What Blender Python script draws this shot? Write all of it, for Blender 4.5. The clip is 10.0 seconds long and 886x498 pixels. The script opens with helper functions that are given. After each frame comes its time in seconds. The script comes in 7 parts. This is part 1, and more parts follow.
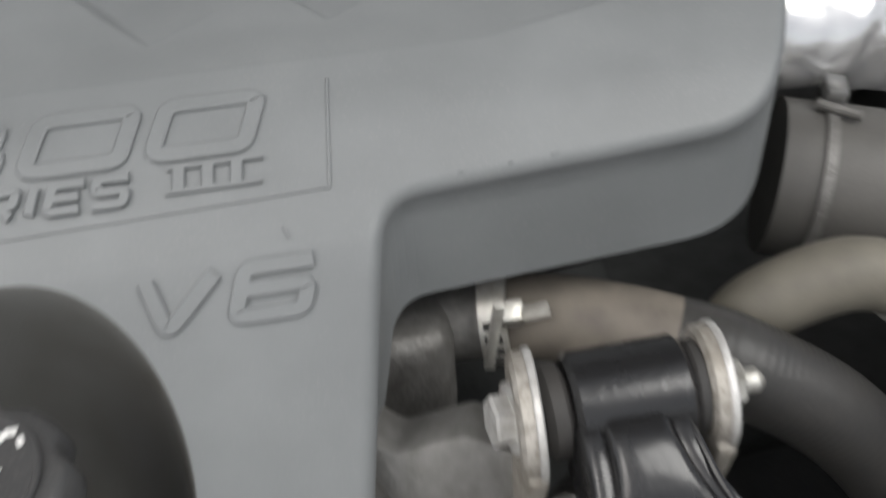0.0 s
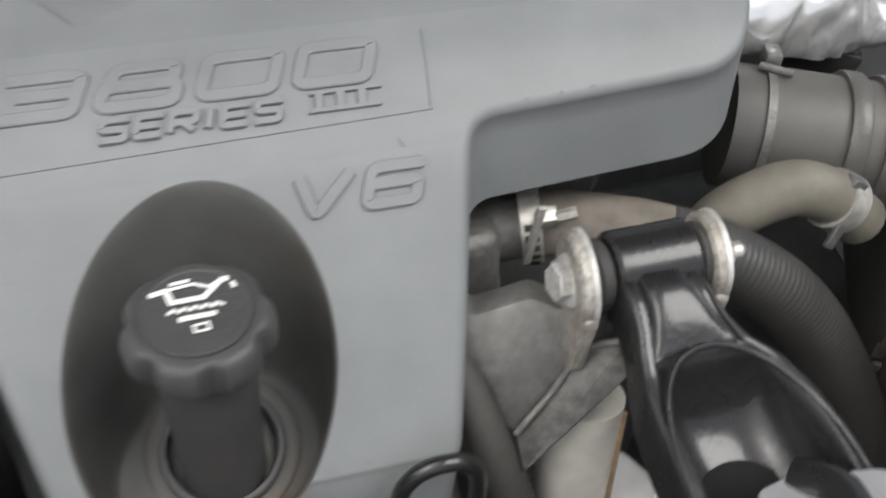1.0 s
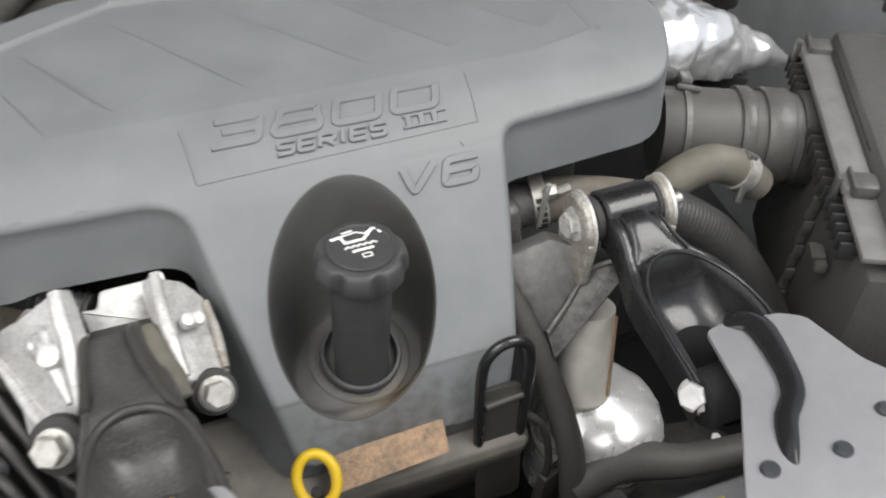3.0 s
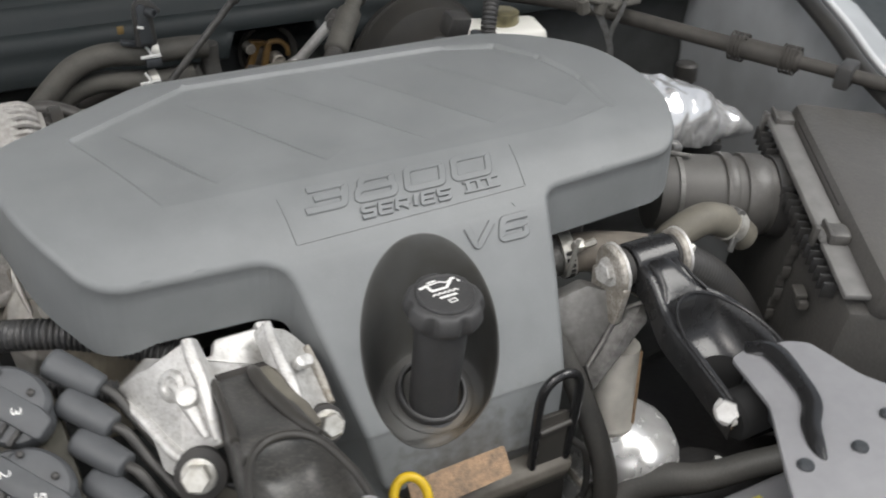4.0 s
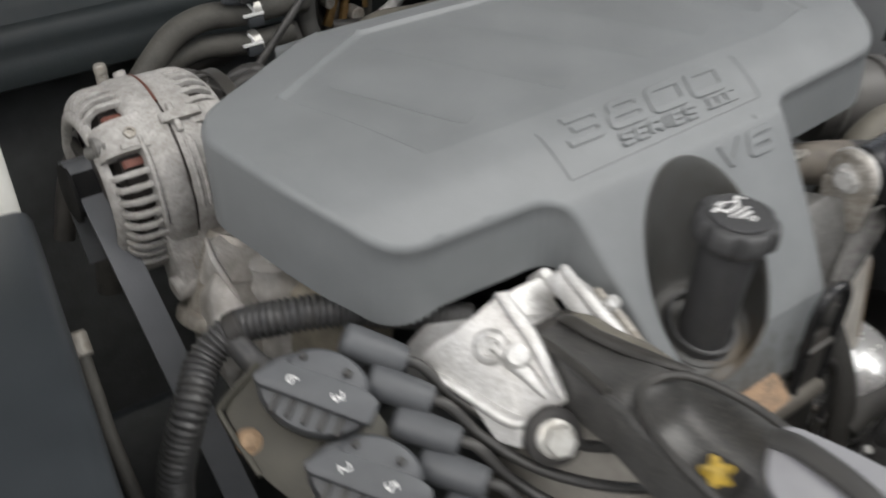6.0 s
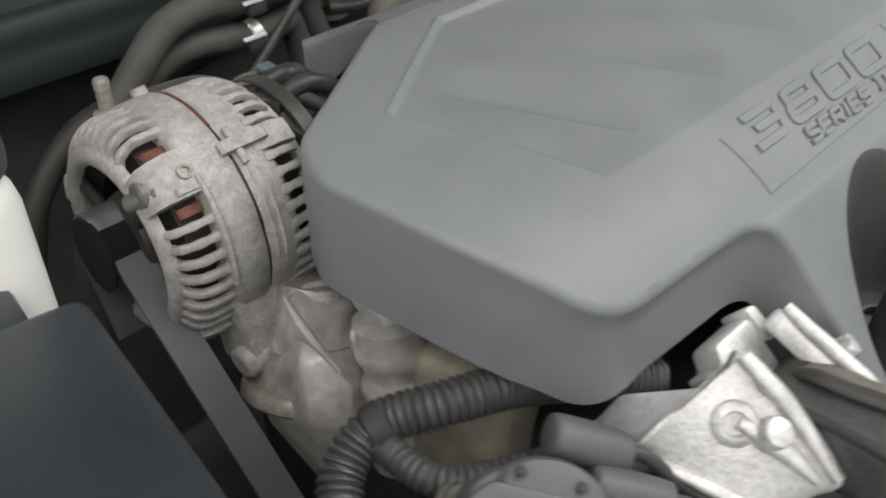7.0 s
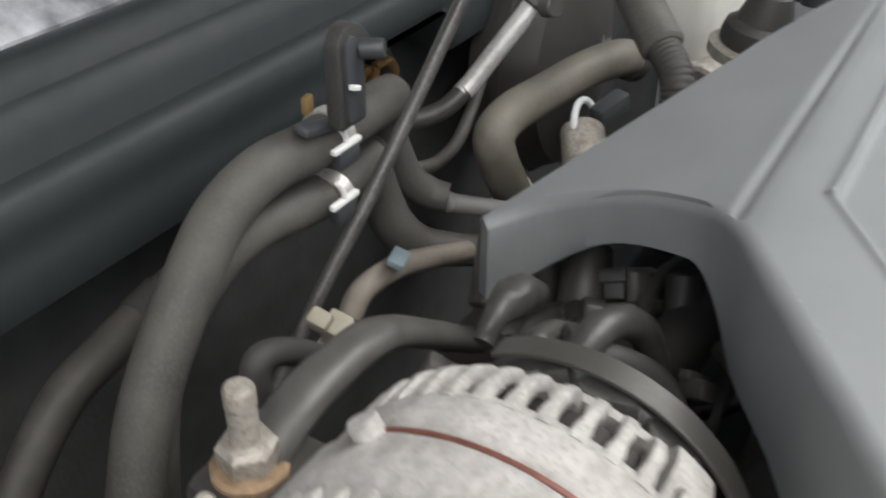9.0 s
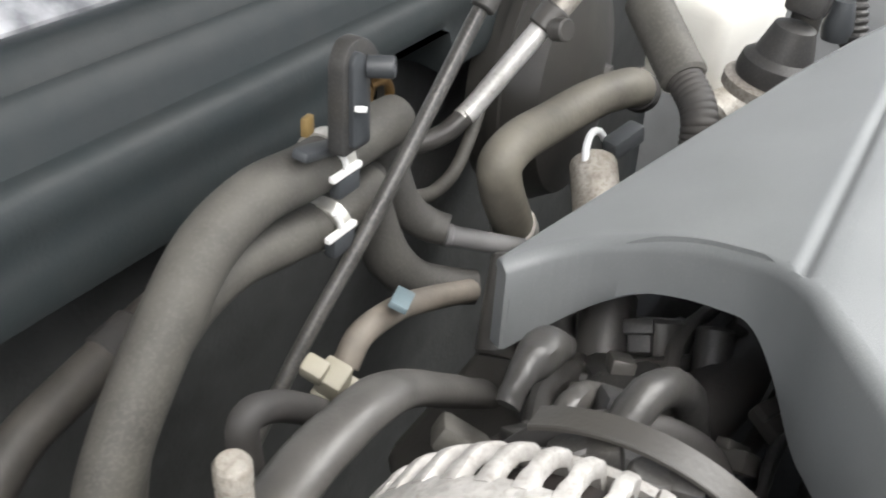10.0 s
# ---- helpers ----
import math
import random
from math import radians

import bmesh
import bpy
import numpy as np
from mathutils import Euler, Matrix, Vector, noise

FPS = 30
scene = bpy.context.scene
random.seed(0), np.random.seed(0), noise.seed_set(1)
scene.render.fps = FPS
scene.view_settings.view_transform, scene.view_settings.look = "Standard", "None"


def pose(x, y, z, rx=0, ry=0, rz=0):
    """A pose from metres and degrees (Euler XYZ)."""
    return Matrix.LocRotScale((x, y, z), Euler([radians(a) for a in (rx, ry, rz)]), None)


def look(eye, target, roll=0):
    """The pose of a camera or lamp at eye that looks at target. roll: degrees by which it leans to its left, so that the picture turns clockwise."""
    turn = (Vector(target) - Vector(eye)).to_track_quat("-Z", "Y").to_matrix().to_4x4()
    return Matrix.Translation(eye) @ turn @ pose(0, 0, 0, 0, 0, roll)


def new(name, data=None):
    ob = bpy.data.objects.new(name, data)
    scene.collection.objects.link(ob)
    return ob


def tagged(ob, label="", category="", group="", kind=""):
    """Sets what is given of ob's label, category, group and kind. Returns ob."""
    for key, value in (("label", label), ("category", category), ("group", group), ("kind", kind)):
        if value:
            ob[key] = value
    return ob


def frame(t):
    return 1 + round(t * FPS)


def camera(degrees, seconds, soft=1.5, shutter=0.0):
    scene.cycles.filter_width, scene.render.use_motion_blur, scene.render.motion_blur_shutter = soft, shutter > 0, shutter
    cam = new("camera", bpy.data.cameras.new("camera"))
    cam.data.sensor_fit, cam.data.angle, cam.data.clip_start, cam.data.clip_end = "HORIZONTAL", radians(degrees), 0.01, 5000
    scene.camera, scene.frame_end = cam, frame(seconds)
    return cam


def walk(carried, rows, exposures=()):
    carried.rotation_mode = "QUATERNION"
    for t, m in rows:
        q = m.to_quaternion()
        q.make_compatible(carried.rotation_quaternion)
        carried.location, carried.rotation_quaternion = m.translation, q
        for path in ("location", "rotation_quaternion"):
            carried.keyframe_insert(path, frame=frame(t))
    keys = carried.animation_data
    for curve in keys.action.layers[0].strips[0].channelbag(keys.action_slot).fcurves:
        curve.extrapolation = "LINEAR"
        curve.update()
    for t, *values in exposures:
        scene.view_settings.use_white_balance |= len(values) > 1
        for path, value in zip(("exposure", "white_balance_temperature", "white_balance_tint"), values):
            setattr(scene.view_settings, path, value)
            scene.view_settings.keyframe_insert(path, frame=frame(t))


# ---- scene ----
cam = camera(50.0, 10.0, 1.9, 0.8)
PATH = [
    (0, (0.028, 0.081, 1.388), (0.232, 1.587, 0.088), -3.4),
    (0.5, (-0.017, 0.016, 1.412), (0.335, 1.465, 0.079), 1.1),
    (1, (-0.085, -0.028, 1.428), (0.341, 1.447, 0.146), 1.1),
    (1.5, (-0.141, -0.064, 1.442), (0.343, 1.388, 0.155), 0.6),
    (2, (-0.175, -0.099, 1.467), (0.326, 1.366, 0.2), -0.3),
    (2.2, (-0.181, -0.125, 1.48), (0.334, 1.351, 0.233), -0.6),
    (3.3, (-0.29, -0.29, 1.553), (0.328, 1.245, 0.429), -0.5),
    (3.5, (-0.319, -0.306, 1.565), (0.32, 1.244, 0.475), 0.3),
    (4, (-0.411, -0.291, 1.587), (0.375, 1.221, 0.539), 1.0),
    (4.5, (-0.503, -0.261, 1.585), (0.43, 1.172, 0.549), 0.7),
    (5, (-0.576, -0.239, 1.591), (0.432, 1.144, 0.556), 1.3),
    (5.5, (-0.632, -0.183, 1.576), (0.351, 1.189, 0.503), 0.2),
    (6, (-0.654, -0.091, 1.525), (0.304, 1.282, 0.43), -1.9),
    (6.2, (-0.648, -0.022, 1.515), (0.333, 1.329, 0.413), -3.4),
    (7.3, (-0.722, 0.243, 1.469), (0.542, 1.265, 0.304), -0.8),
    (7.5, (-0.731, 0.306, 1.461), (0.626, 1.217, 0.31), -1.2),
    (7.7, (-0.715, 0.352, 1.458), (0.664, 1.233, 0.307), -0.6),
    (8, (-0.684, 0.431, 1.446), (0.717, 1.331, 0.337), 0.2),
    (8.1, (-0.673, 0.45, 1.445), (0.725, 1.372, 0.353), 0.5),
    (8.5, (-0.633, 0.54, 1.421), (0.793, 1.441, 0.346), 1.5),
    (9, (-0.605, 0.608, 1.415), (0.816, 1.465, 0.298), 0.3),
    (9.5, (-0.589, 0.645, 1.405), (0.857, 1.484, 0.307), 2.1),
    (10, (-0.576, 0.653, 1.395), (0.905, 1.455, 0.316), 3.7),
]
walk(cam, [(t, look(eye, target, roll)) for t, eye, target, roll in PATH], [(0, 0.14), (0.5, 0.40), (1.0, 0.42), (1.5, 0.33), (2.0, 0.34), (3.5, 0.46), (4.0, 0.26), (4.5, 0.28), (5.0, 0.14), (5.5, 0.12), (6.5, 0.14), (7.5, 0.20), (8.0, 0.06), (8.5, 0.16), (9.0, 0.78), (9.5, 1.18), (10, 1.54)])


# ---------------------------------------------------------------- light
world = bpy.data.worlds.new("sky")
scene.world = world
world.use_nodes = True
wt = world.node_tree
sky = wt.nodes.new("ShaderNodeTexSky")
sky.sky_type, sky.sun_disc = "NISHITA", False
sky.sun_elevation, sky.sun_rotation = radians(52), radians(233)
sky.air_density, sky.dust_density = 1.0, 4.0
grey = wt.nodes.new("ShaderNodeHueSaturation")
grey.inputs["Saturation"].default_value = 0.3
wt.links.new(sky.outputs[0], grey.inputs["Color"])
wt.links.new(grey.outputs[0], wt.nodes["Background"].inputs[0])
wt.nodes["Background"].inputs[1].default_value = 0.13
sun = new("sun", bpy.data.lights.new("sun", "SUN"))
sun.data.energy, sun.data.angle, sun.data.color = 1.7, radians(35), (1.0, 0.98, 0.945)
sun.matrix_world = look((2.1, -1.2, 4.4), (0, 0.4, 1.0))


# ---------------------------------------------------------------- materials
def mat(name, base, rough=0.6, metal=0.0, vary=0.25, scale=40.0, stain=6.0, bump=0.15, bscale=400.0, dirt=None, spec=0.5, coat=0.0):
    """Base colour with stains at a large and grain at a small scale, uneven gloss and fine relief."""
    m = bpy.data.materials.new(name)
    m.use_nodes = True
    t = m.node_tree
    b = t.nodes["Principled BSDF"]
    b.inputs["Metallic"].default_value = metal
    b.inputs["Specular IOR Level"].default_value = spec
    b.inputs["Coat Weight"].default_value, b.inputs["Coat Roughness"].default_value = coat, 0.12
    co = t.nodes.new("ShaderNodeTexCoord")
    big, small, fine = (t.nodes.new("ShaderNodeTexNoise") for _ in range(3))
    for n, sc, d in ((big, stain, 4), (small, scale, 5), (fine, bscale, 2)):
        n.inputs["Scale"].default_value, n.inputs["Detail"].default_value = sc, d
        t.links.new(co.outputs["Object"], n.inputs["Vector"])
    ramp = t.nodes.new("ShaderNodeValToRGB")
    dark = dirt or tuple(c * (1 - vary) for c in base)
    ramp.color_ramp.elements[0].color = (*dark, 1)
    ramp.color_ramp.elements[1].color = (*(min(1, c * (1 + 0.6 * vary)) for c in base), 1)
    ramp.color_ramp.elements[0].position, ramp.color_ramp.elements[1].position = 0.32, 0.68
    add = t.nodes.new("ShaderNodeMath")
    add.operation = "MULTIPLY_ADD"
    add.inputs[1].default_value = 0.5
    half = t.nodes.new("ShaderNodeMath")
    half.operation = "MULTIPLY"
    half.inputs[1].default_value = 0.5
    t.links.new(small.outputs[0], half.inputs[0])
    t.links.new(big.outputs[0], add.inputs[0])
    t.links.new(half.outputs[0], add.inputs[2])
    t.links.new(add.outputs[0], ramp.inputs[0])
    t.links.new(ramp.outputs[0], b.inputs["Base Color"])
    r = t.nodes.new("ShaderNodeMapRange")
    r.inputs["To Min"].default_value, r.inputs["To Max"].default_value = max(0.03, rough - 0.12), min(1, rough + 0.12)
    t.links.new(add.outputs[0], r.inputs[0])
    t.links.new(r.outputs[0], b.inputs["Roughness"])
    bp = t.nodes.new("ShaderNodeBump")
    bp.inputs["Strength"].default_value, bp.inputs["Distance"].default_value = bump, 0.001
    t.links.new(fine.outputs[0], bp.inputs["Height"])
    t.links.new(bp.outputs[0], b.inputs["Normal"])
    return m


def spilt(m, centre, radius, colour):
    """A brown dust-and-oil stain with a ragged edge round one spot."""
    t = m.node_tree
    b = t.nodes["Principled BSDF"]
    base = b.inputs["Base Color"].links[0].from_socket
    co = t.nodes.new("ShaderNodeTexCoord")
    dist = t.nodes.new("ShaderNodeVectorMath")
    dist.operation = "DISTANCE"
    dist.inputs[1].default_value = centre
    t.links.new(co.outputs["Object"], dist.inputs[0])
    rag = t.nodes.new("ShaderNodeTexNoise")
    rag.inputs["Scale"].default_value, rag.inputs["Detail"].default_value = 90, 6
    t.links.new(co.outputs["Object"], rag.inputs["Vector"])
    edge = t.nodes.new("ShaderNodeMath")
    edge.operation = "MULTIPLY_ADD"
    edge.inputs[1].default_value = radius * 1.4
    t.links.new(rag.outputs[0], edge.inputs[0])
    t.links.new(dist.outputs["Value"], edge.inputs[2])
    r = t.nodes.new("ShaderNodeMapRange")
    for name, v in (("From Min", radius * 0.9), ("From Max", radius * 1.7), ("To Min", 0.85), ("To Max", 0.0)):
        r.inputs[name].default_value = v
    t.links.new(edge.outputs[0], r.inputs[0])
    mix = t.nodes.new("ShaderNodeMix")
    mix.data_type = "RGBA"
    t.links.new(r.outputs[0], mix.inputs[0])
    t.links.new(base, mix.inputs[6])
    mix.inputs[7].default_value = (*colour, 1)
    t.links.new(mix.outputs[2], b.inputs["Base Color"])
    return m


def dusty(m, colour, amount=0.5, size=420.0, cover=0.66, drift=18.0):
    """Pale dust: fine specks, thicker in drifting patches."""
    t = m.node_tree
    b = t.nodes["Principled BSDF"]
    base = b.inputs["Base Color"].links[0].from_socket
    co = t.nodes.new("ShaderNodeTexCoord")
    speck, patch = (t.nodes.new("ShaderNodeTexNoise") for _ in range(2))
    for n, sc, d in ((speck, size, 1), (patch, drift, 3)):
        n.inputs["Scale"].default_value, n.inputs["Detail"].default_value = sc, d
        t.links.new(co.outputs["Object"], n.inputs["Vector"])
    add = t.nodes.new("ShaderNodeMath")
    add.operation = "MULTIPLY_ADD"
    add.inputs[1].default_value = 0.35
    t.links.new(patch.outputs[0], add.inputs[0])
    t.links.new(speck.outputs[0], add.inputs[2])
    r = t.nodes.new("ShaderNodeMapRange")
    for name, v in (("From Min", cover + 0.12), ("From Max", cover + 0.30), ("To Min", 0.0), ("To Max", amount)):
        r.inputs[name].default_value = v
    t.links.new(add.outputs[0], r.inputs[0])
    mix = t.nodes.new("ShaderNodeMix")
    mix.data_type = "RGBA"
    t.links.new(r.outputs[0], mix.inputs[0])
    t.links.new(base, mix.inputs[6])
    mix.inputs[7].default_value = (*colour, 1)
    t.links.new(mix.outputs[2], b.inputs["Base Color"])
    return m


M_COVER = mat("cover_plastic", (0.214, 0.225, 0.229), 0.46, vary=0.15, scale=22, stain=5, bump=0.14, bscale=1500)
M_BLACKPL = mat("black_plastic", (0.035, 0.036, 0.038), 0.5, vary=0.3, scale=60, dirt=(0.05, 0.047, 0.042))
M_CAP = mat("dull_black_cap_plastic", (0.062, 0.062, 0.063), 0.48, vary=0.2, scale=60, bump=0.2, bscale=700)
M_DARKGREY = mat("dark_grey_plastic", (0.055, 0.06, 0.065), 0.45, vary=0.2, scale=30)
M_RUBBER = mat("black_rubber", (0.03, 0.03, 0.03), 0.65, vary=0.3, dirt=(0.055, 0.05, 0.045))
M_DUSTHOSE = mat("dusty_hose_rubber", (0.088, 0.084, 0.073), 0.66, vary=0.4, scale=50, dirt=(0.052, 0.05, 0.045))
M_TANHOSE = mat("tan_hose_rubber", (0.172, 0.160, 0.130), 0.6, vary=0.3, scale=60, stain=14, bump=0.3, bscale=300, dirt=(0.115, 0.106, 0.088))
M_ALU = mat("cast_aluminium", (0.71, 0.706, 0.69), 0.44, 0.40, vary=0.22, scale=120, stain=26, bump=0.55, bscale=300, dirt=(0.52, 0.51, 0.485))
M_AIRBOX = mat("black_airbox_plastic", (0.078, 0.076, 0.073), 0.36, vary=0.35, scale=70, stain=16, bump=0.6, bscale=220, dirt=(0.11, 0.106, 0.098))
M_GLOSSRUBBER = mat("smooth_black_rubber", (0.032, 0.032, 0.032), 0.42, vary=0.3, bump=0.25, bscale=350, dirt=(0.060, 0.057, 0.052))
M_ALUDIRTY = mat("dirty_cast_aluminium", (0.46, 0.44, 0.405), 0.5, 0.3, vary=0.4, scale=95, stain=24, bump=0.8, bscale=420, dirt=(0.24, 0.215, 0.175))
M_ALTERN = mat("alternator_casting", (0.48, 0.47, 0.452), 0.68, 0.15, vary=0.25, scale=140, stain=26, bump=0.6, bscale=420, dirt=(0.27, 0.258, 0.240))
M_CASTGREY = mat("grey_casting", (0.22, 0.216, 0.207), 0.55, 0.4, vary=0.35, scale=130, stain=20, bump=0.7, bscale=350, dirt=(0.13, 0.125, 0.116))
M_ZINC = mat("zinc_plated_steel", (0.66, 0.655, 0.62), 0.4, 0.6, vary=0.3, scale=190, stain=60, bump=0.3, bscale=500, dirt=(0.46, 0.44, 0.39))
M_BLACKPAINT = mat("gloss_black_paint", (0.013, 0.013, 0.014), 0.27, vary=0.35, scale=60, bump=0.22, bscale=250, dirt=(0.02, 0.02, 0.02), spec=0.5, coat=0.35)
M_DUSTYBLACK = mat("dusty_black_paint", (0.035, 0.034, 0.032), 0.42, vary=0.4, scale=40, dirt=(0.06, 0.056, 0.05))
M_GREYPAINT = mat("grey_painted_steel", (0.30, 0.30, 0.31), 0.38, vary=0.12, scale=60)
M_SHIELD = mat("polished_heat_shield", (0.90, 0.90, 0.89), 0.27, 0.60, vary=0.15, scale=60, bump=0.2, bscale=120)
M_FOIL = mat("heat_foil", (0.96, 0.96, 0.96), 0.22, 0.75, vary=0.10, scale=60, bump=0.15, bscale=120)
M_YELLOW = mat("yellow_plastic", (0.75, 0.50, 0.02), 0.4, vary=0.12)
M_WHITE = mat("white_print", (0.85, 0.85, 0.83), 0.6, vary=0.05)
M_ROUGHCAST = mat("rough_dark_casting", (0.15, 0.147, 0.14), 0.55, 0.4, vary=0.5, scale=160, stain=40, bump=0.9, bscale=300, dirt=(0.07, 0.067, 0.062))
M_STEELPIPE = mat("grey_steel_pipe", (0.30, 0.30, 0.295), 0.35, 0.7, vary=0.35, scale=120, dirt=(0.14, 0.135, 0.125))
M_CABLE = mat("grimy_cable", (0.062, 0.057, 0.050), 0.6, vary=0.4, scale=60, dirt=(0.035, 0.033, 0.03))
M_DARKHOSE = mat("dusty_black_hose", (0.052, 0.051, 0.048), 0.6, vary=0.35, scale=50, stain=14, bump=0.25, bscale=350, dirt=(0.078, 0.075, 0.068))
M_BROWNHOSE = mat("brown_dusty_hose", (0.19, 0.168, 0.140), 0.65, vary=0.35, scale=60, dirt=(0.10, 0.088, 0.075))
# Near-black that paints in the darkness of holes and deep-set parts.
M_HOLE = mat("shade_black", (0.006, 0.006, 0.006), 0.9, vary=0.2)
M_HOOD = mat("hood_insulation", (0.022, 0.022, 0.022), 0.9, vary=0.3, scale=30, bump=0.4, bscale=150)
M_WINDING = mat("dirty_winding", (0.026, 0.020, 0.017), 0.6, vary=0.4, scale=200)
M_STRUT = mat("dust_grey_steel", (0.082, 0.081, 0.078), 0.34, vary=0.45, scale=50, stain=12, dirt=(0.045, 0.044, 0.042))
M_BOOT = mat("grey_boot_rubber", (0.100, 0.105, 0.111), 0.5, vary=0.2, scale=50)
M_RED = mat("copper_winding", (0.17, 0.066, 0.048), 0.5, 0.2, vary=0.4, scale=200)
M_BODY = mat("dark_teal_body_paint", (0.0175, 0.0235, 0.0250), 0.52, vary=0.35, scale=55, stain=9, bump=0.2, dirt=(0.030, 0.034, 0.0345), spec=0.42)
M_FIREWALL = mat("firewall_insulation", (0.067, 0.070, 0.069), 0.85, vary=0.4, scale=30, bump=0.5, bscale=200)
M_BAYGREY = mat("inner_wing_paint", (0.476, 0.497, 0.511), 0.36, vary=0.2, scale=15)
M_BELT = mat("belt_rubber", (0.145, 0.151, 0.160), 0.33, vary=0.15)
M_TANK = mat("white_tank_plastic", (0.85, 0.84, 0.78), 0.4, vary=0.06)
M_STICKER = mat("sticker_paper", (0.74, 0.755, 0.77), 0.35, vary=0.05)
M_BLUE = mat("blue_print", (0.10, 0.36, 0.72), 0.35, vary=0.05)
M_BURNT = mat("burnt_copper_label", (0.30, 0.195, 0.115), 0.55, 0.2, vary=0.5, scale=220, stain=60, bump=0.8, bscale=500, dirt=(0.13, 0.095, 0.065))
M_HEAD = mat("painted_rocker_cover", (0.16, 0.15, 0.13), 0.55, 0.1, vary=0.35, scale=60, dirt=(0.10, 0.09, 0.075))
M_RUST = mat("rusty_steel", (0.36, 0.25, 0.155), 0.7, 0.3, vary=0.5, scale=200, stain=60)
M_GROUND = mat("asphalt_ground", (0.085, 0.085, 0.084), 0.85, vary=0.2, scale=8, stain=1.0)
# White broken by dark noise patches.
M_GLASS = mat("patchy_white_windscreen", (0.86, 0.87, 0.89), 0.5, vary=0.1, scale=45, stain=9, dirt=(0.10, 0.105, 0.115))
M_BRASS = mat("olive_chromate_plate", (0.34, 0.30, 0.17), 0.4, 0.6, vary=0.4, scale=90, dirt=(0.2, 0.19, 0.13))
M_GALV = mat("greenish_galvanised_plate", (0.042, 0.040, 0.032), 0.5, 0.2, vary=0.5, scale=60, dirt=(0.07, 0.066, 0.05))
M_FUSE = mat("fuse_box_plastic", (0.032, 0.037, 0.041), 0.42, vary=0.2, scale=30)
M_LABELYELLOW = mat("label_yellow", (0.75, 0.68, 0.12), 0.4, vary=0.1)
M_CONDUIT = mat("worn_conduit_plastic", (0.052, 0.053, 0.056), 0.36, vary=0.25, scale=60, dirt=(0.085, 0.083, 0.078))
M_OILY = mat("oily_dark_casting", (0.020, 0.019, 0.018), 0.5, 0.1, vary=0.5, scale=60, stain=16, bump=0.6, bscale=220, dirt=(0.012, 0.011, 0.010))
M_PIPE = mat("dusty_dark_pipe", (0.092, 0.088, 0.082), 0.40, vary=0.4, scale=50, dirt=(0.05, 0.048, 0.045))
M_DUCT = mat("dusty_duct_plastic", (0.072, 0.070, 0.066), 0.5, vary=0.35, scale=40, stain=9, dirt=(0.125, 0.12, 0.11))


for m_, c_, a_, s_, k_ in ((M_COVER, (0.30, 0.30, 0.29), 0.22, 900, 0.64), (M_BLACKPL, (0.09, 0.086, 0.08), 0.35, 700, 0.56), (M_DARKHOSE, (0.11, 0.104, 0.094), 0.35, 520, 0.55), (M_DUSTHOSE, (0.13, 0.122, 0.108), 0.35, 480, 0.55),
                           (M_GLOSSRUBBER, (0.06, 0.057, 0.052), 0.4, 520, 0.55), (M_AIRBOX, (0.15, 0.146, 0.138), 0.35, 520, 0.54), (M_DUCT, (0.12, 0.116, 0.108), 0.35, 480, 0.54), (M_STRUT, (0.17, 0.162, 0.145), 0.35, 420, 0.54),
                           (M_ALTERN, (0.28, 0.26, 0.23), 0.5, 420, 0.56), (M_ALU, (0.34, 0.325, 0.29), 0.4, 380, 0.60), (M_ALUDIRTY, (0.20, 0.175, 0.14), 0.45, 360, 0.54), (M_CAP, (0.11, 0.106, 0.098), 0.3, 700, 0.58)):
    dusty(m_, c_, a_, s_, k_)


# ---------------------------------------------------------------- builders
def thing(name, label, category, base, group="", kind=""):
    e = new(name)
    e.location = base
    e.empty_display_size = 0.02
    return tagged(e, label, category, group, kind)


def part(name, bm, material, parent, label="", smooth=35, kind=""):
    me = bpy.data.meshes.new(name)
    bm.to_mesh(me)
    bm.free()
    me.materials.append(material)
    ob = new(name, me)
    if smooth:
        me.shade_smooth()
        me.set_sharp_from_angle(angle=radians(smooth))
    if parent is not None:
        ob.parent = parent
        ob.matrix_parent_inverse = full(parent).inverted()
    return tagged(ob, label, kind=kind)


def full(ob):
    m = ob.matrix_basis.copy()
    return full(ob.parent) @ ob.matrix_parent_inverse @ m if ob.parent else m


def solo(name, bm, material, label, category, group="", kind="", smooth=35):
    return tagged(part(name, bm, material, None, smooth=smooth), label, category, group, kind)


def frame_of(origin, axis, hint=(0, 0, 1)):
    """A matrix whose z runs along axis."""
    z = Vector(axis).normalized()
    h = Vector(hint)
    if abs(z.dot(h)) > 0.95:
        h = Vector((0, 1, 0))
    x = h.cross(z).normalized()
    y = z.cross(x)
    return Matrix.Translation(origin) @ Matrix((x, y, z)).transposed().to_4x4()


def axes(origin, x, y):
    """A matrix from an origin, an x axis and a rough y axis."""
    x = Vector(x).normalized()
    y = (Vector(y) - x * x.dot(Vector(y))).normalized()
    return Matrix.Translation(origin) @ Matrix((x, y, x.cross(y))).transposed().to_4x4()


def box(sx, sy, sz, m=Matrix(), bevel=0.003, seg=2, taper=1.0):
    bm = bmesh.new()
    bmesh.ops.create_cube(bm, size=1)
    for v in bm.verts:
        k = taper if v.co.z > 0 else 1.0
        v.co = Vector((v.co.x * sx * k, v.co.y * sy * k, v.co.z * sz))
    if bevel:
        bmesh.ops.bevel(bm, geom=bm.edges[:], offset=bevel, segments=seg, profile=0.5, affect="EDGES")
    bm.transform(m)
    return bm


def merge(*bms):
    out = bms[0]
    for b in bms[1:]:
        me = bpy.data.meshes.new("tmp")
        b.to_mesh(me)
        b.free()
        out.from_mesh(me)
        bpy.data.meshes.remove(me)
    return out


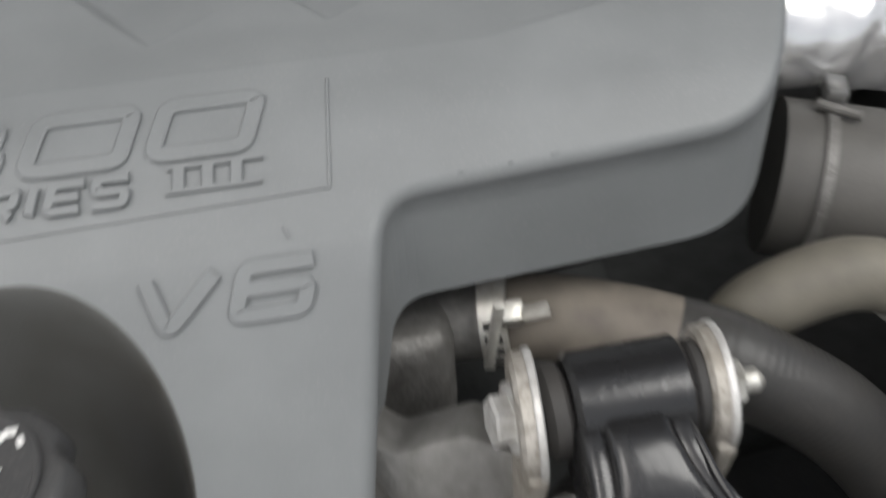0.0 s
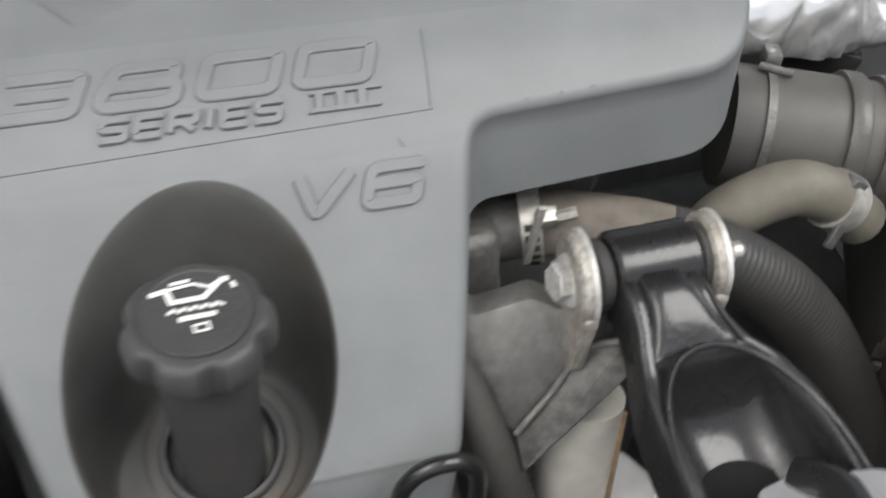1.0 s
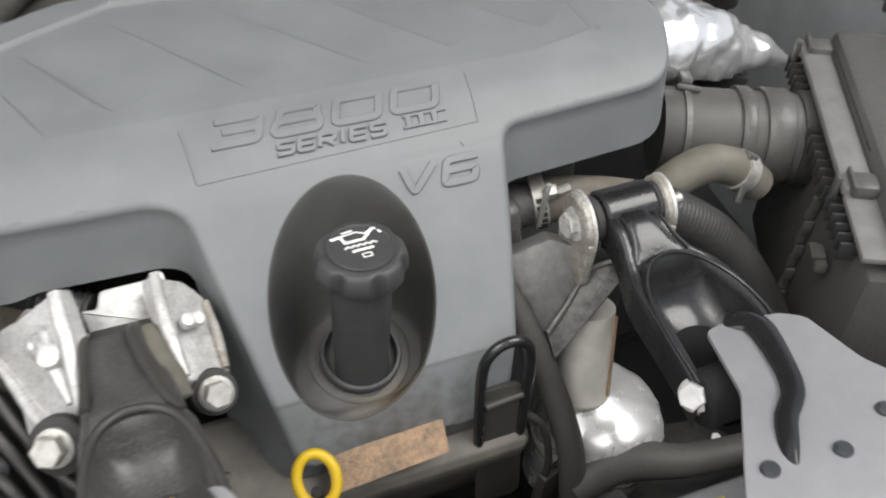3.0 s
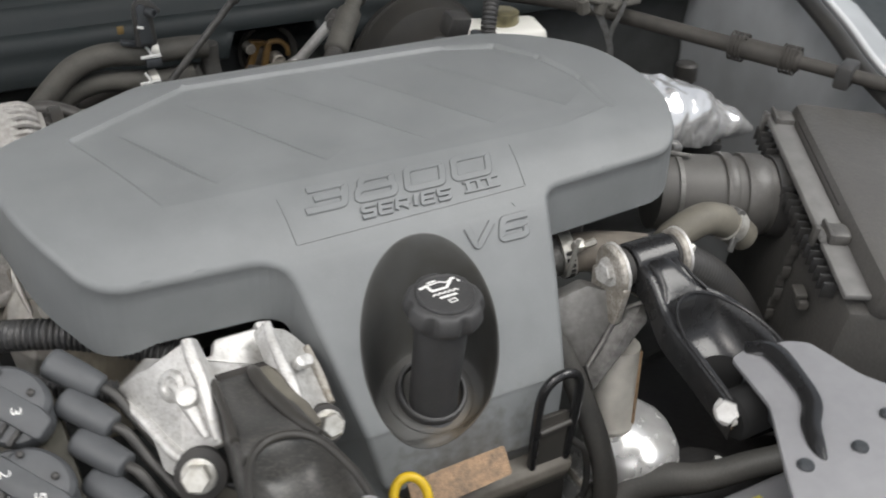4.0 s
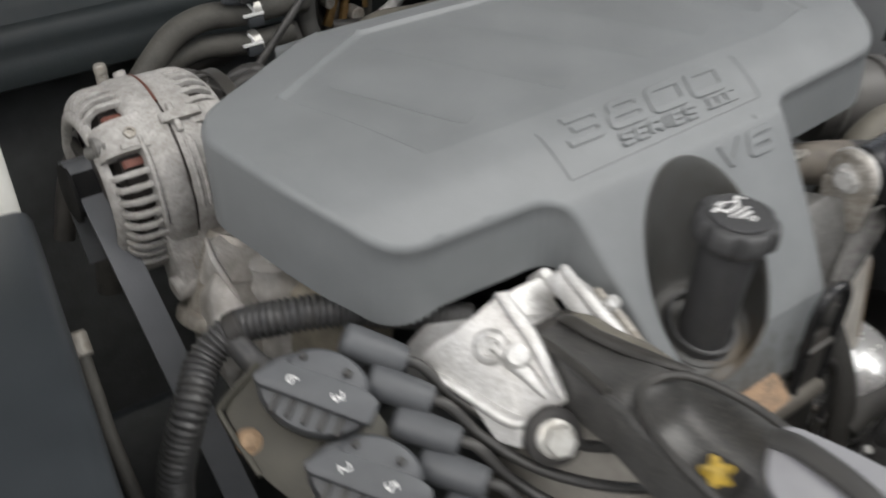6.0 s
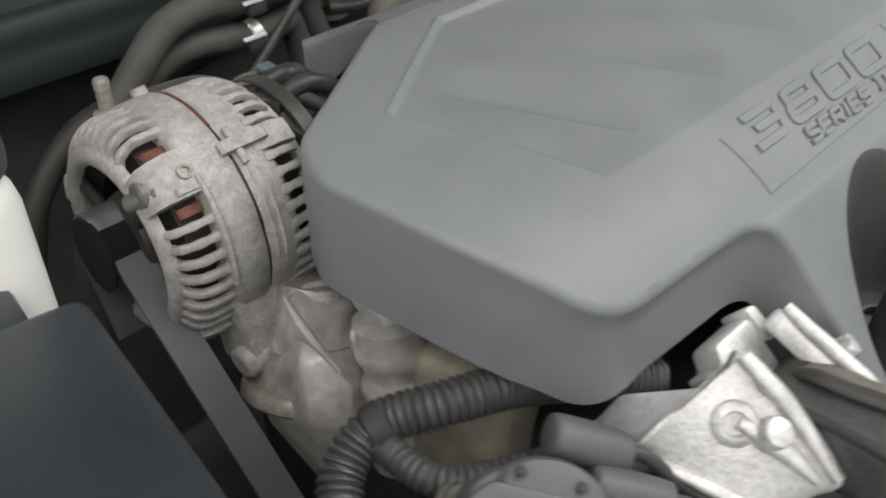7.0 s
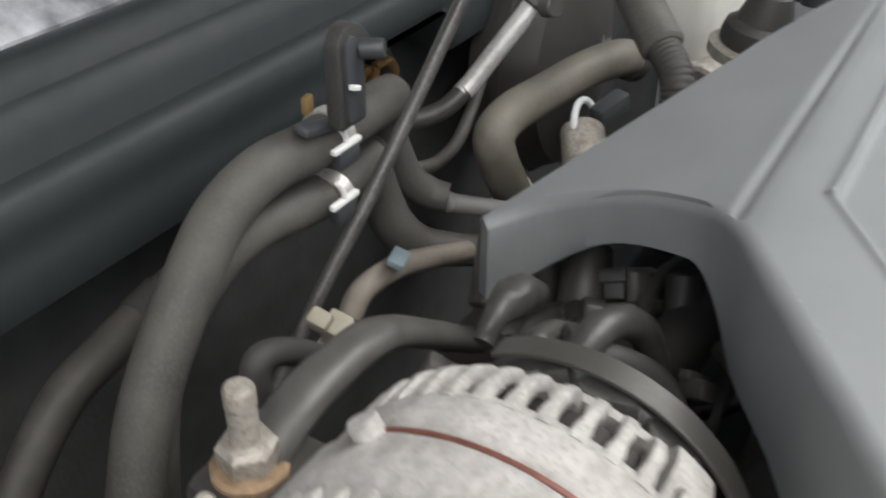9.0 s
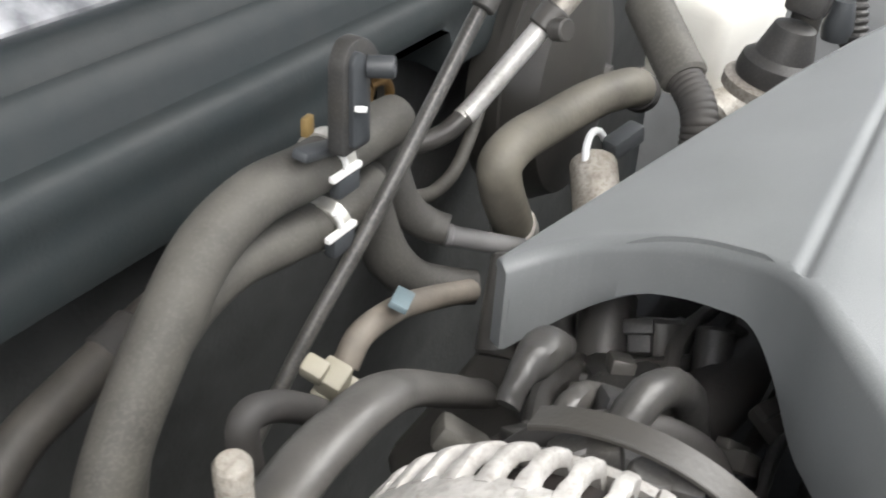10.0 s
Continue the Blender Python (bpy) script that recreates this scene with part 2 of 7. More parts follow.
def lathe(profile, m=Matrix(), n=28, lobes=0, amp=0.0):
    """Turns (radius, height) pairs about z; lobes waves the rim by amp."""
    bm = bmesh.new()
    rings = []
    for r, h in profile:
        ring = []
        for k in range(n):
            a = 2 * math.pi * k / n
            q = r * (1 + (amp * math.cos(lobes * a) if lobes and r > 0.6 * max(p[0] for p in profile) else 0))
            ring.append(bm.verts.new(m @ Vector((q * math.cos(a), q * math.sin(a), h))))
        rings.append(ring)
    for a, b in zip(rings, rings[1:]):
        for k in range(n):
            bm.faces.new((a[k], a[(k + 1) % n], b[(k + 1) % n], b[k]))
    bm.faces.new(rings[0][::-1])
    bm.faces.new(rings[-1])
    return bm


def rod(p, q, r, n=20, bevel=0.15):
    p, q = Vector(p), Vector(q)
    h = (q - p).length
    b = min(bevel * r, 0.3 * h)
    return lathe([(r - b, 0), (r, b), (r, h - b), (r - b, h)], frame_of(p, q - p), n)


def spline(points, steps=8):
    """Catmull-Rom through points."""
    p = [Vector(v) for v in points]
    p = [2 * p[0] - p[1]] + p + [2 * p[-1] - p[-2]]
    out = []
    for i in range(1, len(p) - 2):
        for k in range(steps):
            t = k / steps
            a, b, c, d = p[i - 1], p[i], p[i + 1], p[i + 2]
            out.append(0.5 * (2 * b + (c - a) * t + (2 * a - 5 * b + 4 * c - d) * t * t + (3 * b - a - 3 * c + d) * t ** 3))
    return out + [p[-2]]


def tube(points, r, n=16, steps=8, ring=None, width=0.0, flat=1.0):
    """A hose along a smooth path. ring: (pitch, depth) of corrugations. r may be a list, one for each point."""
    path = spline(points, steps)
    radii = [r] * len(path) if not isinstance(r, (list, tuple)) else [v.x for v in spline([(q, 0, 0) for q in r], steps)]
    if ring:
        dense, rr = [], []
        for (a, ra), (b, rb) in zip(zip(path, radii), zip(path[1:], radii[1:])):
            k = max(1, int((b - a).length / (ring[0] / 6)))
            dense += [a.lerp(b, i / k) for i in range(k)]
            rr += [ra + (rb - ra) * i / k for i in range(k)]
        path, radii = dense + [path[-1]], rr + [radii[-1]]
        run, out = 0.0, []
        for i, q in enumerate(path):
            run += (q - path[i - 1]).length if i else 0
            out.append(radii[i] - ring[1] * (0.5 - 0.5 * math.cos(2 * math.pi * run / ring[0])) ** 2)
        radii = out
    bm = bmesh.new()
    up, rings = None, []
    for i, q in enumerate(path):
        d = (path[min(i + 1, len(path) - 1)] - path[max(i - 1, 0)]).normalized()
        if up is None:
            up = Vector((0, 0, 1)) if abs(d.z) < 0.9 else Vector((0, 1, 0))
        up = (up - d * up.dot(d)).normalized()
        side = d.cross(up)
        rings.append([bm.verts.new(q + radii[i] * (math.cos(a) * side + flat * math.sin(a) * up)) for a in (2 * math.pi * k / n for k in range(n))])
    for a, b in zip(rings, rings[1:]):
        for k in range(n):
            bm.faces.new((a[k], a[(k + 1) % n], b[(k + 1) % n], b[k]))
    bm.faces.new(rings[0][::-1])
    bm.faces.new(rings[-1])
    return bm


def prism(outline, depth, m=Matrix(), bevel=0.0015, seg=2):
    """A flat outline (x, y) given a thickness from z 0 down, with rounded rims."""
    bm = bmesh.new()
    f = bm.faces.new([bm.verts.new((x, y, 0)) for x, y in outline])
    if f.normal.z < 0 or f.calc_area() and f.normal.length == 0:
        f.normal_flip()
    bm.normal_update()
    if f.normal.z < 0:
        f.normal_flip()
    g = bmesh.ops.extrude_face_region(bm, geom=[f])
    for v in g["geom"]:
        if isinstance(v, bmesh.types.BMVert):
            v.co.z += depth
    bmesh.ops.translate(bm, verts=bm.verts[:], vec=(0, 0, -depth))
    bmesh.ops.recalc_face_normals(bm, faces=bm.faces[:])
    if bevel:
        rim = [e for e in bm.edges if len(e.link_faces) == 2 and e.calc_face_angle(0) > 0.7]
        bmesh.ops.bevel(bm, geom=rim, offset=bevel, segments=seg, profile=0.5, affect="EDGES")
    bm.transform(m)
    return bm


def rounded(points, r, steps=5):
    """A polygon with its corners rounded by r (one number or one for each corner)."""
    out = []
    n = len(points)
    rs = r if isinstance(r, (list, tuple)) else [r] * n
    for i in range(n):
        a, b, c = (Vector(points[(i + k) % n]) for k in (-1, 0, 1))
        u, w = (a - b), (c - b)
        d = min(rs[i], 0.45 * u.length, 0.45 * w.length)
        p, q = b + u.normalized() * d, b + w.normalized() * d
        for k in range(steps + 1):
            t = k / steps
            out.append(tuple((1 - t) ** 2 * p + 2 * t * (1 - t) * b + t * t * q))
    return out


def lumpy(bm, amount, size, seed=0.0, cuts=0):
    """Casting-like unevenness."""
    if cuts:
        bmesh.ops.subdivide_edges(bm, edges=bm.edges[:], cuts=cuts, use_grid_fill=True)
    bm.normal_update()
    for v in bm.verts:
        v.co += v.normal * amount * noise.noise(v.co / size + Vector((seed, 0, 0)))
    return bm


def bolt(p, axis, r=0.008, h=0.007, flange=1.35, material=None, parent=None, name="bolt"):
    """A flanged hexagon bolt head."""
    m = frame_of(p, axis)
    head = merge(lathe([(r * flange, -0.002), (r * flange, 0.001), (r * 1.05, 0.0022)], m, 24),
                 lathe([(r, 0.001), (r, h - 0.001), (r * 0.88, h)], m, 6))
    return part(name, head, material or M_ZINC, parent, smooth=25)


def clamp_band(p, axis, r, width, parent, name="hose_clamp", label="zinc-plated hose clamp"):
    m = frame_of(p, axis)
    band = lathe([(r, -width / 2), (r + 0.0012, -width / 2), (r + 0.0012, width / 2), (r, width / 2)], m, 28)
    return part(name, band, M_ZINC, parent, label)


# ---------------------------------------------------------------- ground and car body
def strap_bar(points, width, thick):
    """A flat bar along points, its broad side to the front."""
    bm = bmesh.new()
    rows = []
    path = spline(points, 6)
    for i, p in enumerate(path):
        d = (path[min(i + 1, len(path) - 1)] - path[max(i - 1, 0)]).normalized()
        x = Vector((0, 1, 0)).cross(d).normalized() * width / 2
        n = x.cross(d).normalized() * thick / 2
        rows.append([bm.verts.new(p + q) for q in (x + n, x - n, -x - n, -x + n)])
    for a, b in zip(rows, rows[1:]):
        for k in range(4):
            bm.faces.new((a[k], a[(k + 1) % 4], b[(k + 1) % 4], b[k]))
    bm.faces.new(rows[0][::-1])
    bm.faces.new(rows[-1])
    bmesh.ops.recalc_face_normals(bm, faces=bm.faces[:])
    return bm


def sheet(name, points, thick, material, label, category="", kind="structure", bevel=0.003):
    """A slab from an outline in x, y with z at each corner."""
    bm = bmesh.new()
    top = [bm.verts.new(p) for p in points]
    low = [bm.verts.new((x, y, z - thick)) for x, y, z in points]
    bm.faces.new(top)
    bm.faces.new(low[::-1])
    for k in range(len(top)):
        j = (k + 1) % len(top)
        bm.faces.new((top[k], low[k], low[j], top[j]))
    bmesh.ops.recalc_face_normals(bm, faces=bm.faces[:])
    return solo(name, bm, material, label, category, kind=kind, smooth=0)


bmg = bmesh.new()
bmesh.ops.create_grid(bmg, x_segments=4, y_segments=4, size=400)
bmg.transform(pose(0, 0, 0.30))
solo("ground", bmg, M_GROUND, "dark asphalt ground under the car", "ground", kind="structure", smooth=0)


def extrude_x(profile, x0, x1, n=24, wave=None):
    """A profile in y, z drawn along x."""
    bm = bmesh.new()
    rows = []
    for k in range(n + 1):
        x = x0 + (x1 - x0) * k / n
        rows.append([bm.verts.new((x, y + (wave(x) if wave else 0), z)) for y, z in profile])
    for a, b in zip(rows, rows[1:]):
        for k in range(len(profile) - 1):
            bm.faces.new((a[k], a[k + 1], b[k + 1], b[k]))
    return bm


cowl = [(1.085, 1.207), (1.072, 1.211), (1.064, 1.208), (1.056, 1.198), (1.050, 1.189), (1.045, 1.190), (1.040, 1.199), (1.034, 1.202), (1.027, 1.198),
        (1.021, 1.184), (1.016, 1.172), (1.009, 1.170), (1.003, 1.164), (0.999, 1.150), (1.001, 1.142), (0.997, 1.134), (0.993, 1.118), (0.995, 1.107), (1.004, 1.102), (1.03, 1.106),
        (1.070, 1.10), (1.075, 1.02), (1.085, 0.80), (1.095, 0.55), (1.12, 0.55), (1.13, 1.15), (1.115, 1.19), (1.085, 1.207)]
cowl_bm = extrude_x(cowl, -0.95, 0.95, 190)
for v in cowl_bm.verts:  # the opening under the cowl's edge behind the valve block
    if -0.085 < v.co.x < 0.045 and v.co.z < 1.142 and v.co.y < 1.05:
        v.co.z = 1.142
solo("cowl_panel", cowl_bm, M_BODY, "dark teal painted cowl panel with pressed beads", "cowl panel", kind="structure", smooth=50)
solo("firewall", extrude_x([(1.068, 1.098), (1.058, 1.08), (1.060, 0.95), (1.072, 0.55), (1.070, 0.55), (1.070, 1.098)], -0.9, 0.9, 40,
                           lambda x: 0.004 * math.sin(9 * x)), M_FIREWALL, "dusty dark insulation mat on the firewall", "firewall", kind="structure", smooth=60)
sheet("windscreen", [(-0.9, 1.13, 1.19), (0.9, 1.13, 1.19), (0.8, 1.75, 1.62), (-0.8, 1.75, 1.62)], 0.006, M_GLASS, "sloping windscreen glass with white and dark patches", "windscreen")


def inner_wing(side):
    prof = [(0.95, 1.02), (0.70, 1.13), (0.45, 1.09), (0.0, 1.03)]
    bm = bmesh.new()
    xs = {1: [0.80, 0.735, 0.62, 0.56], -1: [-0.88, -0.86, -0.84, -0.82]}[side]
    zt = {1: [1.21, 1.175, 1.125, 1.05], -1: [1.21, 1.20, 1.17, 1.10]}[side]
    ys = [1.05, 0.72, 0.45, 0.02]
    rows = []
    for x, y, z in zip(xs, ys, zt):
        rows.append([bm.verts.new((x + side * a, y, b)) for a, b in ((0.10, z - 0.03), (0.045, z), (0.02, z), (0.015, z - 0.02), (0.0, z - 0.05), (-0.015, z - 0.2), (0.02, 0.5))])
    for a, b in zip(rows, rows[1:]):
        for k in range(len(a) - 1):
            bm.faces.new((a[k], a[k + 1], b[k + 1], b[k]))
    bmesh.ops.recalc_face_normals(bm, faces=bm.faces[:])
    g = bmesh.ops.solidify(bm, geom=bm.faces[:], thickness=0.003)
    return bm


solo("inner_wing_east", inner_wing(1), M_BAYGREY, "grey painted inner wing of the engine bay", "inner wing", kind="structure", smooth=50)
solo("inner_wing_west", inner_wing(-1), M_BODY, "dark painted inner wing of the engine bay", "inner wing", kind="structure", smooth=50)
sheet("wing_east", [(0.90, 1.10, 1.20), (1.35, 1.10, 1.10), (1.20, -0.05, 0.92), (0.64, -0.05, 1.03)], 0.004, M_BODY, "dark painted outer wing beyond the seal", "wing")
solo("bay_floor", box(1.8, 1.1, 0.02, pose(0, 0.55, 0.52), 0.004), M_FIREWALL, "dark undertray below the engine", "undertray", kind="structure")
sheet("hood", [(-0.85, 1.17, 1.36), (0.85, 1.17, 1.36), (0.80, 0.50, 2.20), (-0.80, 0.50, 2.20)], 0.03, M_HOOD, "open hood with dark insulation above the bay", "hood")
solo("radiator_support", lumpy(box(1.1, 0.15, 0.09, pose(0.0, 0.035, 0.953), 0.012, 3), 0.0006, 0.05), M_GREYPAINT, "grey painted radiator support panel across the front", "support panel", kind="structure")
solo("front_panel", box(1.7, 0.03, 0.55, pose(0.0, -0.03, 0.66), 0.01), M_FIREWALL, "dark front panel that closes the engine bay", "front panel", kind="structure")

# ---------------------------------------------------------------- engine cover
PROF = [(0.262, 0.952), (0.2675, 0.985), (0.2735, 1.018), (0.279, 1.032), (0.32, 1.095), (0.36, 1.147), (0.373, 1.159), (0.392, 1.1745), (0.414, 1.1875), (0.45, 1.200),
        (0.50, 1.208), (0.55, 1.212), (0.60, 1.2135), (0.655, 1.2133), (0.668, 1.2125), (0.677, 1.2102), (0.69, 1.2050), (0.74, 1.184), (0.83, 1.143)]
_path = [(v.x, v.y) for v in spline([(y, z, 0) for y, z in PROF], 24)]
_py, _pz = np.array(_path).T
_ps = np.r_[0, np.cumsum(np.hypot(np.diff(_py), np.diff(_pz)))]


def s_of(y):
    return float(np.interp(y, _py, _ps))


def on_cover(x, s, w=0.0):
    """The point of the cover's skin at x and at arc length s, lifted by w."""
    y, z = np.interp(s, _ps, _py), np.interp(s, _ps, _pz)
    e = 0.006
    dy = np.interp(s + e, _ps, _py) - np.interp(s - e, _ps, _py)
    dz = np.interp(s + e, _ps, _pz) - np.interp(s - e, _ps, _pz)
    l = np.hypot(dy, dz)
    return x, y - w * dz / l, z + w * dy / l


COVER_PLAN = [(-0.372, 0.374), (-0.219, 0.371), (-0.176, 0.2626), (0.004, 0.2626), (0.046, 0.376), (0.209, 0.383), (0.240, 0.445), (0.242, 0.50), (0.235, 0.575),
              (0.19, 0.640), (0.06, 0.715), (-0.07, 0.760), (-0.254, 0.818), (-0.224, 0.78), (-0.229, 0.73), (-0.252, 0.692), (-0.274, 0.672), (-0.36, 0.613), (-0.414, 0.578), (-0.433, 0.54), (-0.413, 0.443)]
COVER_R = [0.03, 0.03, 0.02, 0.02, 0.016, 0.03, 0.03, 0.03, 0.04, 0.05, 0.05, 0.05, 0.018, 0.02, 0.03, 0.02, 0.01, 0.03, 0.03, 0.03, 0.03]
plan = np.array(rounded([(x, s_of(y)) for x, y in COVER_PLAN], COVER_R, 6))


def seg_dist(px, py, a, b):
    """Distance from points to a segment, and how far along it (0 to 1)."""
    ax, ay, bx, by = *a, *b
    k = np.clip(((px - ax) * (bx - ax) + (py - ay) * (by - ay)) / ((bx - ax) ** 2 + (by - ay) ** 2 + 1e-12), 0, 1)
    return np.hypot(px - ax - k * (bx - ax), py - ay - k * (by - ay)), k


def inside_dist(px, py, poly):
    """Signed distance to a polygon, plus inside, and the nearest rim point."""
    best = np.full(px.shape, 9.0)
    nx, ny = px.copy(), py.copy()
    odd = np.zeros(px.shape, bool)
    n = len(poly)
    for i in range(n):
        a, b = poly[i], poly[(i + 1) % n]
        d, k = seg_dist(px, py, a, b)
        near = d < best
        best = np.where(near, d, best)
        nx, ny = np.where(near, a[0] + k * (b[0] - a[0]), nx), np.where(near, a[1] + k * (b[1] - a[1]), ny)
        if a[1] != b[1]:
            cross = (a[1] > py) != (b[1] > py)
            odd ^= cross & (px < (b[0] - a[0]) * (py - a[1]) / (b[1] - a[1]) + a[0])
    return np.where(odd, best, -best), nx, ny


def smooth01(v):
    v = np.clip(v, 0, 1)
    return v * v * (3 - 2 * v)


RIBS = [((-0.310, 0.563), (-0.247, 0.452)), ((-0.237, 0.607), (-0.144, 0.454)), ((-0.150, 0.615), (-0.040, 0.456)),
        ((-0.062, 0.613), (0.036, 0.460)), ((0.028, 0.607), (0.124, 0.466))]
BEAD = [(-0.353, 0.563), (-0.229, 0.645), (0.07, 0.643), (0.125, 0.625), (0.155, 0.575), (0.168, 0.51), (0.168, 0.45)]
OVAL = (-0.109, 0.5 * (s_of(0.366) + s_of(0.2688)), 0.066, 0.5 * (s_of(0.366) - s_of(0.2688)))


def relief(x, s):
    """Height of ribs, bead and filler recess above the plain skin."""
    w = np.zeros_like(x)
    bead = [(a, s_of(b)) for a, b in BEAD]
    region = bead + [(0.10, s_of(0.435)), (-0.30, s_of(0.435))]
    d, _, _ = inside_dist(x, s, region)
    front = smooth01((s - s_of(0.430)) / 0.035)
    w -= 0.0030 * smooth01((d + 0.001) / 0.003) * front * smooth01((0.165 - x) / 0.06 + 0.4)
    for a, b in list(zip(bead, bead[1:]))[:2]:
        q, _ = seg_dist(x, s, a, b)
        w += 0.0018 * np.exp(-((q / 0.0026) ** 2))
    w -= 0.0022 * np.exp(-(((s - s_of(0.676)) / 0.0030) ** 2)) * smooth01((0.10 - x) / 0.2)
    for a, b in RIBS:
        a, b = (a[0], s_of(a[1])), (b[0], s_of(b[1]))
        l = math.hypot(b[0] - a[0], b[1] - a[1])
        ux, us = (b[0] - a[0]) / l, (b[1] - a[1]) / l
        along = (x - a[0]) * ux + (s - a[1]) * us
        k = np.clip(along / l, 0, 1)
        bow = 0.003 * np.sin(np.pi * k)
        across = (s - a[1]) * ux - (x - a[0]) * us - bow
        full_ = np.sin(np.pi * np.clip(k, 0, 1) ** 1.25) ** 0.8 * (along > 0) * (along < l)
        wide = 0.0004 + 0.0072 * full_
        w -= 0.0048 * full_ * np.where(across < 0, np.clip((across + wide) / wide, 0, 1), smooth01(1 - across / 0.070))
    for a, b in list(zip(bead, bead[1:]))[2:]:
        q, _ = seg_dist(x, s, a, b)
        w -= 0.0020 * np.exp(-((q / 0.0034) ** 2))
    return w


def oval_point(a, q=1.0):
    """A point of the filler recess's rim (q 1) or inside it, at angle a."""
    ox, os_, oa, ob = OVAL
    v = q * math.sin(a) * ob
    return ox + q * math.cos(a) * oa + 0.10 * v, os_ + v


def build_cover():
    step, R = 0.0011, 0.0065
    gx, gs = np.meshgrid(np.arange(-0.45, 0.26, step), np.arange(s_of(0.2626) - 0.004, _ps[-1] + 0.01, step), indexing="ij")
    d, nx, ns = inside_dist(gx, gs, plan)
    hole = np.array([oval_point(2 * math.pi * k / 160) for k in range(160)])
    dh, hx, hs = inside_dist(gx, gs, hole)
    d, dh = d - R, -dh
    snap, snap_h = np.abs(d) < 0.62 * step, np.abs(dh) < 0.62 * step
    # pull rim vertices onto the line that lies R inside the outline
    l = np.hypot(gx - nx, gs - ns) + 1e-9
    x = np.where(snap, nx + (gx - nx) / l * R, np.where(snap_h, hx, gx))
    s = np.where(snap, ns + (gs - ns) / l * R, np.where(snap_h, hs, gs))
    k = ((d > 0) | snap) & ((dh > 0) | snap_h)
    X, Y, Z = on_cover(x, s, relief(x, s))
    ids = -np.ones(gx.shape, int)
    ids[k] = np.arange(k.sum())
    verts = np.stack([X[k], Y[k], Z[k]], -1)
    flat = np.stack([x[k], s[k], nx[k], ns[k]], -1)
    a, b, c, e = ids[:-1, :-1], ids[1:, :-1], ids[1:, 1:], ids[:-1, 1:]
    quad = [k[:-1, :-1], k[1:, :-1], k[1:, 1:], k[:-1, 1:]]
    corner = [a, b, c, e]
    allin = quad[0] & quad[1] & quad[2] & quad[3]
    faces = [tuple(f) for f in np.stack([q[allin] for q in corner], -1).tolist()]
    for miss in range(4):
        ok = ~quad[miss]
        for j in range(4):
            if j != miss:
                ok = ok & quad[j]
        faces += [tuple(f) for f in np.stack([corner[(miss + j) % 4][ok] for j in (1, 2, 3)], -1).tolist()]
    me = bpy.data.meshes.new("tmp")
    me.from_pydata(verts.tolist(), [], faces)
    bm = bmesh.new()
    bm.from_mesh(me)
    bpy.data.meshes.remove(me)
    bm.verts.ensure_lookup_table()
    home = {v: flat[i] for i, v in enumerate(bm.verts)}
    lost = [v for v in bm.verts if not v.link_faces]
    for v in lost:
        del home[v]
    bmesh.ops.delete(bm, geom=lost, context="VERTS")

    def outer(v):
        q = home[v]
        return math.hypot((q[0] - OVAL[0] - 0.1 * (q[1] - OVAL[1])) / OVAL[2], (q[1] - OVAL[1]) / OVAL[3]) > 1.15

    rim = [e for e in bm.edges if len(e.link_faces) == 1 and outer(e.verts[0])]
    # rounded edge: a quarter turn in five steps
    ring = {v for e in rim for v in e.verts}
    base = {v: (home[v][0], home[v][1], (home[v][2] - home[v][0]), (home[v][3] - home[v][1])) for v in ring}
    for v, (vx, vs, ox, os_) in base.items():
        m = math.hypot(ox, os_) + 1e-9
        base[v] = (vx, vs, ox / m, os_ / m)
    for i in range(1, 6):
        t = math.pi / 2 * i / 5
        g = bmesh.ops.extrude_edge_only(bm, edges=rim)
        fresh = [v for v in g["geom"] if isinstance(v, bmesh.types.BMVert)]
        nxt = {}
        for v in fresh:
            old = next(o for e in v.link_edges for o in e.verts if o is not v and o in base)
            vx, vs, ox, os_ = base[old]
            v.co = on_cover(vx + ox * R * math.sin(t), vs + os_ * R * math.sin(t), -R * (1 - math.cos(t)))
            nxt[v] = base[old]
        base = nxt
        rim = [e for e in g["geom"] if isinstance(e, bmesh.types.BMEdge) and len(e.link_faces) == 1]
    # skirt straight down
    mid = Vector((-0.08, 0.5, 0))
    for depth in (0.010, 0.020, 0.022):
        g = bmesh.ops.extrude_edge_only(bm, edges=rim)
        for v in g["geom"]:
            if isinstance(v, bmesh.types.BMVert):
                back = float(smooth01((v.co.y - 0.655) / 0.04))
                tip = float(smooth01((v.co.y - 0.735) / 0.085))
                west = max(0.0, min(1.0, (-0.33 - v.co.x) / 0.07))
                v.co.z -= depth * (1.0 - 0.60 * back + 0.50 * tip * (1 - 0.30 * float(smooth01((v.co.y - 0.803) / 0.014))) + 0.35 * west)
                if v.co.y < 0.378:
                    turn = float(smooth01((0.378 - v.co.y) / 0.075))
                    v.co.x -= 0.55 * depth * float(smooth01((-0.10 - v.co.x) / 0.06)) * turn
                    v.co.y += depth * 1.1 * turn * float(smooth01((v.co.y - 0.264) / 0.02))
        rim = [e for e in g["geom"] if isinstance(e, bmesh.types.BMEdge) and len(e.link_faces) == 1]
    g = bmesh.ops.extrude_edge_only(bm, edges=rim)
    for v in g["geom"]:
        if isinstance(v, bmesh.types.BMVert):
            v.co += (mid - Vector((v.co.x, v.co.y, 0))).normalized() * 0.0025
    rim = [e for e in g["geom"] if isinstance(e, bmesh.types.BMEdge) and len(e.link_faces) == 1]
    g = bmesh.ops.extrude_edge_only(bm, edges=rim)
    for v in g["geom"]:
        if isinstance(v, bmesh.types.BMVert):
            v.co.z += 0.03
    bmesh.ops.recalc_face_normals(bm, faces=bm.faces[:])
    return bm


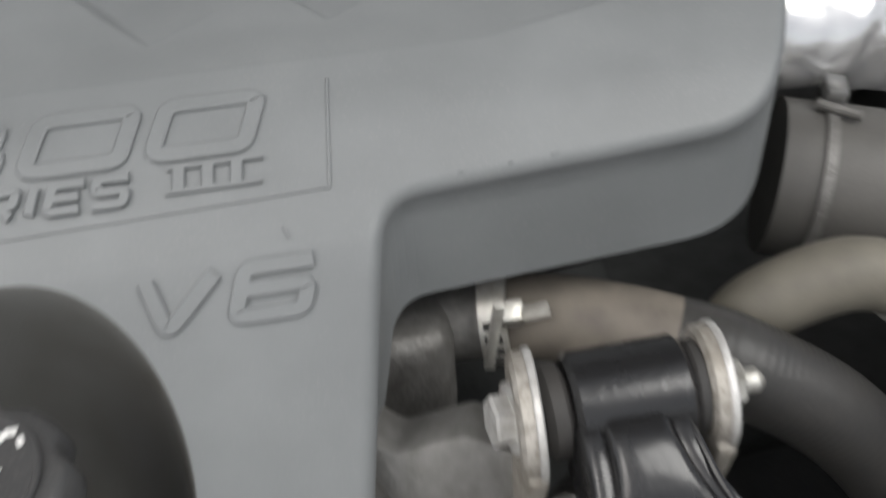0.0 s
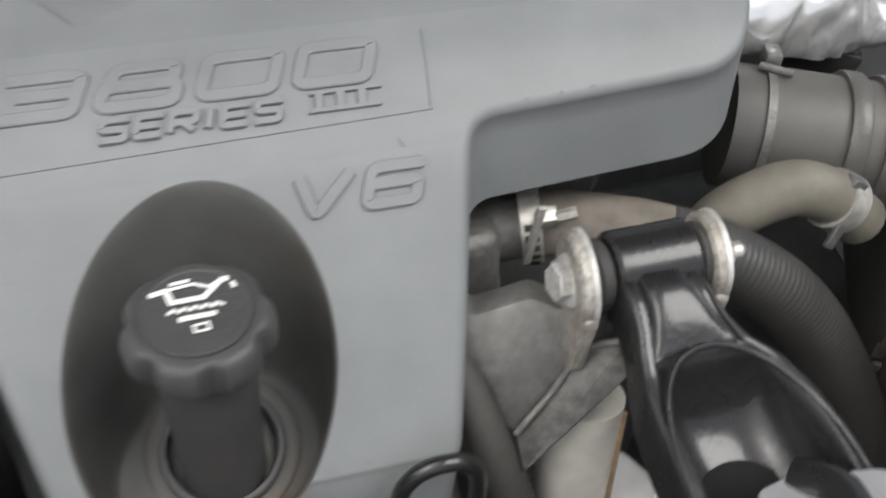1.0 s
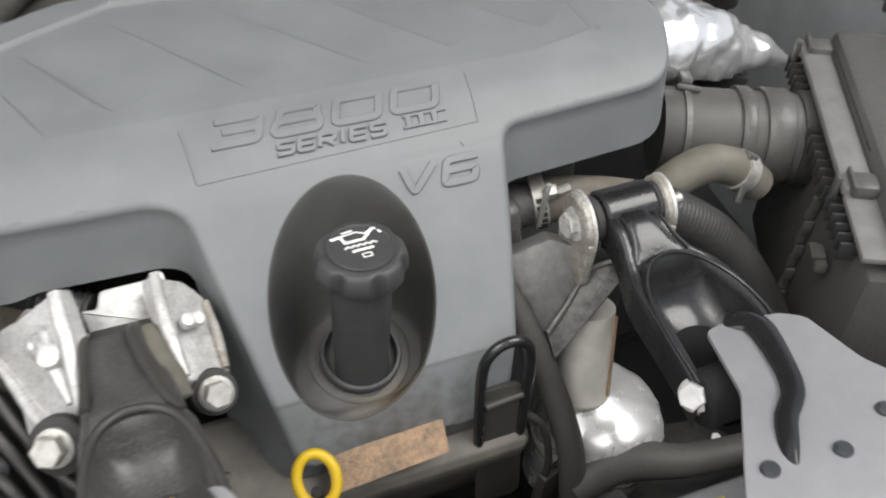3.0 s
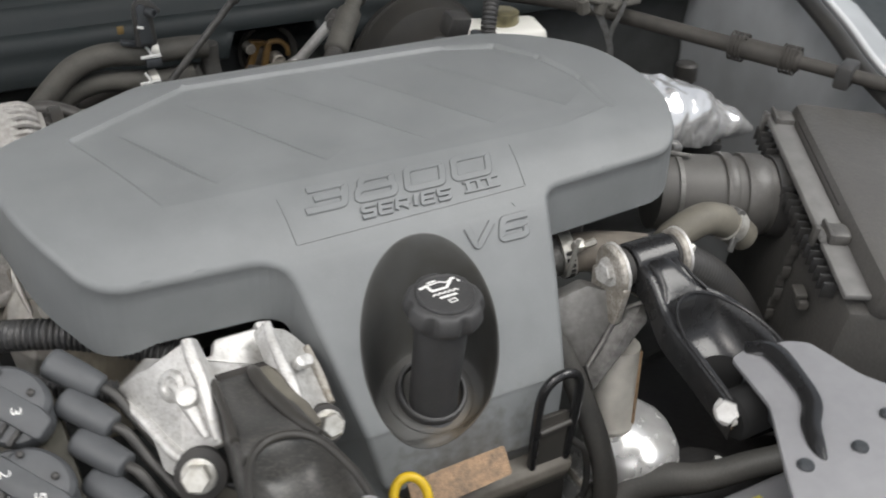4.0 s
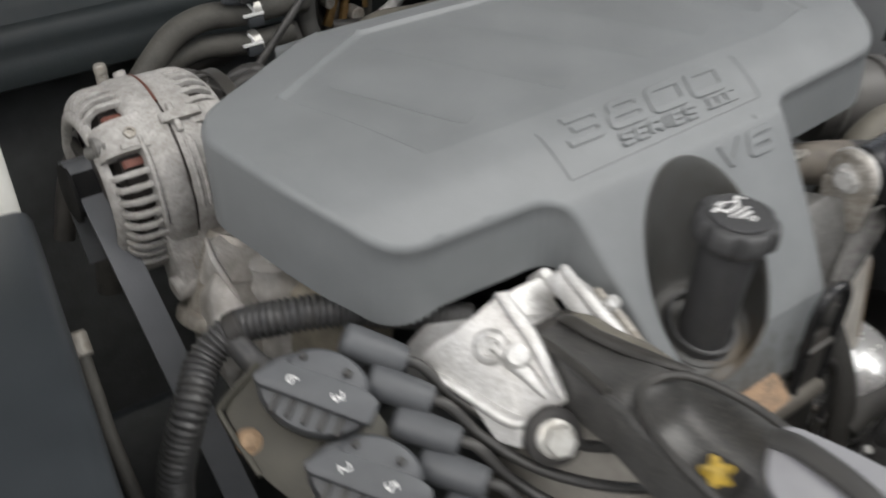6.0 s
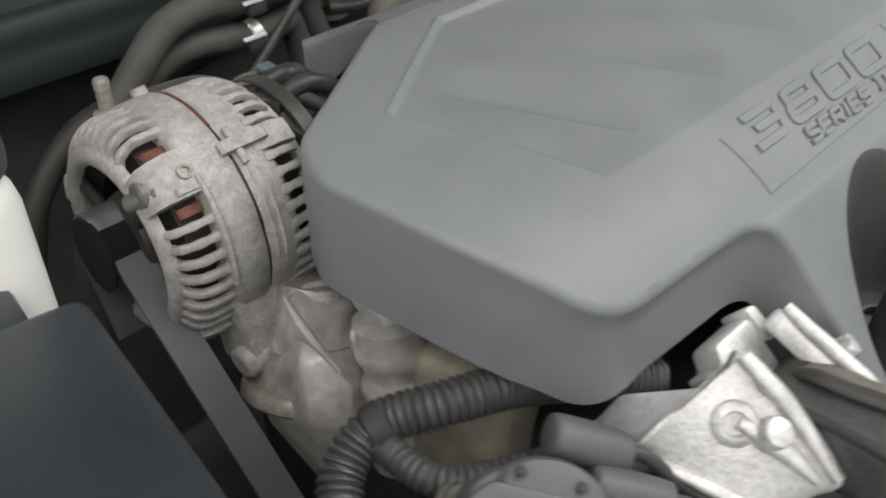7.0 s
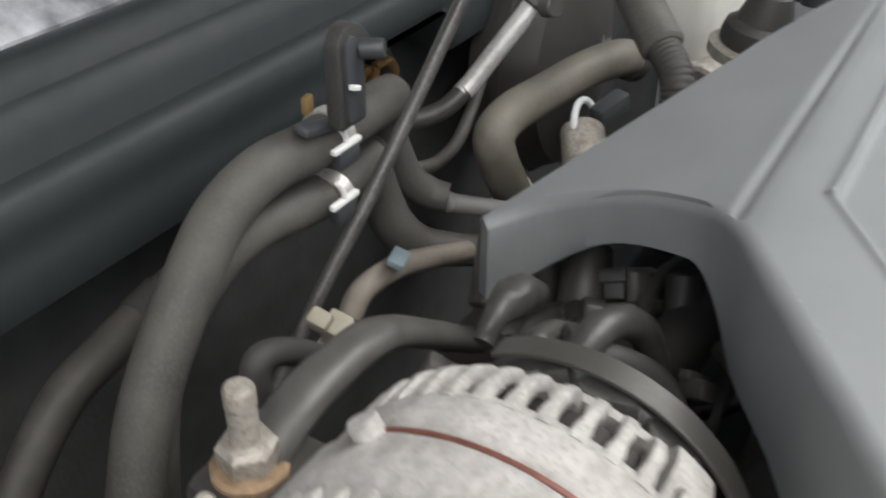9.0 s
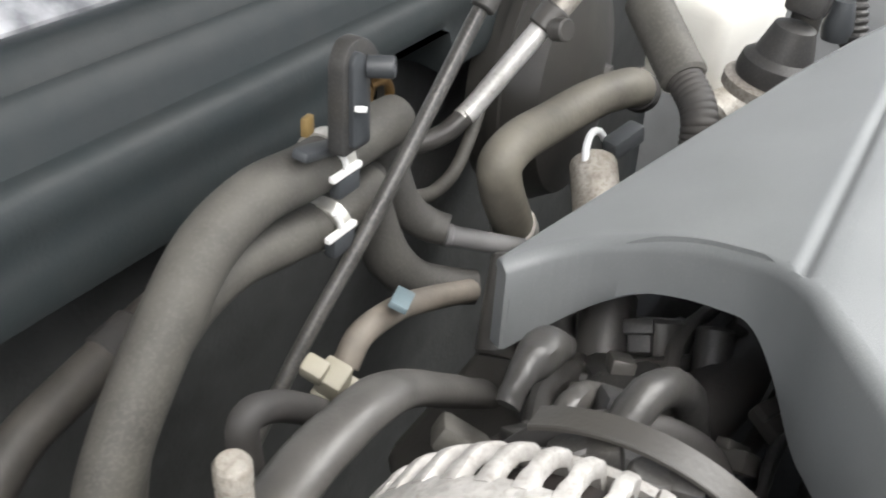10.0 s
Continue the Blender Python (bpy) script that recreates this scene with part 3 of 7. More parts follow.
def build_recess():
    """The hollow round the oil filler: walls that fall from the oval rim to a sloping floor."""
    bm = bmesh.new()
    n = 96
    rows = []
    rim = [Vector(on_cover(*oval_point(2 * math.pi * k / n))) for k in range(n)]
    foot = []
    for p in rim:
        y = 0.316 + 0.74 * (p.y - 0.318)
        foot.append(Vector((OVAL[0] + 0.80 * (p.x - OVAL[0]), y, 0.994 + 0.52 * (y - 0.274))))
    for q, lift in ((1.012, 0.0001), (1.006, 0.0002)):
        rows.append([bm.verts.new(on_cover(*oval_point(2 * math.pi * k / n, q), lift)) for k in range(n)])
    for across, down in ((0.0, 0.0), (0.05, 0.012), (0.12, 0.045), (0.20, 0.11), (0.29, 0.22), (0.38, 0.36), (0.47, 0.51), (0.57, 0.66), (0.68, 0.79), (0.80, 0.90), (0.91, 0.97), (1.0, 1.0)):
        rows.append([bm.verts.new((p.x + across * (f.x - p.x), p.y + across * (f.y - p.y), p.z + down * (f.z - p.z))) for p, f in zip(rim, foot)])
    mid = sum(foot, Vector()) / n
    for q in (0.8, 0.6, 0.4, 0.2, 0.02):
        rows.append([bm.verts.new(mid.lerp(f, q)) for f in foot])
    for a, b in zip(rows, rows[1:]):
        for k in range(n):
            bm.faces.new((a[k], a[(k + 1) % n], b[(k + 1) % n], b[k]))
    bm.faces.new(rows[-1])
    bmesh.ops.smooth_vert(bm, verts=[v for r in rows[8:] for v in r], factor=0.5, use_axis_x=True, use_axis_y=True, use_axis_z=True)
    bmesh.ops.recalc_face_normals(bm, faces=bm.faces[:])
    return bm


# Base far below M_COVER paints in the hollow's shade; the brown stain is grime.
M_RECESS = mat("shaded_grimy_cover_plastic", (0.078, 0.079, 0.077), 0.5, vary=0.22, scale=45, stain=9, bump=0.2, bscale=900, dirt=(0.060, 0.058, 0.052))
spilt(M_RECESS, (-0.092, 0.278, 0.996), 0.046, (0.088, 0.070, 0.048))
spilt(M_COVER, (-0.090, 0.262, 0.930), 0.100, (0.088, 0.081, 0.067))
spilt(M_COVER, (-0.208, 0.374, 1.138), 0.012, (0.17, 0.135, 0.085))
cover = thing("engine_cover", "grey moulded plastic engine cover with ribbed top and raised lettering", "engine cover", (-0.09, 0.5, 1.10))
part("shell", build_cover(), M_COVER, cover, smooth=50)
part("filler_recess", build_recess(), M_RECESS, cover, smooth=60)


def lettering(word, x0, y0, width, height, lift, shear=0.0, bold=0.0, parent=None, material=None, skin=True, m=None, space=1.0, name="lettering"):
    """Raised letters laid on the cover's skin, or on the plane of m."""
    cu = bpy.data.curves.new("word", "FONT")
    cu.body, cu.size, cu.extrude, cu.shear, cu.offset, cu.space_character = word, 1.0, 0.5, shear, bold, space
    cu.resolution_u = 3
    tmp = new("word", cu)
    dg = bpy.context.evaluated_depsgraph_get()
    me = bpy.data.meshes.new_from_object(tmp.evaluated_get(dg))
    bpy.data.objects.remove(tmp)
    bpy.data.curves.remove(cu)
    bm = bmesh.new()
    bm.from_mesh(me)
    bpy.data.meshes.remove(me)
    lo = [min(v.co[k] for v in bm.verts) for k in range(2)]
    hi = [max(v.co[k] for v in bm.verts) for k in range(2)]
    for v in bm.verts:
        u, q = (v.co.x - lo[0]) / (hi[0] - lo[0]) * width, (v.co.y - lo[1]) / (hi[1] - lo[1]) * height
        top = v.co.z > 0
        if skin:
            v.co = on_cover(x0 + u, s_of(y0) + q, lift if top else -0.002)
        else:
            v.co = m @ Vector((x0 + u, y0 + q, lift if top else 0.0))
    bmesh.ops.bevel(bm, geom=[e for e in bm.edges if len(e.link_faces) == 2 and e.calc_face_angle(0) > 1.0 and skin], offset=0.0004, segments=1, affect="EDGES") if skin else None
    return part(name, bm, material or M_COVER, parent, smooth=30)


def stroke(paths, x0, y0, width, height, thick, lift, shear, parent, name):
    """One raised character: paths of points in a unit box, drawn as bevelled bars on the cover's skin."""
    bm = bmesh.new()
    for pts, closed in paths:
        line = [Vector((x0 + u * width + shear * v * height, s_of(y0) + v * height)) for u, v in (rounded_path(pts, closed))]
        n = len(line)
        rows = []
        for i, p in enumerate(line):
            a = line[(i - 1) % n] if closed or i else p
            b = line[(i + 1) % n] if closed or i < n - 1 else p
            d = (b - a).normalized()
            side = Vector((-d.y, d.x))
            rows.append([bm.verts.new(on_cover(*(p + side * f * thick / 2), h)) for f, h in ((1, -0.0015), (0.95, lift - 0.0005), (0.75, lift), (-0.75, lift), (-0.95, lift - 0.0005), (-1, -0.0015))])
        pairs = list(zip(rows, rows[1:])) + ([(rows[-1], rows[0])] if closed else [])
        for p, q in pairs:
            for j in range(5):
                bm.faces.new((p[j], p[j + 1], q[j + 1], q[j]))
        if not closed:
            bm.faces.new(rows[0])
            bm.faces.new(rows[-1][::-1])
    bmesh.ops.recalc_face_normals(bm, faces=bm.faces[:])
    return part(name, bm, M_COVER, parent, smooth=30)


def rounded_path(pts, closed):
    """Corner-cut polyline, finely divided so that it follows the skin."""
    out = []
    n = len(pts)
    for i, p in enumerate(pts):
        p = Vector(p)
        if not closed and i in (0, n - 1):
            out.append(p)
            continue
        a, b = Vector(pts[i - 1]), Vector(pts[(i + 1) % n])
        k = 0.16
        u = p + (a - p).normalized() * min(k, 0.4 * (a - p).length)
        w = p + (b - p).normalized() * min(k, 0.4 * (b - p).length)
        out += [(1 - t) ** 2 * u + 2 * t * (1 - t) * p + t * t * w for t in (0, 0.25, 0.5, 0.75, 1)]
    fine = []
    ends = list(zip(out, out[1:])) + ([(out[-1], out[0])] if closed else [])
    for a, b in ends:
        k = max(1, int((b - a).length / 0.2))
        fine += [tuple(a.lerp(b, i / k)) for i in range(k)]
    return fine if closed else fine + [tuple(out[-1])]


def strip_on_skin(v):
    """A thin raised bar across the cover at arc length v[0], from x v[1] to v[2]."""
    s, x0, x1 = v
    bm = bmesh.new()
    rows = [[bm.verts.new(on_cover(x0 + (x1 - x0) * k / 10, s + f * 0.0012, h)) for f, h in ((1, -0.001), (0.8, 0.0022), (-0.8, 0.0022), (-1, -0.001))] for k in range(11)]
    for p, q in zip(rows, rows[1:]):
        for j in range(3):
            bm.faces.new((p[j], p[j + 1], q[j + 1], q[j]))
    bmesh.ops.recalc_face_normals(bm, faces=bm.faces[:])
    return bm


GLYPH = {
    "0": [([(0, 0), (1, 0), (1, 1), (0, 1)], True)],
    "8": [([(0, 0), (1, 0), (1, 0.5), (0, 0.5)], True), ([(0.08, 0.52), (0.08, 1), (0.92, 1), (0.92, 0.52)], False)],
    "3": [([(0, 1), (1, 1), (1, 0), (0, 0)], False), ([(0.2, 0.52), (0.97, 0.52)], False)],
    "6": [([(1, 1), (0, 1), (0, 0), (1, 0), (1, 0.55), (0.05, 0.55)], False)],
    "V": [([(0, 1), (0.42, 0), (0.52, 0), (1, 1)], False)],
    "S": [([(1, 1), (0, 1), (0, 0.52), (1, 0.48), (1, 0), (0, 0)], False)],
    "E": [([(1, 1), (0, 1), (0, 0), (1, 0)], False), ([(0.03, 0.5), (0.9, 0.5)], False)],
    "R": [([(0, 0), (0, 1), (1, 1), (1, 0.45), (0.05, 0.45)], False), ([(0.45, 0.45), (1, 0)], False)],
    "I": [([(0.5, 0), (0.5, 1)], False)],
}


def word(text, x0, y0, char, gap, height, thick, lift, shear, parent):
    for ch in text:
        w = char * (0.35 if ch == "I" else 1.0)
        stroke(GLYPH[ch], x0, y0, w, height, thick, lift, shear, parent, "letter")
        x0 += w + gap


word("3800", -0.186, 0.4005, 0.036, 0.0125, 0.0215, 0.0070, 0.0019, 0.35, cover)
word("SERIES", -0.139, 0.3865, 0.0118, 0.0047, 0.0100, 0.0040, 0.0027, 0.30, cover)
word("III", -0.034, 0.3878, 0.014, 0.0062, 0.0096, 0.0050, 0.0022, 0.12, cover)
part("numeral_bar", merge(*[strip_on_skin(v) for v in ((s_of(0.3878), -0.0365, 0.0005), (s_of(0.3878) + 0.0096, -0.0350, 0.0020))]), M_COVER, cover, smooth=30)
word("V6", -0.054, 0.3510, 0.026, 0.0115, 0.0180, 0.0066, 0.0024, 0.34, cover)


def skin_strip(points, width, lift, parent, name="trim_line"):
    bm = bmesh.new()
    for (x0, y0), (x1, y1) in zip(points, points[1:]):
        a, b = Vector((x0, s_of(y0))), Vector((x1, s_of(y1)))
        n = (b - a).normalized()
        side = Vector((-n.y, n.x)) * width / 2
        k = 14
        row = []
        for i in range(k + 1):
            c = a.lerp(b, i / k)
            row.append([bm.verts.new(on_cover(*(c + f * side), h)) for f, h in ((1, -0.001), (0.5, lift), (-0.5, lift), (-1, -0.001))])
        for p, q in zip(row, row[1:]):
            for j in range(3):
                bm.faces.new((p[j], p[j + 1], q[j + 1], q[j]))
    bmesh.ops.recalc_face_normals(bm, faces=bm.faces[:])
    return part(name, bm, M_COVER, parent, smooth=60)


skin_strip([(-0.206, 0.418), (-0.203, 0.3785), (0.026, 0.383), (0.031, 0.424)], 0.0018, 0.0009, cover)
skin_strip([(0.006, 0.373), (0.008, 0.3690)], 0.0022, 0.0008, cover, "moulding_mark")

# oil filler
NECK0, NECK1 = Vector((-0.108, 0.309, 0.998)), Vector((-0.1055, 0.2945, 1.1155))
filler = thing("oil_filler", "black oil filler neck and cap standing in the cover's oval recess", "oil filler", NECK0)
mneck = frame_of(NECK0, NECK1 - NECK0)
part("neck", lathe([(0.0285, 0.0), (0.0285, 0.004), (0.0232, 0.010), (0.0222, 0.022), (0.0226, 0.06), (0.0236, 0.117)], mneck, 40), M_CAP, filler)
mring = frame_of((-0.107, 0.3110, 1.0200), (0.0, -0.45, 0.89))
part("collar", lathe([(0.0270, -0.010), (0.0330, -0.010), (0.0330, 0.003), (0.0318, 0.0045), (0.0295, 0.0045), (0.0285, 0.003), (0.0285, -0.010)], mring, 48), M_CAP, filler, "raised collar ring")
# The step takes the recess colour with its painted shade.
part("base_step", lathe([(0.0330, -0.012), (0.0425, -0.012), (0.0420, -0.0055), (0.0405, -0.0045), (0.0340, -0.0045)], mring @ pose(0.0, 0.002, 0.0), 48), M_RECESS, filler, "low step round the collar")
mcap = frame_of(NECK1, (0.02, -0.13, 1.0), (0, 1, 0))


def scalloped_cap(m, n=144):
    """A cap with seven rounded lobes that fade out towards its top and its lower skirt."""
    bm = bmesh.new()
    rows = []
    for r, h, amp in ((0.0225, -0.004, 0), (0.0272, -0.004, 0.0002), (0.0300, -0.001, 0.0010), (0.0318, 0.002, 0.0018), (0.0326, 0.005, 0.0022), (0.0328, 0.009, 0.0022), (0.0324, 0.0135, 0.0019), (0.0316, 0.0180, 0.0014), (0.0304, 0.0203, 0.0008), (0.0286, 0.0212, 0.0003), (0.0260, 0.0214, 0), (0.002, 0.0216, 0)):
        row = []
        for k in range(n):
            a = 2 * math.pi * k / n
            w = math.cos(7 * a + 0.9)
            q = r + amp * (1 - 2.6 * max(0.0, -w - 0.1) ** 1.2)
            row.append(bm.verts.new(m @ Vector((q * math.cos(a), q * math.sin(a), h))))
        rows.append(row)
    for a, b in zip(rows, rows[1:]):
        for k in range(n):
            bm.faces.new((a[k], a[(k + 1) % n], b[(k + 1) % n], b[k]))
    bm.faces.new(rows[0][::-1])
    bm.faces.new(rows[-1])
    return bm


cap = part("cap", scalloped_cap(mcap), M_CAP, filler, "black scalloped oil filler cap", smooth=45)
part("cap_disc", lathe([(0.0252, 0.018), (0.0252, 0.0232), (0.0246, 0.0240), (0.0234, 0.0240), (0.0228, 0.0234), (0.003, 0.0234)], mcap, 64), M_CAP, cap, "raised printed disc")


def strip(pts, w, m, h=0.0, closed=False):
    """A flat printed line of width w on the plane of m."""
    bm = bmesh.new()
    seq = list(zip(pts, pts[1:])) + ([(pts[-1], pts[0])] if closed else [])
    for a, b in seq:
        a, b = Vector((*a, 0)), Vector((*b, 0))
        d = (b - a).normalized()
        n = Vector((-d.y, d.x, 0)) * w / 2
        d = d * w * 0.35
        top = [bm.verts.new(m @ (p + Vector((0, 0, h + 0.0004)))) for p in (a - d - n, b + d - n, b + d + n, a - d + n)]
        bm.faces.new(top)
    return bm


# cap print, with x to the right and y away from the front
mtop = axes(mcap @ Vector((0, 0.001, 0.0240)), (1, 0.05, -0.014), (0, 1, 0.12)) @ Matrix.Scale(1.08, 4)
can = strip([(-0.0165, 0.0105), (-0.0105, 0.0115), (-0.009, 0.0045), (0.004, 0.0045), (0.0125, 0.0125), (0.0145, 0.0125)], 0.0027, mtop)
can2 = strip([(-0.0105, 0.0115), (0.001, 0.0125), (0.0065, 0.0095), (0.0125, 0.0125)], 0.0016, mtop, 0.0002)
can3 = strip([(-0.008, 0.0145), (-0.001, 0.015)], 0.0018, mtop)
part("oil_can_symbol", can, M_WHITE, cap, "white oil can symbol", smooth=0)
part("can_lid_symbol", can2, M_WHITE, cap, smooth=0)
part("can_knob_symbol", can3, M_WHITE, cap, smooth=0)
part("oil_drop_symbol", strip([(0.0165, 0.0095), (0.017, 0.0075)], 0.002, mtop), M_WHITE, cap, smooth=0)
wave = [(-0.011 + 0.0022 * k, -0.0012 + (0.0016 if k % 2 else 0.0)) for k in range(11)]
part("wave_symbol", strip(wave, 0.0017, mtop), M_WHITE, cap, smooth=0)
for k in range(3):
    part("printed_bar", strip([(-0.0065 + 0.005 * k, -0.0052), (-0.0030 + 0.005 * k, -0.0050)], 0.0026, mtop), M_WHITE, cap, smooth=0)
part("book_symbol", strip([(-0.002, -0.0095), (0.0038, -0.0093), (0.004, -0.0128), (-0.0018, -0.013)], 0.0012, mtop, closed=True), M_WHITE, cap, smooth=0)

# ---------------------------------------------------------------- engine below the cover
block = thing("engine_block", "dark grimy engine block and inlet castings below the cover", "engine block", (-0.08, 0.5, 0.54))
part("crankcase", lumpy(box(0.58, 0.36, 0.42, pose(-0.08, 0.59, 0.74), 0.02, 3), 0.01, 0.07, 1, 5), M_FIREWALL, block)
part("inlet_manifold", lumpy(box(0.50, 0.16, 0.14, pose(-0.06, 0.57, 1.06), 0.02, 3), 0.008, 0.05, 2, 5), M_BLACKPL, block)
part("rocker_cover", lumpy(box(0.34, 0.10, 0.10, pose(-0.145, 0.315, 0.905, 28, 0, 0), 0.014, 3), 0.001, 0.05, 3, 3), M_HEAD, block, "grey-brown painted rocker cover")
part("rear_rocker_cover", lumpy(box(0.40, 0.10, 0.10, pose(-0.08, 0.78, 1.02, -28, 0, 0), 0.014, 3), 0.003, 0.05, 4, 3), M_DUSTYBLACK, block)
mlab = axes((-0.100, 0.2535, 0.9605), (1, -0.02, 0.05), (0, 0.80, 0.6))
part("burnt_label", prism(rounded([(-0.056, -0.017), (0.042, -0.013), (0.045, 0.014), (-0.054, 0.013)], 0.003), 0.0012, mlab, 0), M_BURNT, block, "burnt copper-coloured label", smooth=0)

# ---------------------------------------------------------------- east side: mount strut, hoses, air box
mount = thing("engine_mount_bracket", "grey cast aluminium mount bracket with two bolted ears", "mount bracket", (0.09, 0.30, 0.96))


def face_place(points, depth, seed, plane):
    """A thick cast plate through points in space whose face looks to the front."""
    p = [Vector(q) for q in points]
    a, b, c = (p[k] for k in plane)
    m = axes(a, b - a, c - a)
    if (m.to_3x3() @ Vector((0, 0, 1))).dot(Vector((-0.3, -0.7, 0.6))) < 0:
        m = axes(a, c - a, b - a)
    return lumpy(prism(rounded([(q.x, q.y) for q in (m.inverted() @ v for v in p)], 0.003, 3), depth, m, 0.0016), 0.0005, 0.012, seed)


part("web", face_place([(0.020, 0.334, 1.076), (0.035, 0.328, 1.067), (0.064, 0.318, 1.080), (0.096, 0.318, 1.066), (0.093, 0.303, 1.051), (0.0535, 0.297, 1.000), (0.029, 0.306, 1.017), (0.016, 0.312, 1.025)], 0.030, 1, (1, 4, 5)), M_CASTGREY, mount, smooth=40)
part("slab", face_place([(0.093, 0.303, 1.051), (0.112, 0.291, 1.066), (0.1135, 0.284, 1.046), (0.0535, 0.279, 0.984), (0.0500, 0.291, 1.007)], 0.040, 5, (0, 2, 3)), M_ROUGHCAST, mount, "rough dark cast slab", smooth=40)
part("slab_edge", lumpy(tube([(0.112, 0.291, 1.066), (0.093, 0.302, 1.0515), (0.074, 0.297, 1.029), (0.0515, 0.290, 1.007)], [0.002, 0.0022, 0.0022, 0.002], 10), 0.0003, 0.008), M_CASTGREY, mount, "worn cast edge")
for x, r in ((0.088, 0.026), (0.163, 0.025)):
    fe = frame_of((x, 0.315, 1.094), (1, -0.08, 0.05))
    ear = part("ear", lumpy(lathe([(0.004, -0.0042), (r - 0.002, -0.0042), (r, -0.0025), (r, 0.0025), (r - 0.002, 0.0042), (0.004, 0.0042)], fe, 48), 0.0003, 0.008), M_ALUDIRTY, mount, "grey cast aluminium ear", smooth=40)
    part("ear_rim", lathe([(r - 0.003, 0.0020), (r + 0.0004, 0.0020), (r + 0.0012, 0.0030), (r + 0.0012, 0.0046), (r, 0.0054), (r - 0.003, 0.0054)], fe, 48), M_ALU, ear, "bright worn rim", smooth=50)
    part("ear_leg", lumpy(prism(rounded([(-0.027, -0.006), (0.027, -0.006), (0.020, -0.052), (-0.022, -0.050)], 0.006, 4), 0.0085, axes((x - 0.0042, 0.315, 1.094), (0, -1, 0), (0.05, 0, 1)), 0.0018), 0.0005, 0.01), M_ALUDIRTY, mount)
bolt((0.0835, 0.315, 1.0938), (-1, -0.10, 0.1), 0.0108, 0.0095, 1.35, M_ALU, mount)
part("nut", merge(rod((0.166, 0.313, 1.096), (0.176, 0.312, 1.0965), 0.0095, 6), rod((0.172, 0.312, 1.097), (0.184, 0.311, 1.0975), 0.0050, 14, 0.5)), M_ZINC, mount)

strut = thing("engine_mount_strut", "gloss black pressed steel engine mount strut with a rubber bushing", "mount strut", (0.13, 0.2, 1.04))
part("sleeve", rod((0.105, 0.3145, 1.0945), (0.152, 0.314, 1.096), 0.0225, 32, 0.1), M_BLACKPAINT, strut)
part("bushing", rod((0.094, 0.315, 1.094), (0.105, 0.315, 1.0945), 0.0195, 28), M_RUBBER, strut, "black rubber bushing")
part("bushing", rod((0.152, 0.314, 1.096), (0.160, 0.3135, 1.0962), 0.0195, 28), M_RUBBER, strut, "black rubber bushing")


def pressed_arm(stations, skirt=0.030, rim=0.009):
    """A pressed steel arm: rolled rims along both edges, a crowned neck and a sunken dish. Each station: centre x, y, rim z, half width, sink."""
    fine = []
    for k in range(5):
        fine.append([v.x for v in spline([(q[k], 0, 0) for q in stations], 6)])
    bm = bmesh.new()
    rows = []
    for cx, cy, cz, w, d in zip(*fine):
        e, r = 0.003 / w, rim / w
        sec = [(-1.05, -skirt), (-1.02, -0.5 * skirt), (-1.0, -0.004), (-1.0 + 0.4 * e, -0.0010), (-1.0 + e, 0.0), (-1.0 + r - 0.5 * e, 0.0), (-1.0 + r, -0.0012)]
        wall = [(-1.0 + r + 0.3 * (1 - r) * 0.25, 0.35), (-1.0 + r + 0.18 * (1 - r), 0.75), (-0.42, 0.94), (-0.2, 1.0), (0.0, 1.0)]
        sec += [(u, -d * f) for u, f in wall]
        sec += [(-u, z) for u, z in sec[-2::-1]]
        rows.append([bm.verts.new((cx + u * w, cy, cz + z)) for u, z in sec])
    for a, b in zip(rows, rows[1:]):
        for j in range(len(a) - 1):
            bm.faces.new((a[j], a[j + 1], b[j + 1], b[j]))
    bmesh.ops.recalc_face_normals(bm, faces=bm.faces[:])
    return bm


part("arm", pressed_arm([(0.127, 0.305, 1.088, 0.0225, 0.0), (0.126, 0.300, 1.104, 0.0225, -0.002), (0.126, 0.286, 1.103, 0.0225, -0.004), (0.128, 0.273, 1.096, 0.025, -0.004),
                         (0.131, 0.262, 1.0885, 0.030, -0.001), (0.134, 0.256, 1.085, 0.034, 0.004), (0.137, 0.250, 1.082, 0.038, 0.020), (0.139, 0.241, 1.079, 0.0415, 0.033), (0.142, 0.224, 1.074, 0.045, 0.040), (0.144, 0.200, 1.068, 0.047, 0.042),
                         (0.144, 0.168, 1.058, 0.047, 0.042), (0.141, 0.140, 1.050, 0.046, 0.042)]), M_BLACKPAINT, strut, "gloss black arm with a dished end", smooth=50)
part("dish_lip", tube([(0.100, 0.150, 1.054), (0.0995, 0.195, 1.0675), (0.101, 0.219, 1.0745), (0.107, 0.239, 1.0815), (0.119, 0.253, 1.0865), (0.137, 0.2575, 1.0885), (0.154, 0.252, 1.0865), (0.170, 0.239, 1.0805), (0.181, 0.221, 1.0745), (0.187, 0.196, 1.0675), (0.188, 0.158, 1.057)], 0.0018, 10), M_BLACKPAINT, strut, "rolled lip round the dish")
part("ridge", tube([(0.145, 0.298, 1.1035), (0.147, 0.284, 1.1015), (0.150, 0.270, 1.0955), (0.156, 0.257, 1.0885)], 0.0016, 8), M_BLACKPAINT, strut, "raised pressing ridge")
# Black disc and bushing paint the shade inside the dish's hole.
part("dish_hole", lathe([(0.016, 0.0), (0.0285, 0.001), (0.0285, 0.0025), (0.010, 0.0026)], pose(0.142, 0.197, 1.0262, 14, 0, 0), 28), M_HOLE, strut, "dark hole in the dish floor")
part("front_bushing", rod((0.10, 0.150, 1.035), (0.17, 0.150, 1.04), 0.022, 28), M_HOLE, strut)
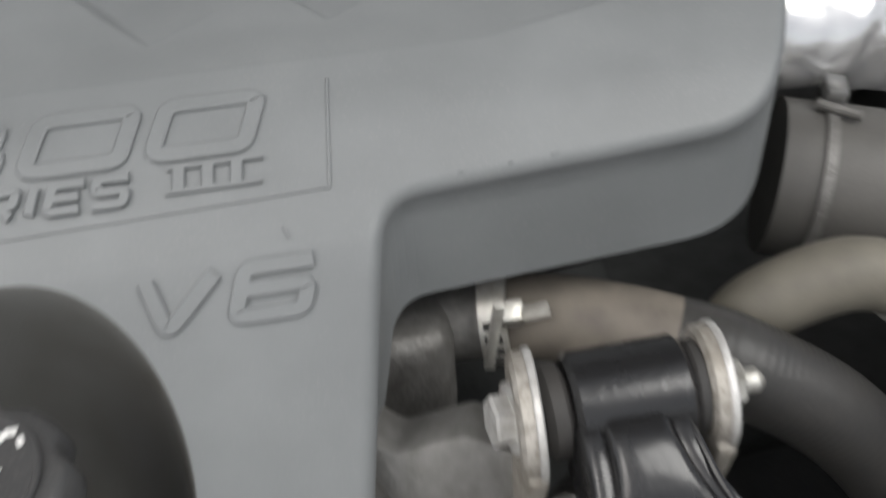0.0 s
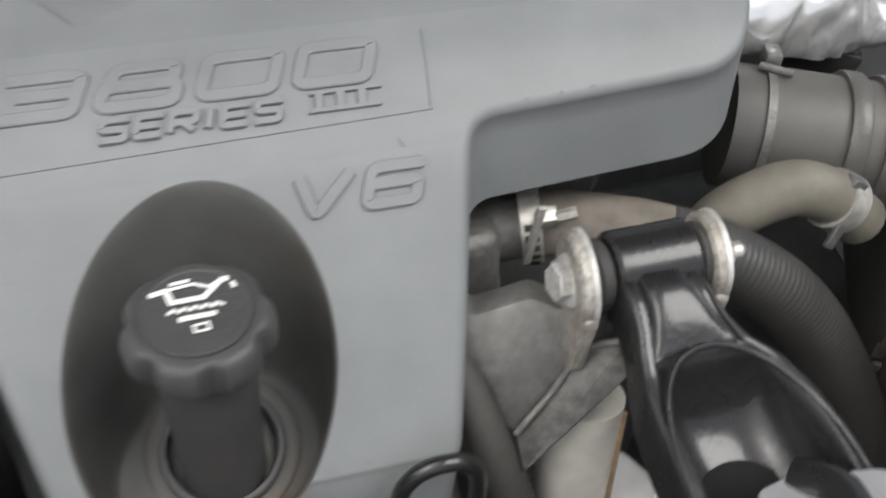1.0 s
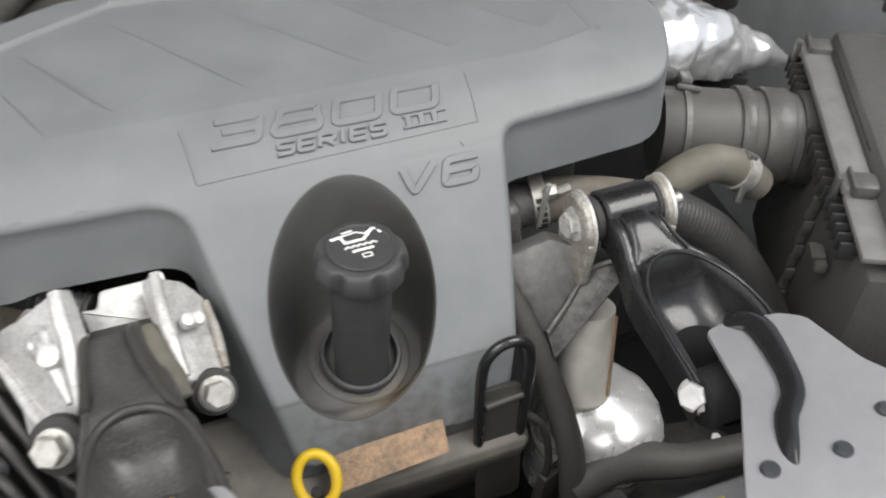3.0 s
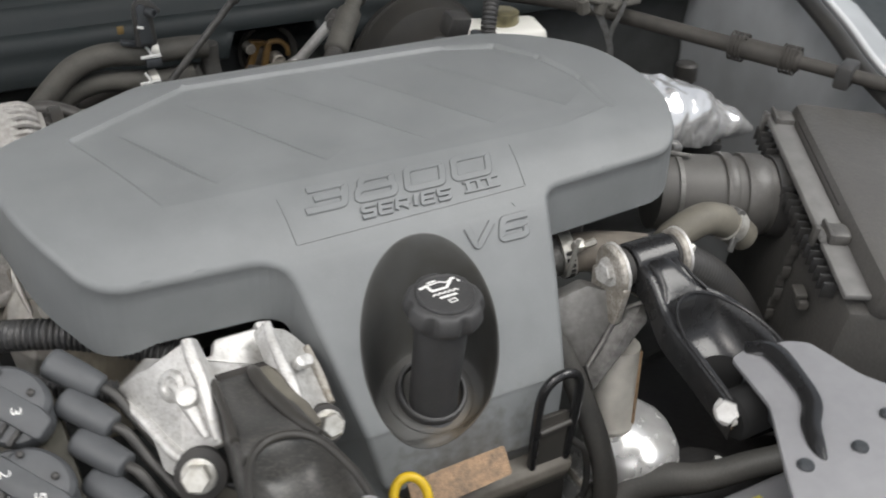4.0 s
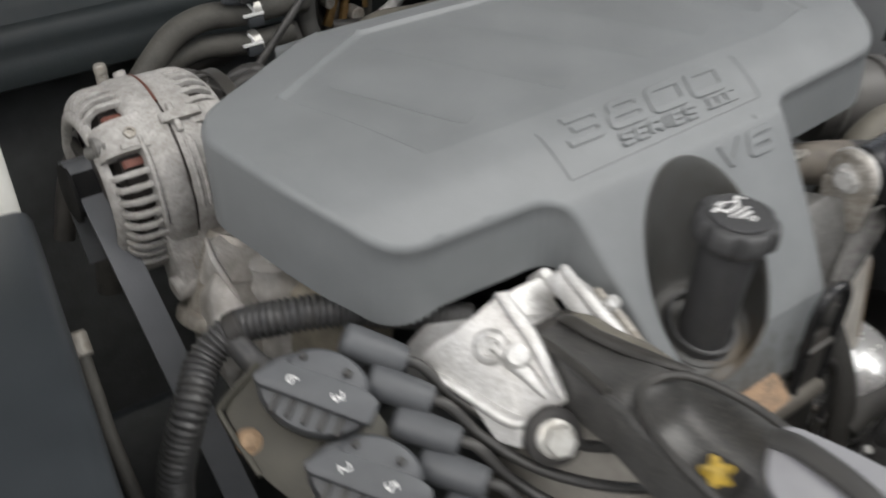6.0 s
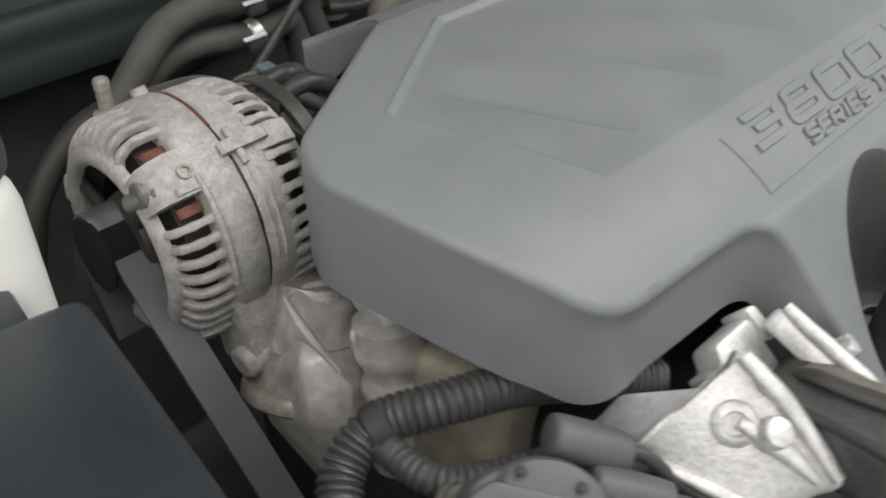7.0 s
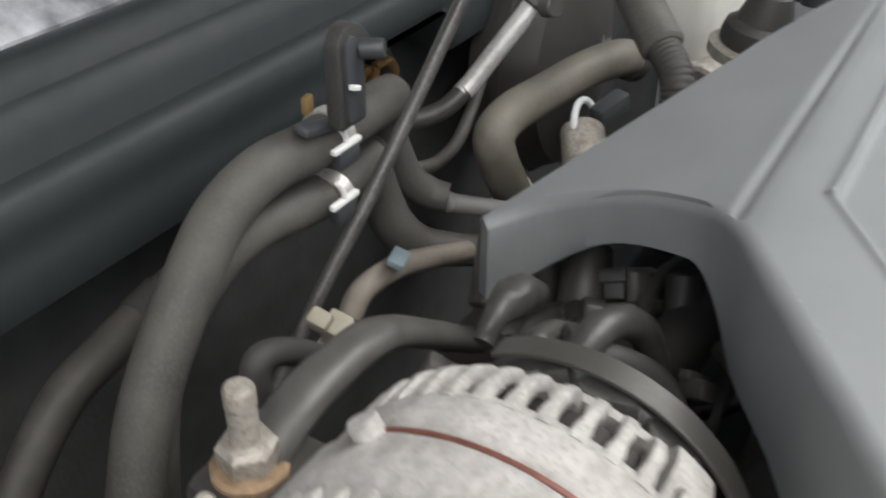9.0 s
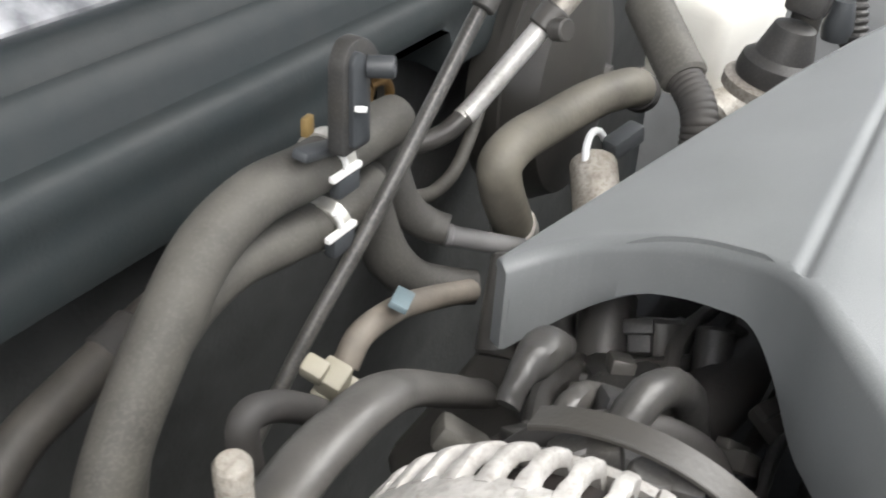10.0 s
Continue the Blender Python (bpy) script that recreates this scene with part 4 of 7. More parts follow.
bolt((0.0985, 0.150, 1.043), (-0.75, -0.45, 0.5), 0.0105, 0.012, 1.25, M_ALU, strut)
part("pin_sleeve", rod((0.100, 0.150, 1.036), (0.122, 0.157, 1.032), 0.013), M_RUST, strut, "rust-stained steel sleeve")

brace = thing("tie_bar_bracket", "grey painted steel bracket plate with a black stiffening channel", "bracket plate", (0.15, 0.06, 1.0))
mp = axes((0.13, 0.09, 1.066), (1, 0.0, 0.0), (0.0, 1.0, 0.0))
plate = rounded([(-0.002, 0.096), (0.018, 0.100), (0.062, 0.093), (0.078, 0.082), (0.085, 0.028), (0.105, -0.01), (0.125, -0.10), (-0.105, -0.10), (-0.066, -0.040), (-0.017, 0.032)], 0.006, 4)
part("plate", prism(plate, 0.005, mp, 0.0012), M_GREYPAINT, brace)
part("skirt", prism(rounded([(0.004, 0.088), (0.06, 0.086), (0.08, 0.02), (0.11, -0.1), (-0.09, -0.1), (-0.05, -0.03), (-0.008, 0.03)], 0.01, 3), 0.022, mp @ pose(0, 0, -0.0055), 0.002), M_DARKGREY, brace)
chan = [(0.020, 0.102, -0.003), (0.034, 0.085, 0.003), (0.026, 0.045, 0.0035), (0.014, 0.017, 0.0035), (-0.006, -0.002, 0.003), (-0.018, -0.020, 0.0015), (-0.026, -0.036, -0.002)]
part("channel", tube([mp @ Vector(p) for p in chan], [0.011, 0.011, 0.009, 0.0085, 0.008, 0.007, 0.004], 12, 8, flat=0.45), M_BLACKPAINT, brace, "gloss black pressed channel")
for x, y in ((-0.043, -0.034), (0.011, -0.038), (0.062, -0.020), (0.085, -0.07)):
    bolt(mp @ Vector((x, y, 0.001)), mp.to_3x3() @ Vector((0, 0, 1)), 0.0055, 0.003, 1.2, M_DARKGREY, brace, "rivet")

sticker = thing("caution_label", "pale caution sticker with blue headings on the support panel", "label", (0.03, 0.07, 1.0))
mst = axes((0.022, 0.046, 0.9995), (1, 0, 0), (0, 1, 0))
part("paper", prism(rounded([(-0.13, -0.05), (0.068, -0.05), (0.068, 0.046), (-0.13, 0.046)], 0.003), 0.0008, mst @ pose(0, 0, 0.0006), 0), M_STICKER, sticker, smooth=0)
part("border", strip([(-0.128, 0.0435), (0.066, 0.0435)], 0.004, mst, 0.0011), M_LABELYELLOW, sticker, "yellow border line", smooth=0)
part("heading", strip([(0.030, 0.036), (0.062, 0.036)], 0.008, mst, 0.001), M_BLUE, sticker, "blue heading bar", smooth=0)
part("heading", strip([(-0.10, 0.034), (0.020, 0.036)], 0.013, mst, 0.001), M_WHITE, sticker, "white heading bar", smooth=0)
for k in range(5):
    part("printed_line", strip([(-0.10, 0.020 - 0.008 * k), (0.055 - 0.012 * (k % 3), 0.020 - 0.008 * k)], 0.0032, mst, 0.001), M_WHITE, sticker, smooth=0)
part("heading", strip([(0.045, -0.028), (0.064, -0.028)], 0.009, mst, 0.001), M_BLUE, sticker, "blue heading bar", smooth=0)

lift = thing("lifting_eye", "black painted steel lifting eye with an oval loop", "lifting eye", (-0.006, 0.262, 0.90))
loop_path = [Vector((-0.024, 0.262, 0.93)), Vector((-0.024, 0.257, 1.01)), Vector((-0.017, 0.255, 1.035)), Vector((-0.002, 0.254, 1.043)),
             Vector((0.013, 0.255, 1.036)), Vector((0.019, 0.257, 1.01)), Vector((0.014, 0.262, 0.93))]
part("loop", tube(loop_path, 0.0048, 12, 8), M_BLACKPAINT, lift)
part("tail", prism(rounded([(-0.026, -0.06), (0.016, -0.06), (0.016, 0.075), (-0.026, 0.075)], 0.01), 0.005, axes((0, 0.260, 0.915), (1, 0, 0), (0, 0, 1)), 0.001), M_DUSTYBLACK, lift)
part("pinch", rod((-0.02, 0.258, 0.975), (0.014, 0.258, 0.978), 0.0035, 12), M_DUSTYBLACK, lift)

vac = thing("breather_hose", "black rubber breather hose running down beside the cover", "hose", (0.05, 0.33, 0.8))
part("hose", tube([(0.016, 0.330, 1.050), (0.026, 0.312, 1.030), (0.038, 0.297, 1.000), (0.050, 0.282, 0.960), (0.060, 0.268, 0.920), (0.066, 0.258, 0.880), (0.070, 0.255, 0.820)], 0.0125, 20), M_DARKHOSE, vac)
part("wire", tube([(0.02, 0.262, 0.95), (0.035, 0.258, 0.93), (0.045, 0.262, 0.88), (0.04, 0.27, 0.82)], 0.0035, 10), M_BLACKPL, vac)

wp = thing("power_steering_canister", "cream coated steel canister with rust marks below the mount", "canister", (0.105, 0.315, 0.87))
part("can", lathe([(0.020, 0.0), (0.0245, 0.004), (0.0255, 0.008), (0.0235, 0.012), (0.0235, 0.10)], frame_of((0.096, 0.300, 0.905), (0.06, 0.1, 1.0)), 32), mat("cream_coated_steel", (0.78, 0.75, 0.68), 0.32, 0.25, vary=0.25, scale=50), wp)
part("seam", rod((0.114, 0.284, 0.915), (0.120, 0.294, 1.0), 0.0022, 8), M_RUST, wp)
shield = thing("heat_shield", "bright polished steel heat shield, dented and folded", "heat shield", (0.145, 0.31, 0.80))
sh = lathe([(0.006, 0.062), (0.030, 0.060), (0.048, 0.053), (0.056, 0.044), (0.060, 0.030), (0.061, 0.010), (0.060, -0.03), (0.055, -0.06)], pose(0.118, 0.305, 0.845, 12, 8, 0), 56)
part("shell", lumpy(lumpy(sh, 0.006, 0.045, 7, 1), 0.0015, 0.016, 2), M_SHIELD, shield, smooth=60)
part("rim", lathe([(0.058, -0.004), (0.064, -0.003), (0.064, 0.001), (0.060, 0.003)], pose(0.118, 0.305, 0.845, 12, 8, 0), 48), M_ALUDIRTY, shield, "rolled edge of the shield")
part("bracket", box(0.05, 0.012, 0.06, pose(0.06, 0.275, 0.83, 10, 0, 20), 0.004), M_DUSTYBLACK, shield, "black bracket strap")

rad = thing("radiator_hose", "smooth black radiator hose curving down past the strut", "hose", (0.25, 0.3, 0.9))
part("hose", tube([(0.168, 0.377, 1.053), (0.182, 0.370, 1.054), (0.204, 0.358, 1.049), (0.248, 0.345, 1.020), (0.290, 0.336, 0.968), (0.325, 0.322, 0.90), (0.35, 0.30, 0.81)], 0.0238, 24, 10, ring=(0.0040, 0.00025)), M_GLOSSRUBBER, rad)
part("outlet", lumpy(tube([(0.098, 0.410, 1.056), (0.120, 0.402, 1.058), (0.140, 0.392, 1.058), (0.158, 0.383, 1.056), (0.175, 0.374, 1.054)], [0.0208, 0.0212, 0.0222, 0.0236, 0.0242], 24), 0.0006, 0.02), M_BROWNHOSE, rad, "dusty brown hose end")
part("neck", lumpy(tube([(0.040, 0.422, 1.046), (0.070, 0.417, 1.052), (0.096, 0.410, 1.056)], [0.0250, 0.0225, 0.0205], 20), 0.0012, 0.012), M_CASTGREY, rad, "grey cast hose neck")
clamp_band((0.098, 0.410, 1.058), (0.035, -0.009, 0.005), 0.0255, 0.013, rad)
for k in range(9):
    a = radians(150 + 15 * k)
    f_ = frame_of((0.098, 0.410, 1.058), (0.035, -0.009, 0.005))
    part("clamp_slot", box(0.0016, 0.0042, 0.0085, f_ @ pose(0.0265 * math.cos(a), 0.0265 * math.sin(a), 0, 0, 0, math.degrees(a)), 0.0004), M_RUBBER, rad)
part("clamp_screw", merge(box(0.012, 0.010, 0.012, pose(0.099, 0.388, 1.078, 30, 0, 0), 0.001), rod((0.104, 0.384, 1.080), (0.116, 0.382, 1.083), 0.004, 6), box(0.005, 0.003, 0.05, pose(0.090, 0.382, 1.07, 10, 4, 0), 0.0005)), M_ZINC, rad)
part("housing", lumpy(box(0.075, 0.07, 0.07, pose(0.035, 0.415, 1.04), 0.012, 3), 0.003, 0.02, 8, 2), M_CASTGREY, rad, "grey cast thermostat housing")

tan = thing("bypass_hose", "tan weathered coolant hose bent over with a spring clamp", "hose", (0.27, 0.39, 1.0))
part("hose", tube([(0.205, 0.40, 0.985), (0.211, 0.395, 1.02), (0.226, 0.391, 1.052), (0.262, 0.388, 1.069), (0.292, 0.387, 1.062), (0.314, 0.387, 1.046), (0.330, 0.388, 1.032)], 0.0185, 20), M_TANHOSE, tan)
clamp_band((0.306, 0.3868, 1.053), (0.8, 0, -0.5), 0.0195, 0.015, tan, label="grey steel spring clamp")
part("clamp_tab", box(0.012, 0.010, 0.006, pose(0.310, 0.380, 1.072, 0, 30, 0), 0.001), M_STEELPIPE, tan)
part("clamp_tail", box(0.008, 0.004, 0.020, pose(0.297, 0.3685, 1.040, -10, 30, 0), 0.001), M_STEELPIPE, tan)

duct = thing("air_intake_duct", "dusty dark plastic air intake duct with clamped joints", "air duct", (0.33, 0.46, 0.98))
d0, d1 = Vector((0.235, 0.515, 1.053)), Vector((0.455, 0.425, 1.034))
dd = (d1 - d0).normalized()
part("tube", tube([d0.lerp(d1, 0.20), d0.lerp(d1, 0.35), d0.lerp(d1, 0.7), d1], [0.046, 0.047, 0.047, 0.047], 28), M_DUCT, duct)
for k, w in ((0.56, 0.007), (0.70, 0.014)):
    c = d0.lerp(d1, k)
    part("collar", lathe([(0.046, -w), (0.0505, -w), (0.0515, 0.0015 - w), (0.0515, w - 0.0015), (0.0505, w), (0.046, w)], frame_of(c, dd), 40), M_AIRBOX, duct, "dusty raised collar")
clamp_band(d0.lerp(d1, 0.30), dd, 0.0478, 0.006, duct, label="dirty steel hose clamp").data.materials[0] = M_CASTGREY
part("clamp_bolt", rod(d0.lerp(d1, 0.30) + Vector((-0.004, 0.004, 0.051)), d0.lerp(d1, 0.30) + Vector((0.014, -0.012, 0.050)), 0.003, 10), M_CASTGREY, duct)
part("clamp_screw", box(0.02, 0.012, 0.012, frame_of(d0.lerp(d1, 0.30) + Vector((0.01, 0.012, 0.052)), dd), 0.002), M_STEELPIPE, duct)
part("sensor", merge(box(0.060, 0.040, 0.034, pose(0.402, 0.566, 1.058, 10, 14, -20), 0.004), box(0.030, 0.026, 0.016, pose(0.380, 0.566, 1.082, 10, 14, -20), 0.003)), M_BLACKPL, duct, "black air sensor plug")
for k in range(4):
    part("terminal", box(0.0055, 0.007, 0.013 + 0.003 * (k % 2), pose(0.389 + 0.0105 * k, 0.547 - 0.002 * k, 1.088 - 0.0042 * k, 12, 14, -20), 0.0008), M_ZINC, duct)
foil = thing("foil_heat_wrap", "crumpled silver foil heat wrap over the intake", "foil wrap", (0.38, 0.58, 1.02))


def crumpled(u0, u1, swell, n=60, k=36):
    """A loosely folded wrap that tapers to a point, from u0 to u1 along its length."""
    bm = bmesh.new()
    rows = []
    for i in range(n + 1):
        u = u0 + (u1 - u0) * i / n
        c = Vector((0.262 + 0.232 * u, 0.578 - 0.012 * u * u, 1.112 - 0.052 * u * u))
        r = swell * 0.050 * max(0.03, 1 - max(0.0, (u - 0.35) / 0.65) ** 1.6)
        row = []
        for j in range(k + 1):
            a = -0.5 + 3.4 * j / k
            p = c + Vector((0, -math.cos(a) * r, math.sin(a) * r * 0.8))
            f = 0.008 * noise.noise(p / 0.055) + 0.007 * abs(noise.noise(p / 0.028 + Vector((3, 1, 0)))) + 0.002 * abs(noise.noise(p / 0.010))
            row.append(bm.verts.new(p + Vector((f * 0.6, -math.cos(a) * f, math.sin(a) * f))))
        rows.append(row)
    for a, b in zip(rows, rows[1:]):
        for j in range(k):
            bm.faces.new((a[j], a[j + 1], b[j + 1], b[j]))
    bmesh.ops.recalc_face_normals(bm, faces=bm.faces[:])
    return bm


part("foil", crumpled(0.02, 1.0, 1.22), M_FOIL, foil, smooth=40)
part("dark_wrap", crumpled(-0.15, 0.38, 0.93, 40), M_AIRBOX, foil, "dark crumpled plastic end of the wrap", smooth=30)

M_GREYPLASTIC = mat("pale_dusty_flange", (0.20, 0.197, 0.191), 0.45, vary=0.25, scale=60)
air = thing("air_filter_box", "black dusty plastic air filter box with clips and ribbed walls", "air filter box", (0.48, 0.38, 0.8))
# along: towards the front; out: to the wing
al = Vector((-0.46, -0.875, -0.155)).normalized()
ma = axes((0.468, 0.512, 1.100), al, Vector((0.86, -0.46, -0.05)))
UP = ma.to_3x3() @ Vector((0, 0, 1))
flip = -1 if UP.z < 0 else 1
ma = ma if flip > 0 else axes((0.468, 0.512, 1.100), al, -Vector((0.86, -0.46, -0.05)))
YS = 1 if (ma.to_3x3() @ Vector((0, 1, 0))).x > 0 else -1


def air_box(sx, sy, sz, x, y, z, b=0.004, rx=0, ry=0, rz=0):
    return box(sx, sy, sz, ma @ pose(x, YS * y, z, YS * rx, ry, YS * rz), b)


part("lower_body", air_box(0.34, 0.20, 0.24, 0.165, 0.105, -0.135, 0.012), M_AIRBOX, air)
part("lid", air_box(0.35, 0.22, 0.05, 0.165, 0.135, -0.004, 0.014, rx=-4), M_AIRBOX, air, "dusty black lid")
part("flange", air_box(0.25, 0.030, 0.010, 0.12, 0.010, 0.006, 0.003), M_GREYPLASTIC, air, "pale dusty joint flange")
for k in range(24):
    part("flange_rib", air_box(0.0030, 0.016, 0.020, 0.005 + 0.0128 * k, -0.005, -0.016, 0.0008), M_BLACKPL, air)
part("slot", air_box(0.17, 0.007, 0.004, 0.110, 0.030, 0.0155, 0.001), M_RUBBER, air, "dark slot beside the flange")
part("strap", air_box(0.085, 0.030, 0.008, 0.285, 0.012, 0.000, 0.003), M_GREYPLASTIC, air, "pale dusty strap")
for k in range(13):
    part("lid_rib", air_box(0.003, 0.005, 0.006, 0.02 + 0.017 * k, 0.034, 0.012, 0.0008), M_AIRBOX, air)
for k in range(11):
    part("wall_rib", air_box(0.0035, 0.010, 0.016, 0.19 + 0.004 * (k % 2), -0.002, -0.035 - 0.017 * k, 0.0008), M_AIRBOX, air)
for k in range(9):
    part("lid_groove_bar", air_box(0.15, 0.005, 0.004, 0.12, 0.075 + 0.015 * k, 0.021 - 0.001 * k, 0.001), M_AIRBOX, air)
for x in (0.012, 0.238):
    part("clip", merge(lumpy(air_box(0.026, 0.026, 0.016, x, 0.014, 0.010, 0.006), 0.0006, 0.01), air_box(0.020, 0.016, 0.009, x + 0.002, 0.036, 0.014, 0.003), air_box(0.010, 0.006, 0.026, x - 0.004, -0.008, 0.004, 0.002), air_box(0.030, 0.004, 0.008, x, 0.002, 0.016, 0.0015)), M_AIRBOX, air, "dusty black spring clip")
part("clip", merge(air_box(0.03, 0.012, 0.012, 0.255, -0.006, -0.07, 0.003), air_box(0.02, 0.014, 0.006, 0.255, -0.010, -0.060, 0.002)), M_DUCT, air)
part("outlet_collar", lathe([(0.044, -0.01), (0.050, -0.01), (0.051, 0.0), (0.051, 0.03), (0.044, 0.03)], frame_of((0.420, 0.439, 1.037), dd), 36), M_BLACKPL, air)
part("snorkel", tube([(0.52, 0.24, 0.93), (0.45, 0.20, 0.925), (0.37, 0.14, 0.915), (0.30, 0.08, 0.91)], 0.045, 20, flat=0.7), M_DARKGREY, air, "dark plastic inlet snorkel")

cable = thing("shift_cable", "grey-brown shift cable with spring ends crossing the inner wing", "cable", (0.5, 0.6, 1.1))
c0, c1 = Vector((0.395, 0.84, 1.165)), Vector((0.560, 0.530, 1.150))
cd = (c1 - c0).normalized()
part("conduit", tube([(0.33, 0.95, 1.16), c0, c0.lerp(c1, 0.5), c0.lerp(c1, 0.7)], 0.011, 16), M_CABLE, cable)
part("adjuster", rod(c0.lerp(c1, 0.66), c0.lerp(c1, 0.93), 0.0145), M_CABLE, cable)
part("rod_end", rod(c0.lerp(c1, 0.9), c1 + cd * 0.09, 0.009), M_CABLE, cable)
for k in (0.66, 0.86):
    s0 = c0.lerp(c1, k)
    f = frame_of(s0, cd)
    coil = [f @ Vector((0.0185 * math.cos(a), 0.0185 * math.sin(a), 0.0050 * a / 6.283)) for a in (0.7 * i for i in range(40))]
    part("spring", tube(coil, 0.0016, 6, 2), M_CABLE, cable, "wire spring")
part("stop", box(0.020, 0.03, 0.045, frame_of(c1 + cd * 0.035, cd) @ pose(0, 0, 0, 0, 90, 0), 0.004), M_BLACKPL, cable, "black plastic stop")
seal = thing("wing_seal", "black rubber weather seal along the wing's edge with a painted pale reflection", "weather seal", (0.7, 0.6, 1.12))
# White tube paints the bright reflection beside the black lip.
part("strip", tube([(0.815, 0.99, 1.215), (0.755, 0.76, 1.186), (0.70, 0.62, 1.165), (0.640, 0.47, 1.136), (0.59, 0.2, 1.09)], 0.0048, 12), M_STICKER, seal)
part("rubber_lip", tube([(0.788, 0.99, 1.208), (0.730, 0.76, 1.178), (0.676, 0.62, 1.157), (0.616, 0.47, 1.128), (0.566, 0.2, 1.082)], 0.0125, 12), M_GLOSSRUBBER, seal, "black rubber lip")
tower = thing("strut_tower_sensor", "small black sensor on the inner wing", "sensor", (0.60, 0.83, 1.03))
part("body", lathe([(0.016, 0), (0.018, 0.004), (0.018, 0.028), (0.014, 0.032)], pose(0.60, 0.82, 1.02), 20), M_BLACKPL, tower)
lowh = thing("lower_hose", "dusty dark hose low behind the support panel", "hose", (0.2, 0.22, 0.85))
part("hose", tube([(0.070, 0.255, 0.84), (0.112, 0.250, 0.862), (0.169, 0.228, 0.862), (0.235, 0.215, 0.866), (0.300, 0.205, 0.862), (0.36, 0.20, 0.84)], [0.018, 0.020, 0.016, 0.015, 0.015, 0.015], 16), M_DARKHOSE, lowh)
part("connector", box(0.03, 0.02, 0.018, pose(0.085, 0.212, 0.852, 10, 5, 20), 0.003), M_BLACKPL, lowh)
part("clip", box(0.016, 0.004, 0.010, pose(0.085, 0.201, 0.857, 10, 5, 20), 0.001), M_STEELPIPE, lowh)

# ---------------------------------------------------------------- west side: bracket, strut, coils, belt, alternator
wb = thing("alternator_bracket", "bright cast aluminium bracket with tall ears and steel bolts", "bracket", (-0.29, 0.30, 1.0))


def face_plate(points, depth, bev=0.002, lump=0.0012, seed=0, plane=(0, 1, -1)):
    """A cast plate through points in space; plane names the three that set its face, which looks up or to the front."""
    p = [Vector(q) for q in points]
    a, b, c = (p[k] for k in plane)
    m = axes(a, b - a, c - a)
    if (m.to_3x3() @ Vector((0, 0, 1))).dot(Vector((0, -0.6, 0.8))) < 0:
        m = axes(a, c - a, b - a)
    flat = [m.inverted() @ q for q in p]
    return lumpy(prism(rounded([(q.x, q.y) for q in flat], 0.004, 4), depth, m, bev), lump, 0.02, seed)


part("web", face_plate([(-0.315, 0.331, 1.136), (-0.328, 0.331, 1.12), (-0.353, 0.347, 1.102), (-0.374, 0.355, 1.083), (-0.366, 0.337, 1.079), (-0.359, 0.325, 1.077), (-0.356, 0.304, 1.065),
                        (-0.353, 0.283, 1.05), (-0.344, 0.267, 1.049), (-0.338, 0.271, 1.06), (-0.327, 0.268, 1.071), (-0.311, 0.258, 1.082), (-0.310, 0.276, 1.098), (-0.310, 0.300, 1.117), (-0.312, 0.312, 1.125)], 0.016, 0.0028, lump=0.0006, seed=1, plane=(0, 3, 11)), M_ALU, wb, smooth=40)
part("wing", face_plate([(-0.330, 0.333, 1.119), (-0.345, 0.385, 1.090), (-0.366, 0.396, 1.057), (-0.376, 0.365, 1.062), (-0.366, 0.337, 1.079)], 0.012, 0.0025, lump=0.0006, seed=7, plane=(0, 2, 4)), M_ALU, wb, "side of the casting that runs under the cover", smooth=40)
WN = Vector((-0.692, -0.453, 0.562))


def web_ridge(points, r, name, label):
    """A rounded rib along the web's face."""
    return part(name, lumpy(tube([Vector(p) + 0.0006 * WN for p in points], r, 14, flat=0.8), 0.0005, 0.010, 5), M_ALU, wb, label)


web_ridge([(-0.3135, 0.327, 1.134), (-0.3135, 0.311, 1.1245), (-0.312, 0.298, 1.1155), (-0.312, 0.277, 1.098), (-0.3125, 0.262, 1.0845)], [0.0050, 0.0060, 0.0055, 0.005, 0.004], "rim_rib", "raised rib along the edge")
web_ridge([(-0.366, 0.340, 1.081), (-0.352, 0.309, 1.0715), (-0.342, 0.283, 1.0645), (-0.334, 0.272, 1.0660)], [0.003, 0.0055, 0.006, 0.004], "fold", "low raised fold")
web_ridge([(-0.330, 0.315, 1.104), (-0.322, 0.292, 1.094), (-0.318, 0.270, 1.082)], [0.005, 0.0075, 0.004], "centre_rib", "low rib below the boss")
part("boss", lumpy(lathe([(0.0150, -0.003), (0.0125, 0.002), (0.0095, 0.0035), (0.0075, 0.0035), (0.0062, 0.001)], frame_of((-0.332, 0.316, 1.103), WN), 24), 0.0004, 0.008), M_ALU, wb, "round cast boss with a hollow")
part("post", lumpy(lathe([(0.0098, -0.004), (0.0088, 0.008), (0.0080, 0.0105), (0.0055, 0.0112)], frame_of((-0.3235, 0.299, 1.1003), (-0.25, -0.55, 0.80)), 20), 0.0004, 0.008), M_ALU, wb, "short round casting post")
part("bridge", lumpy(face_plate([(-0.288, 0.356, 1.107), (-0.251, 0.356, 1.107), (-0.246, 0.330, 1.081), (-0.300, 0.330, 1.081), (-0.304, 0.348, 1.099), (-0.292, 0.347, 1.098)], 0.022, 0.003, lump=0.0006, seed=3, plane=(0, 1, 3)), 0.0005, 0.01), M_ALU, wb, smooth=40)
part("bridge_post", lumpy(face_plate([(-0.252, 0.359, 1.112), (-0.241, 0.358, 1.111), (-0.239, 0.340, 1.095), (-0.248, 0.340, 1.095)], 0.024, 0.0025, lump=0.0005, seed=8, plane=(0, 1, 3)), 0.0004, 0.008), M_ALU, wb, smooth=40)
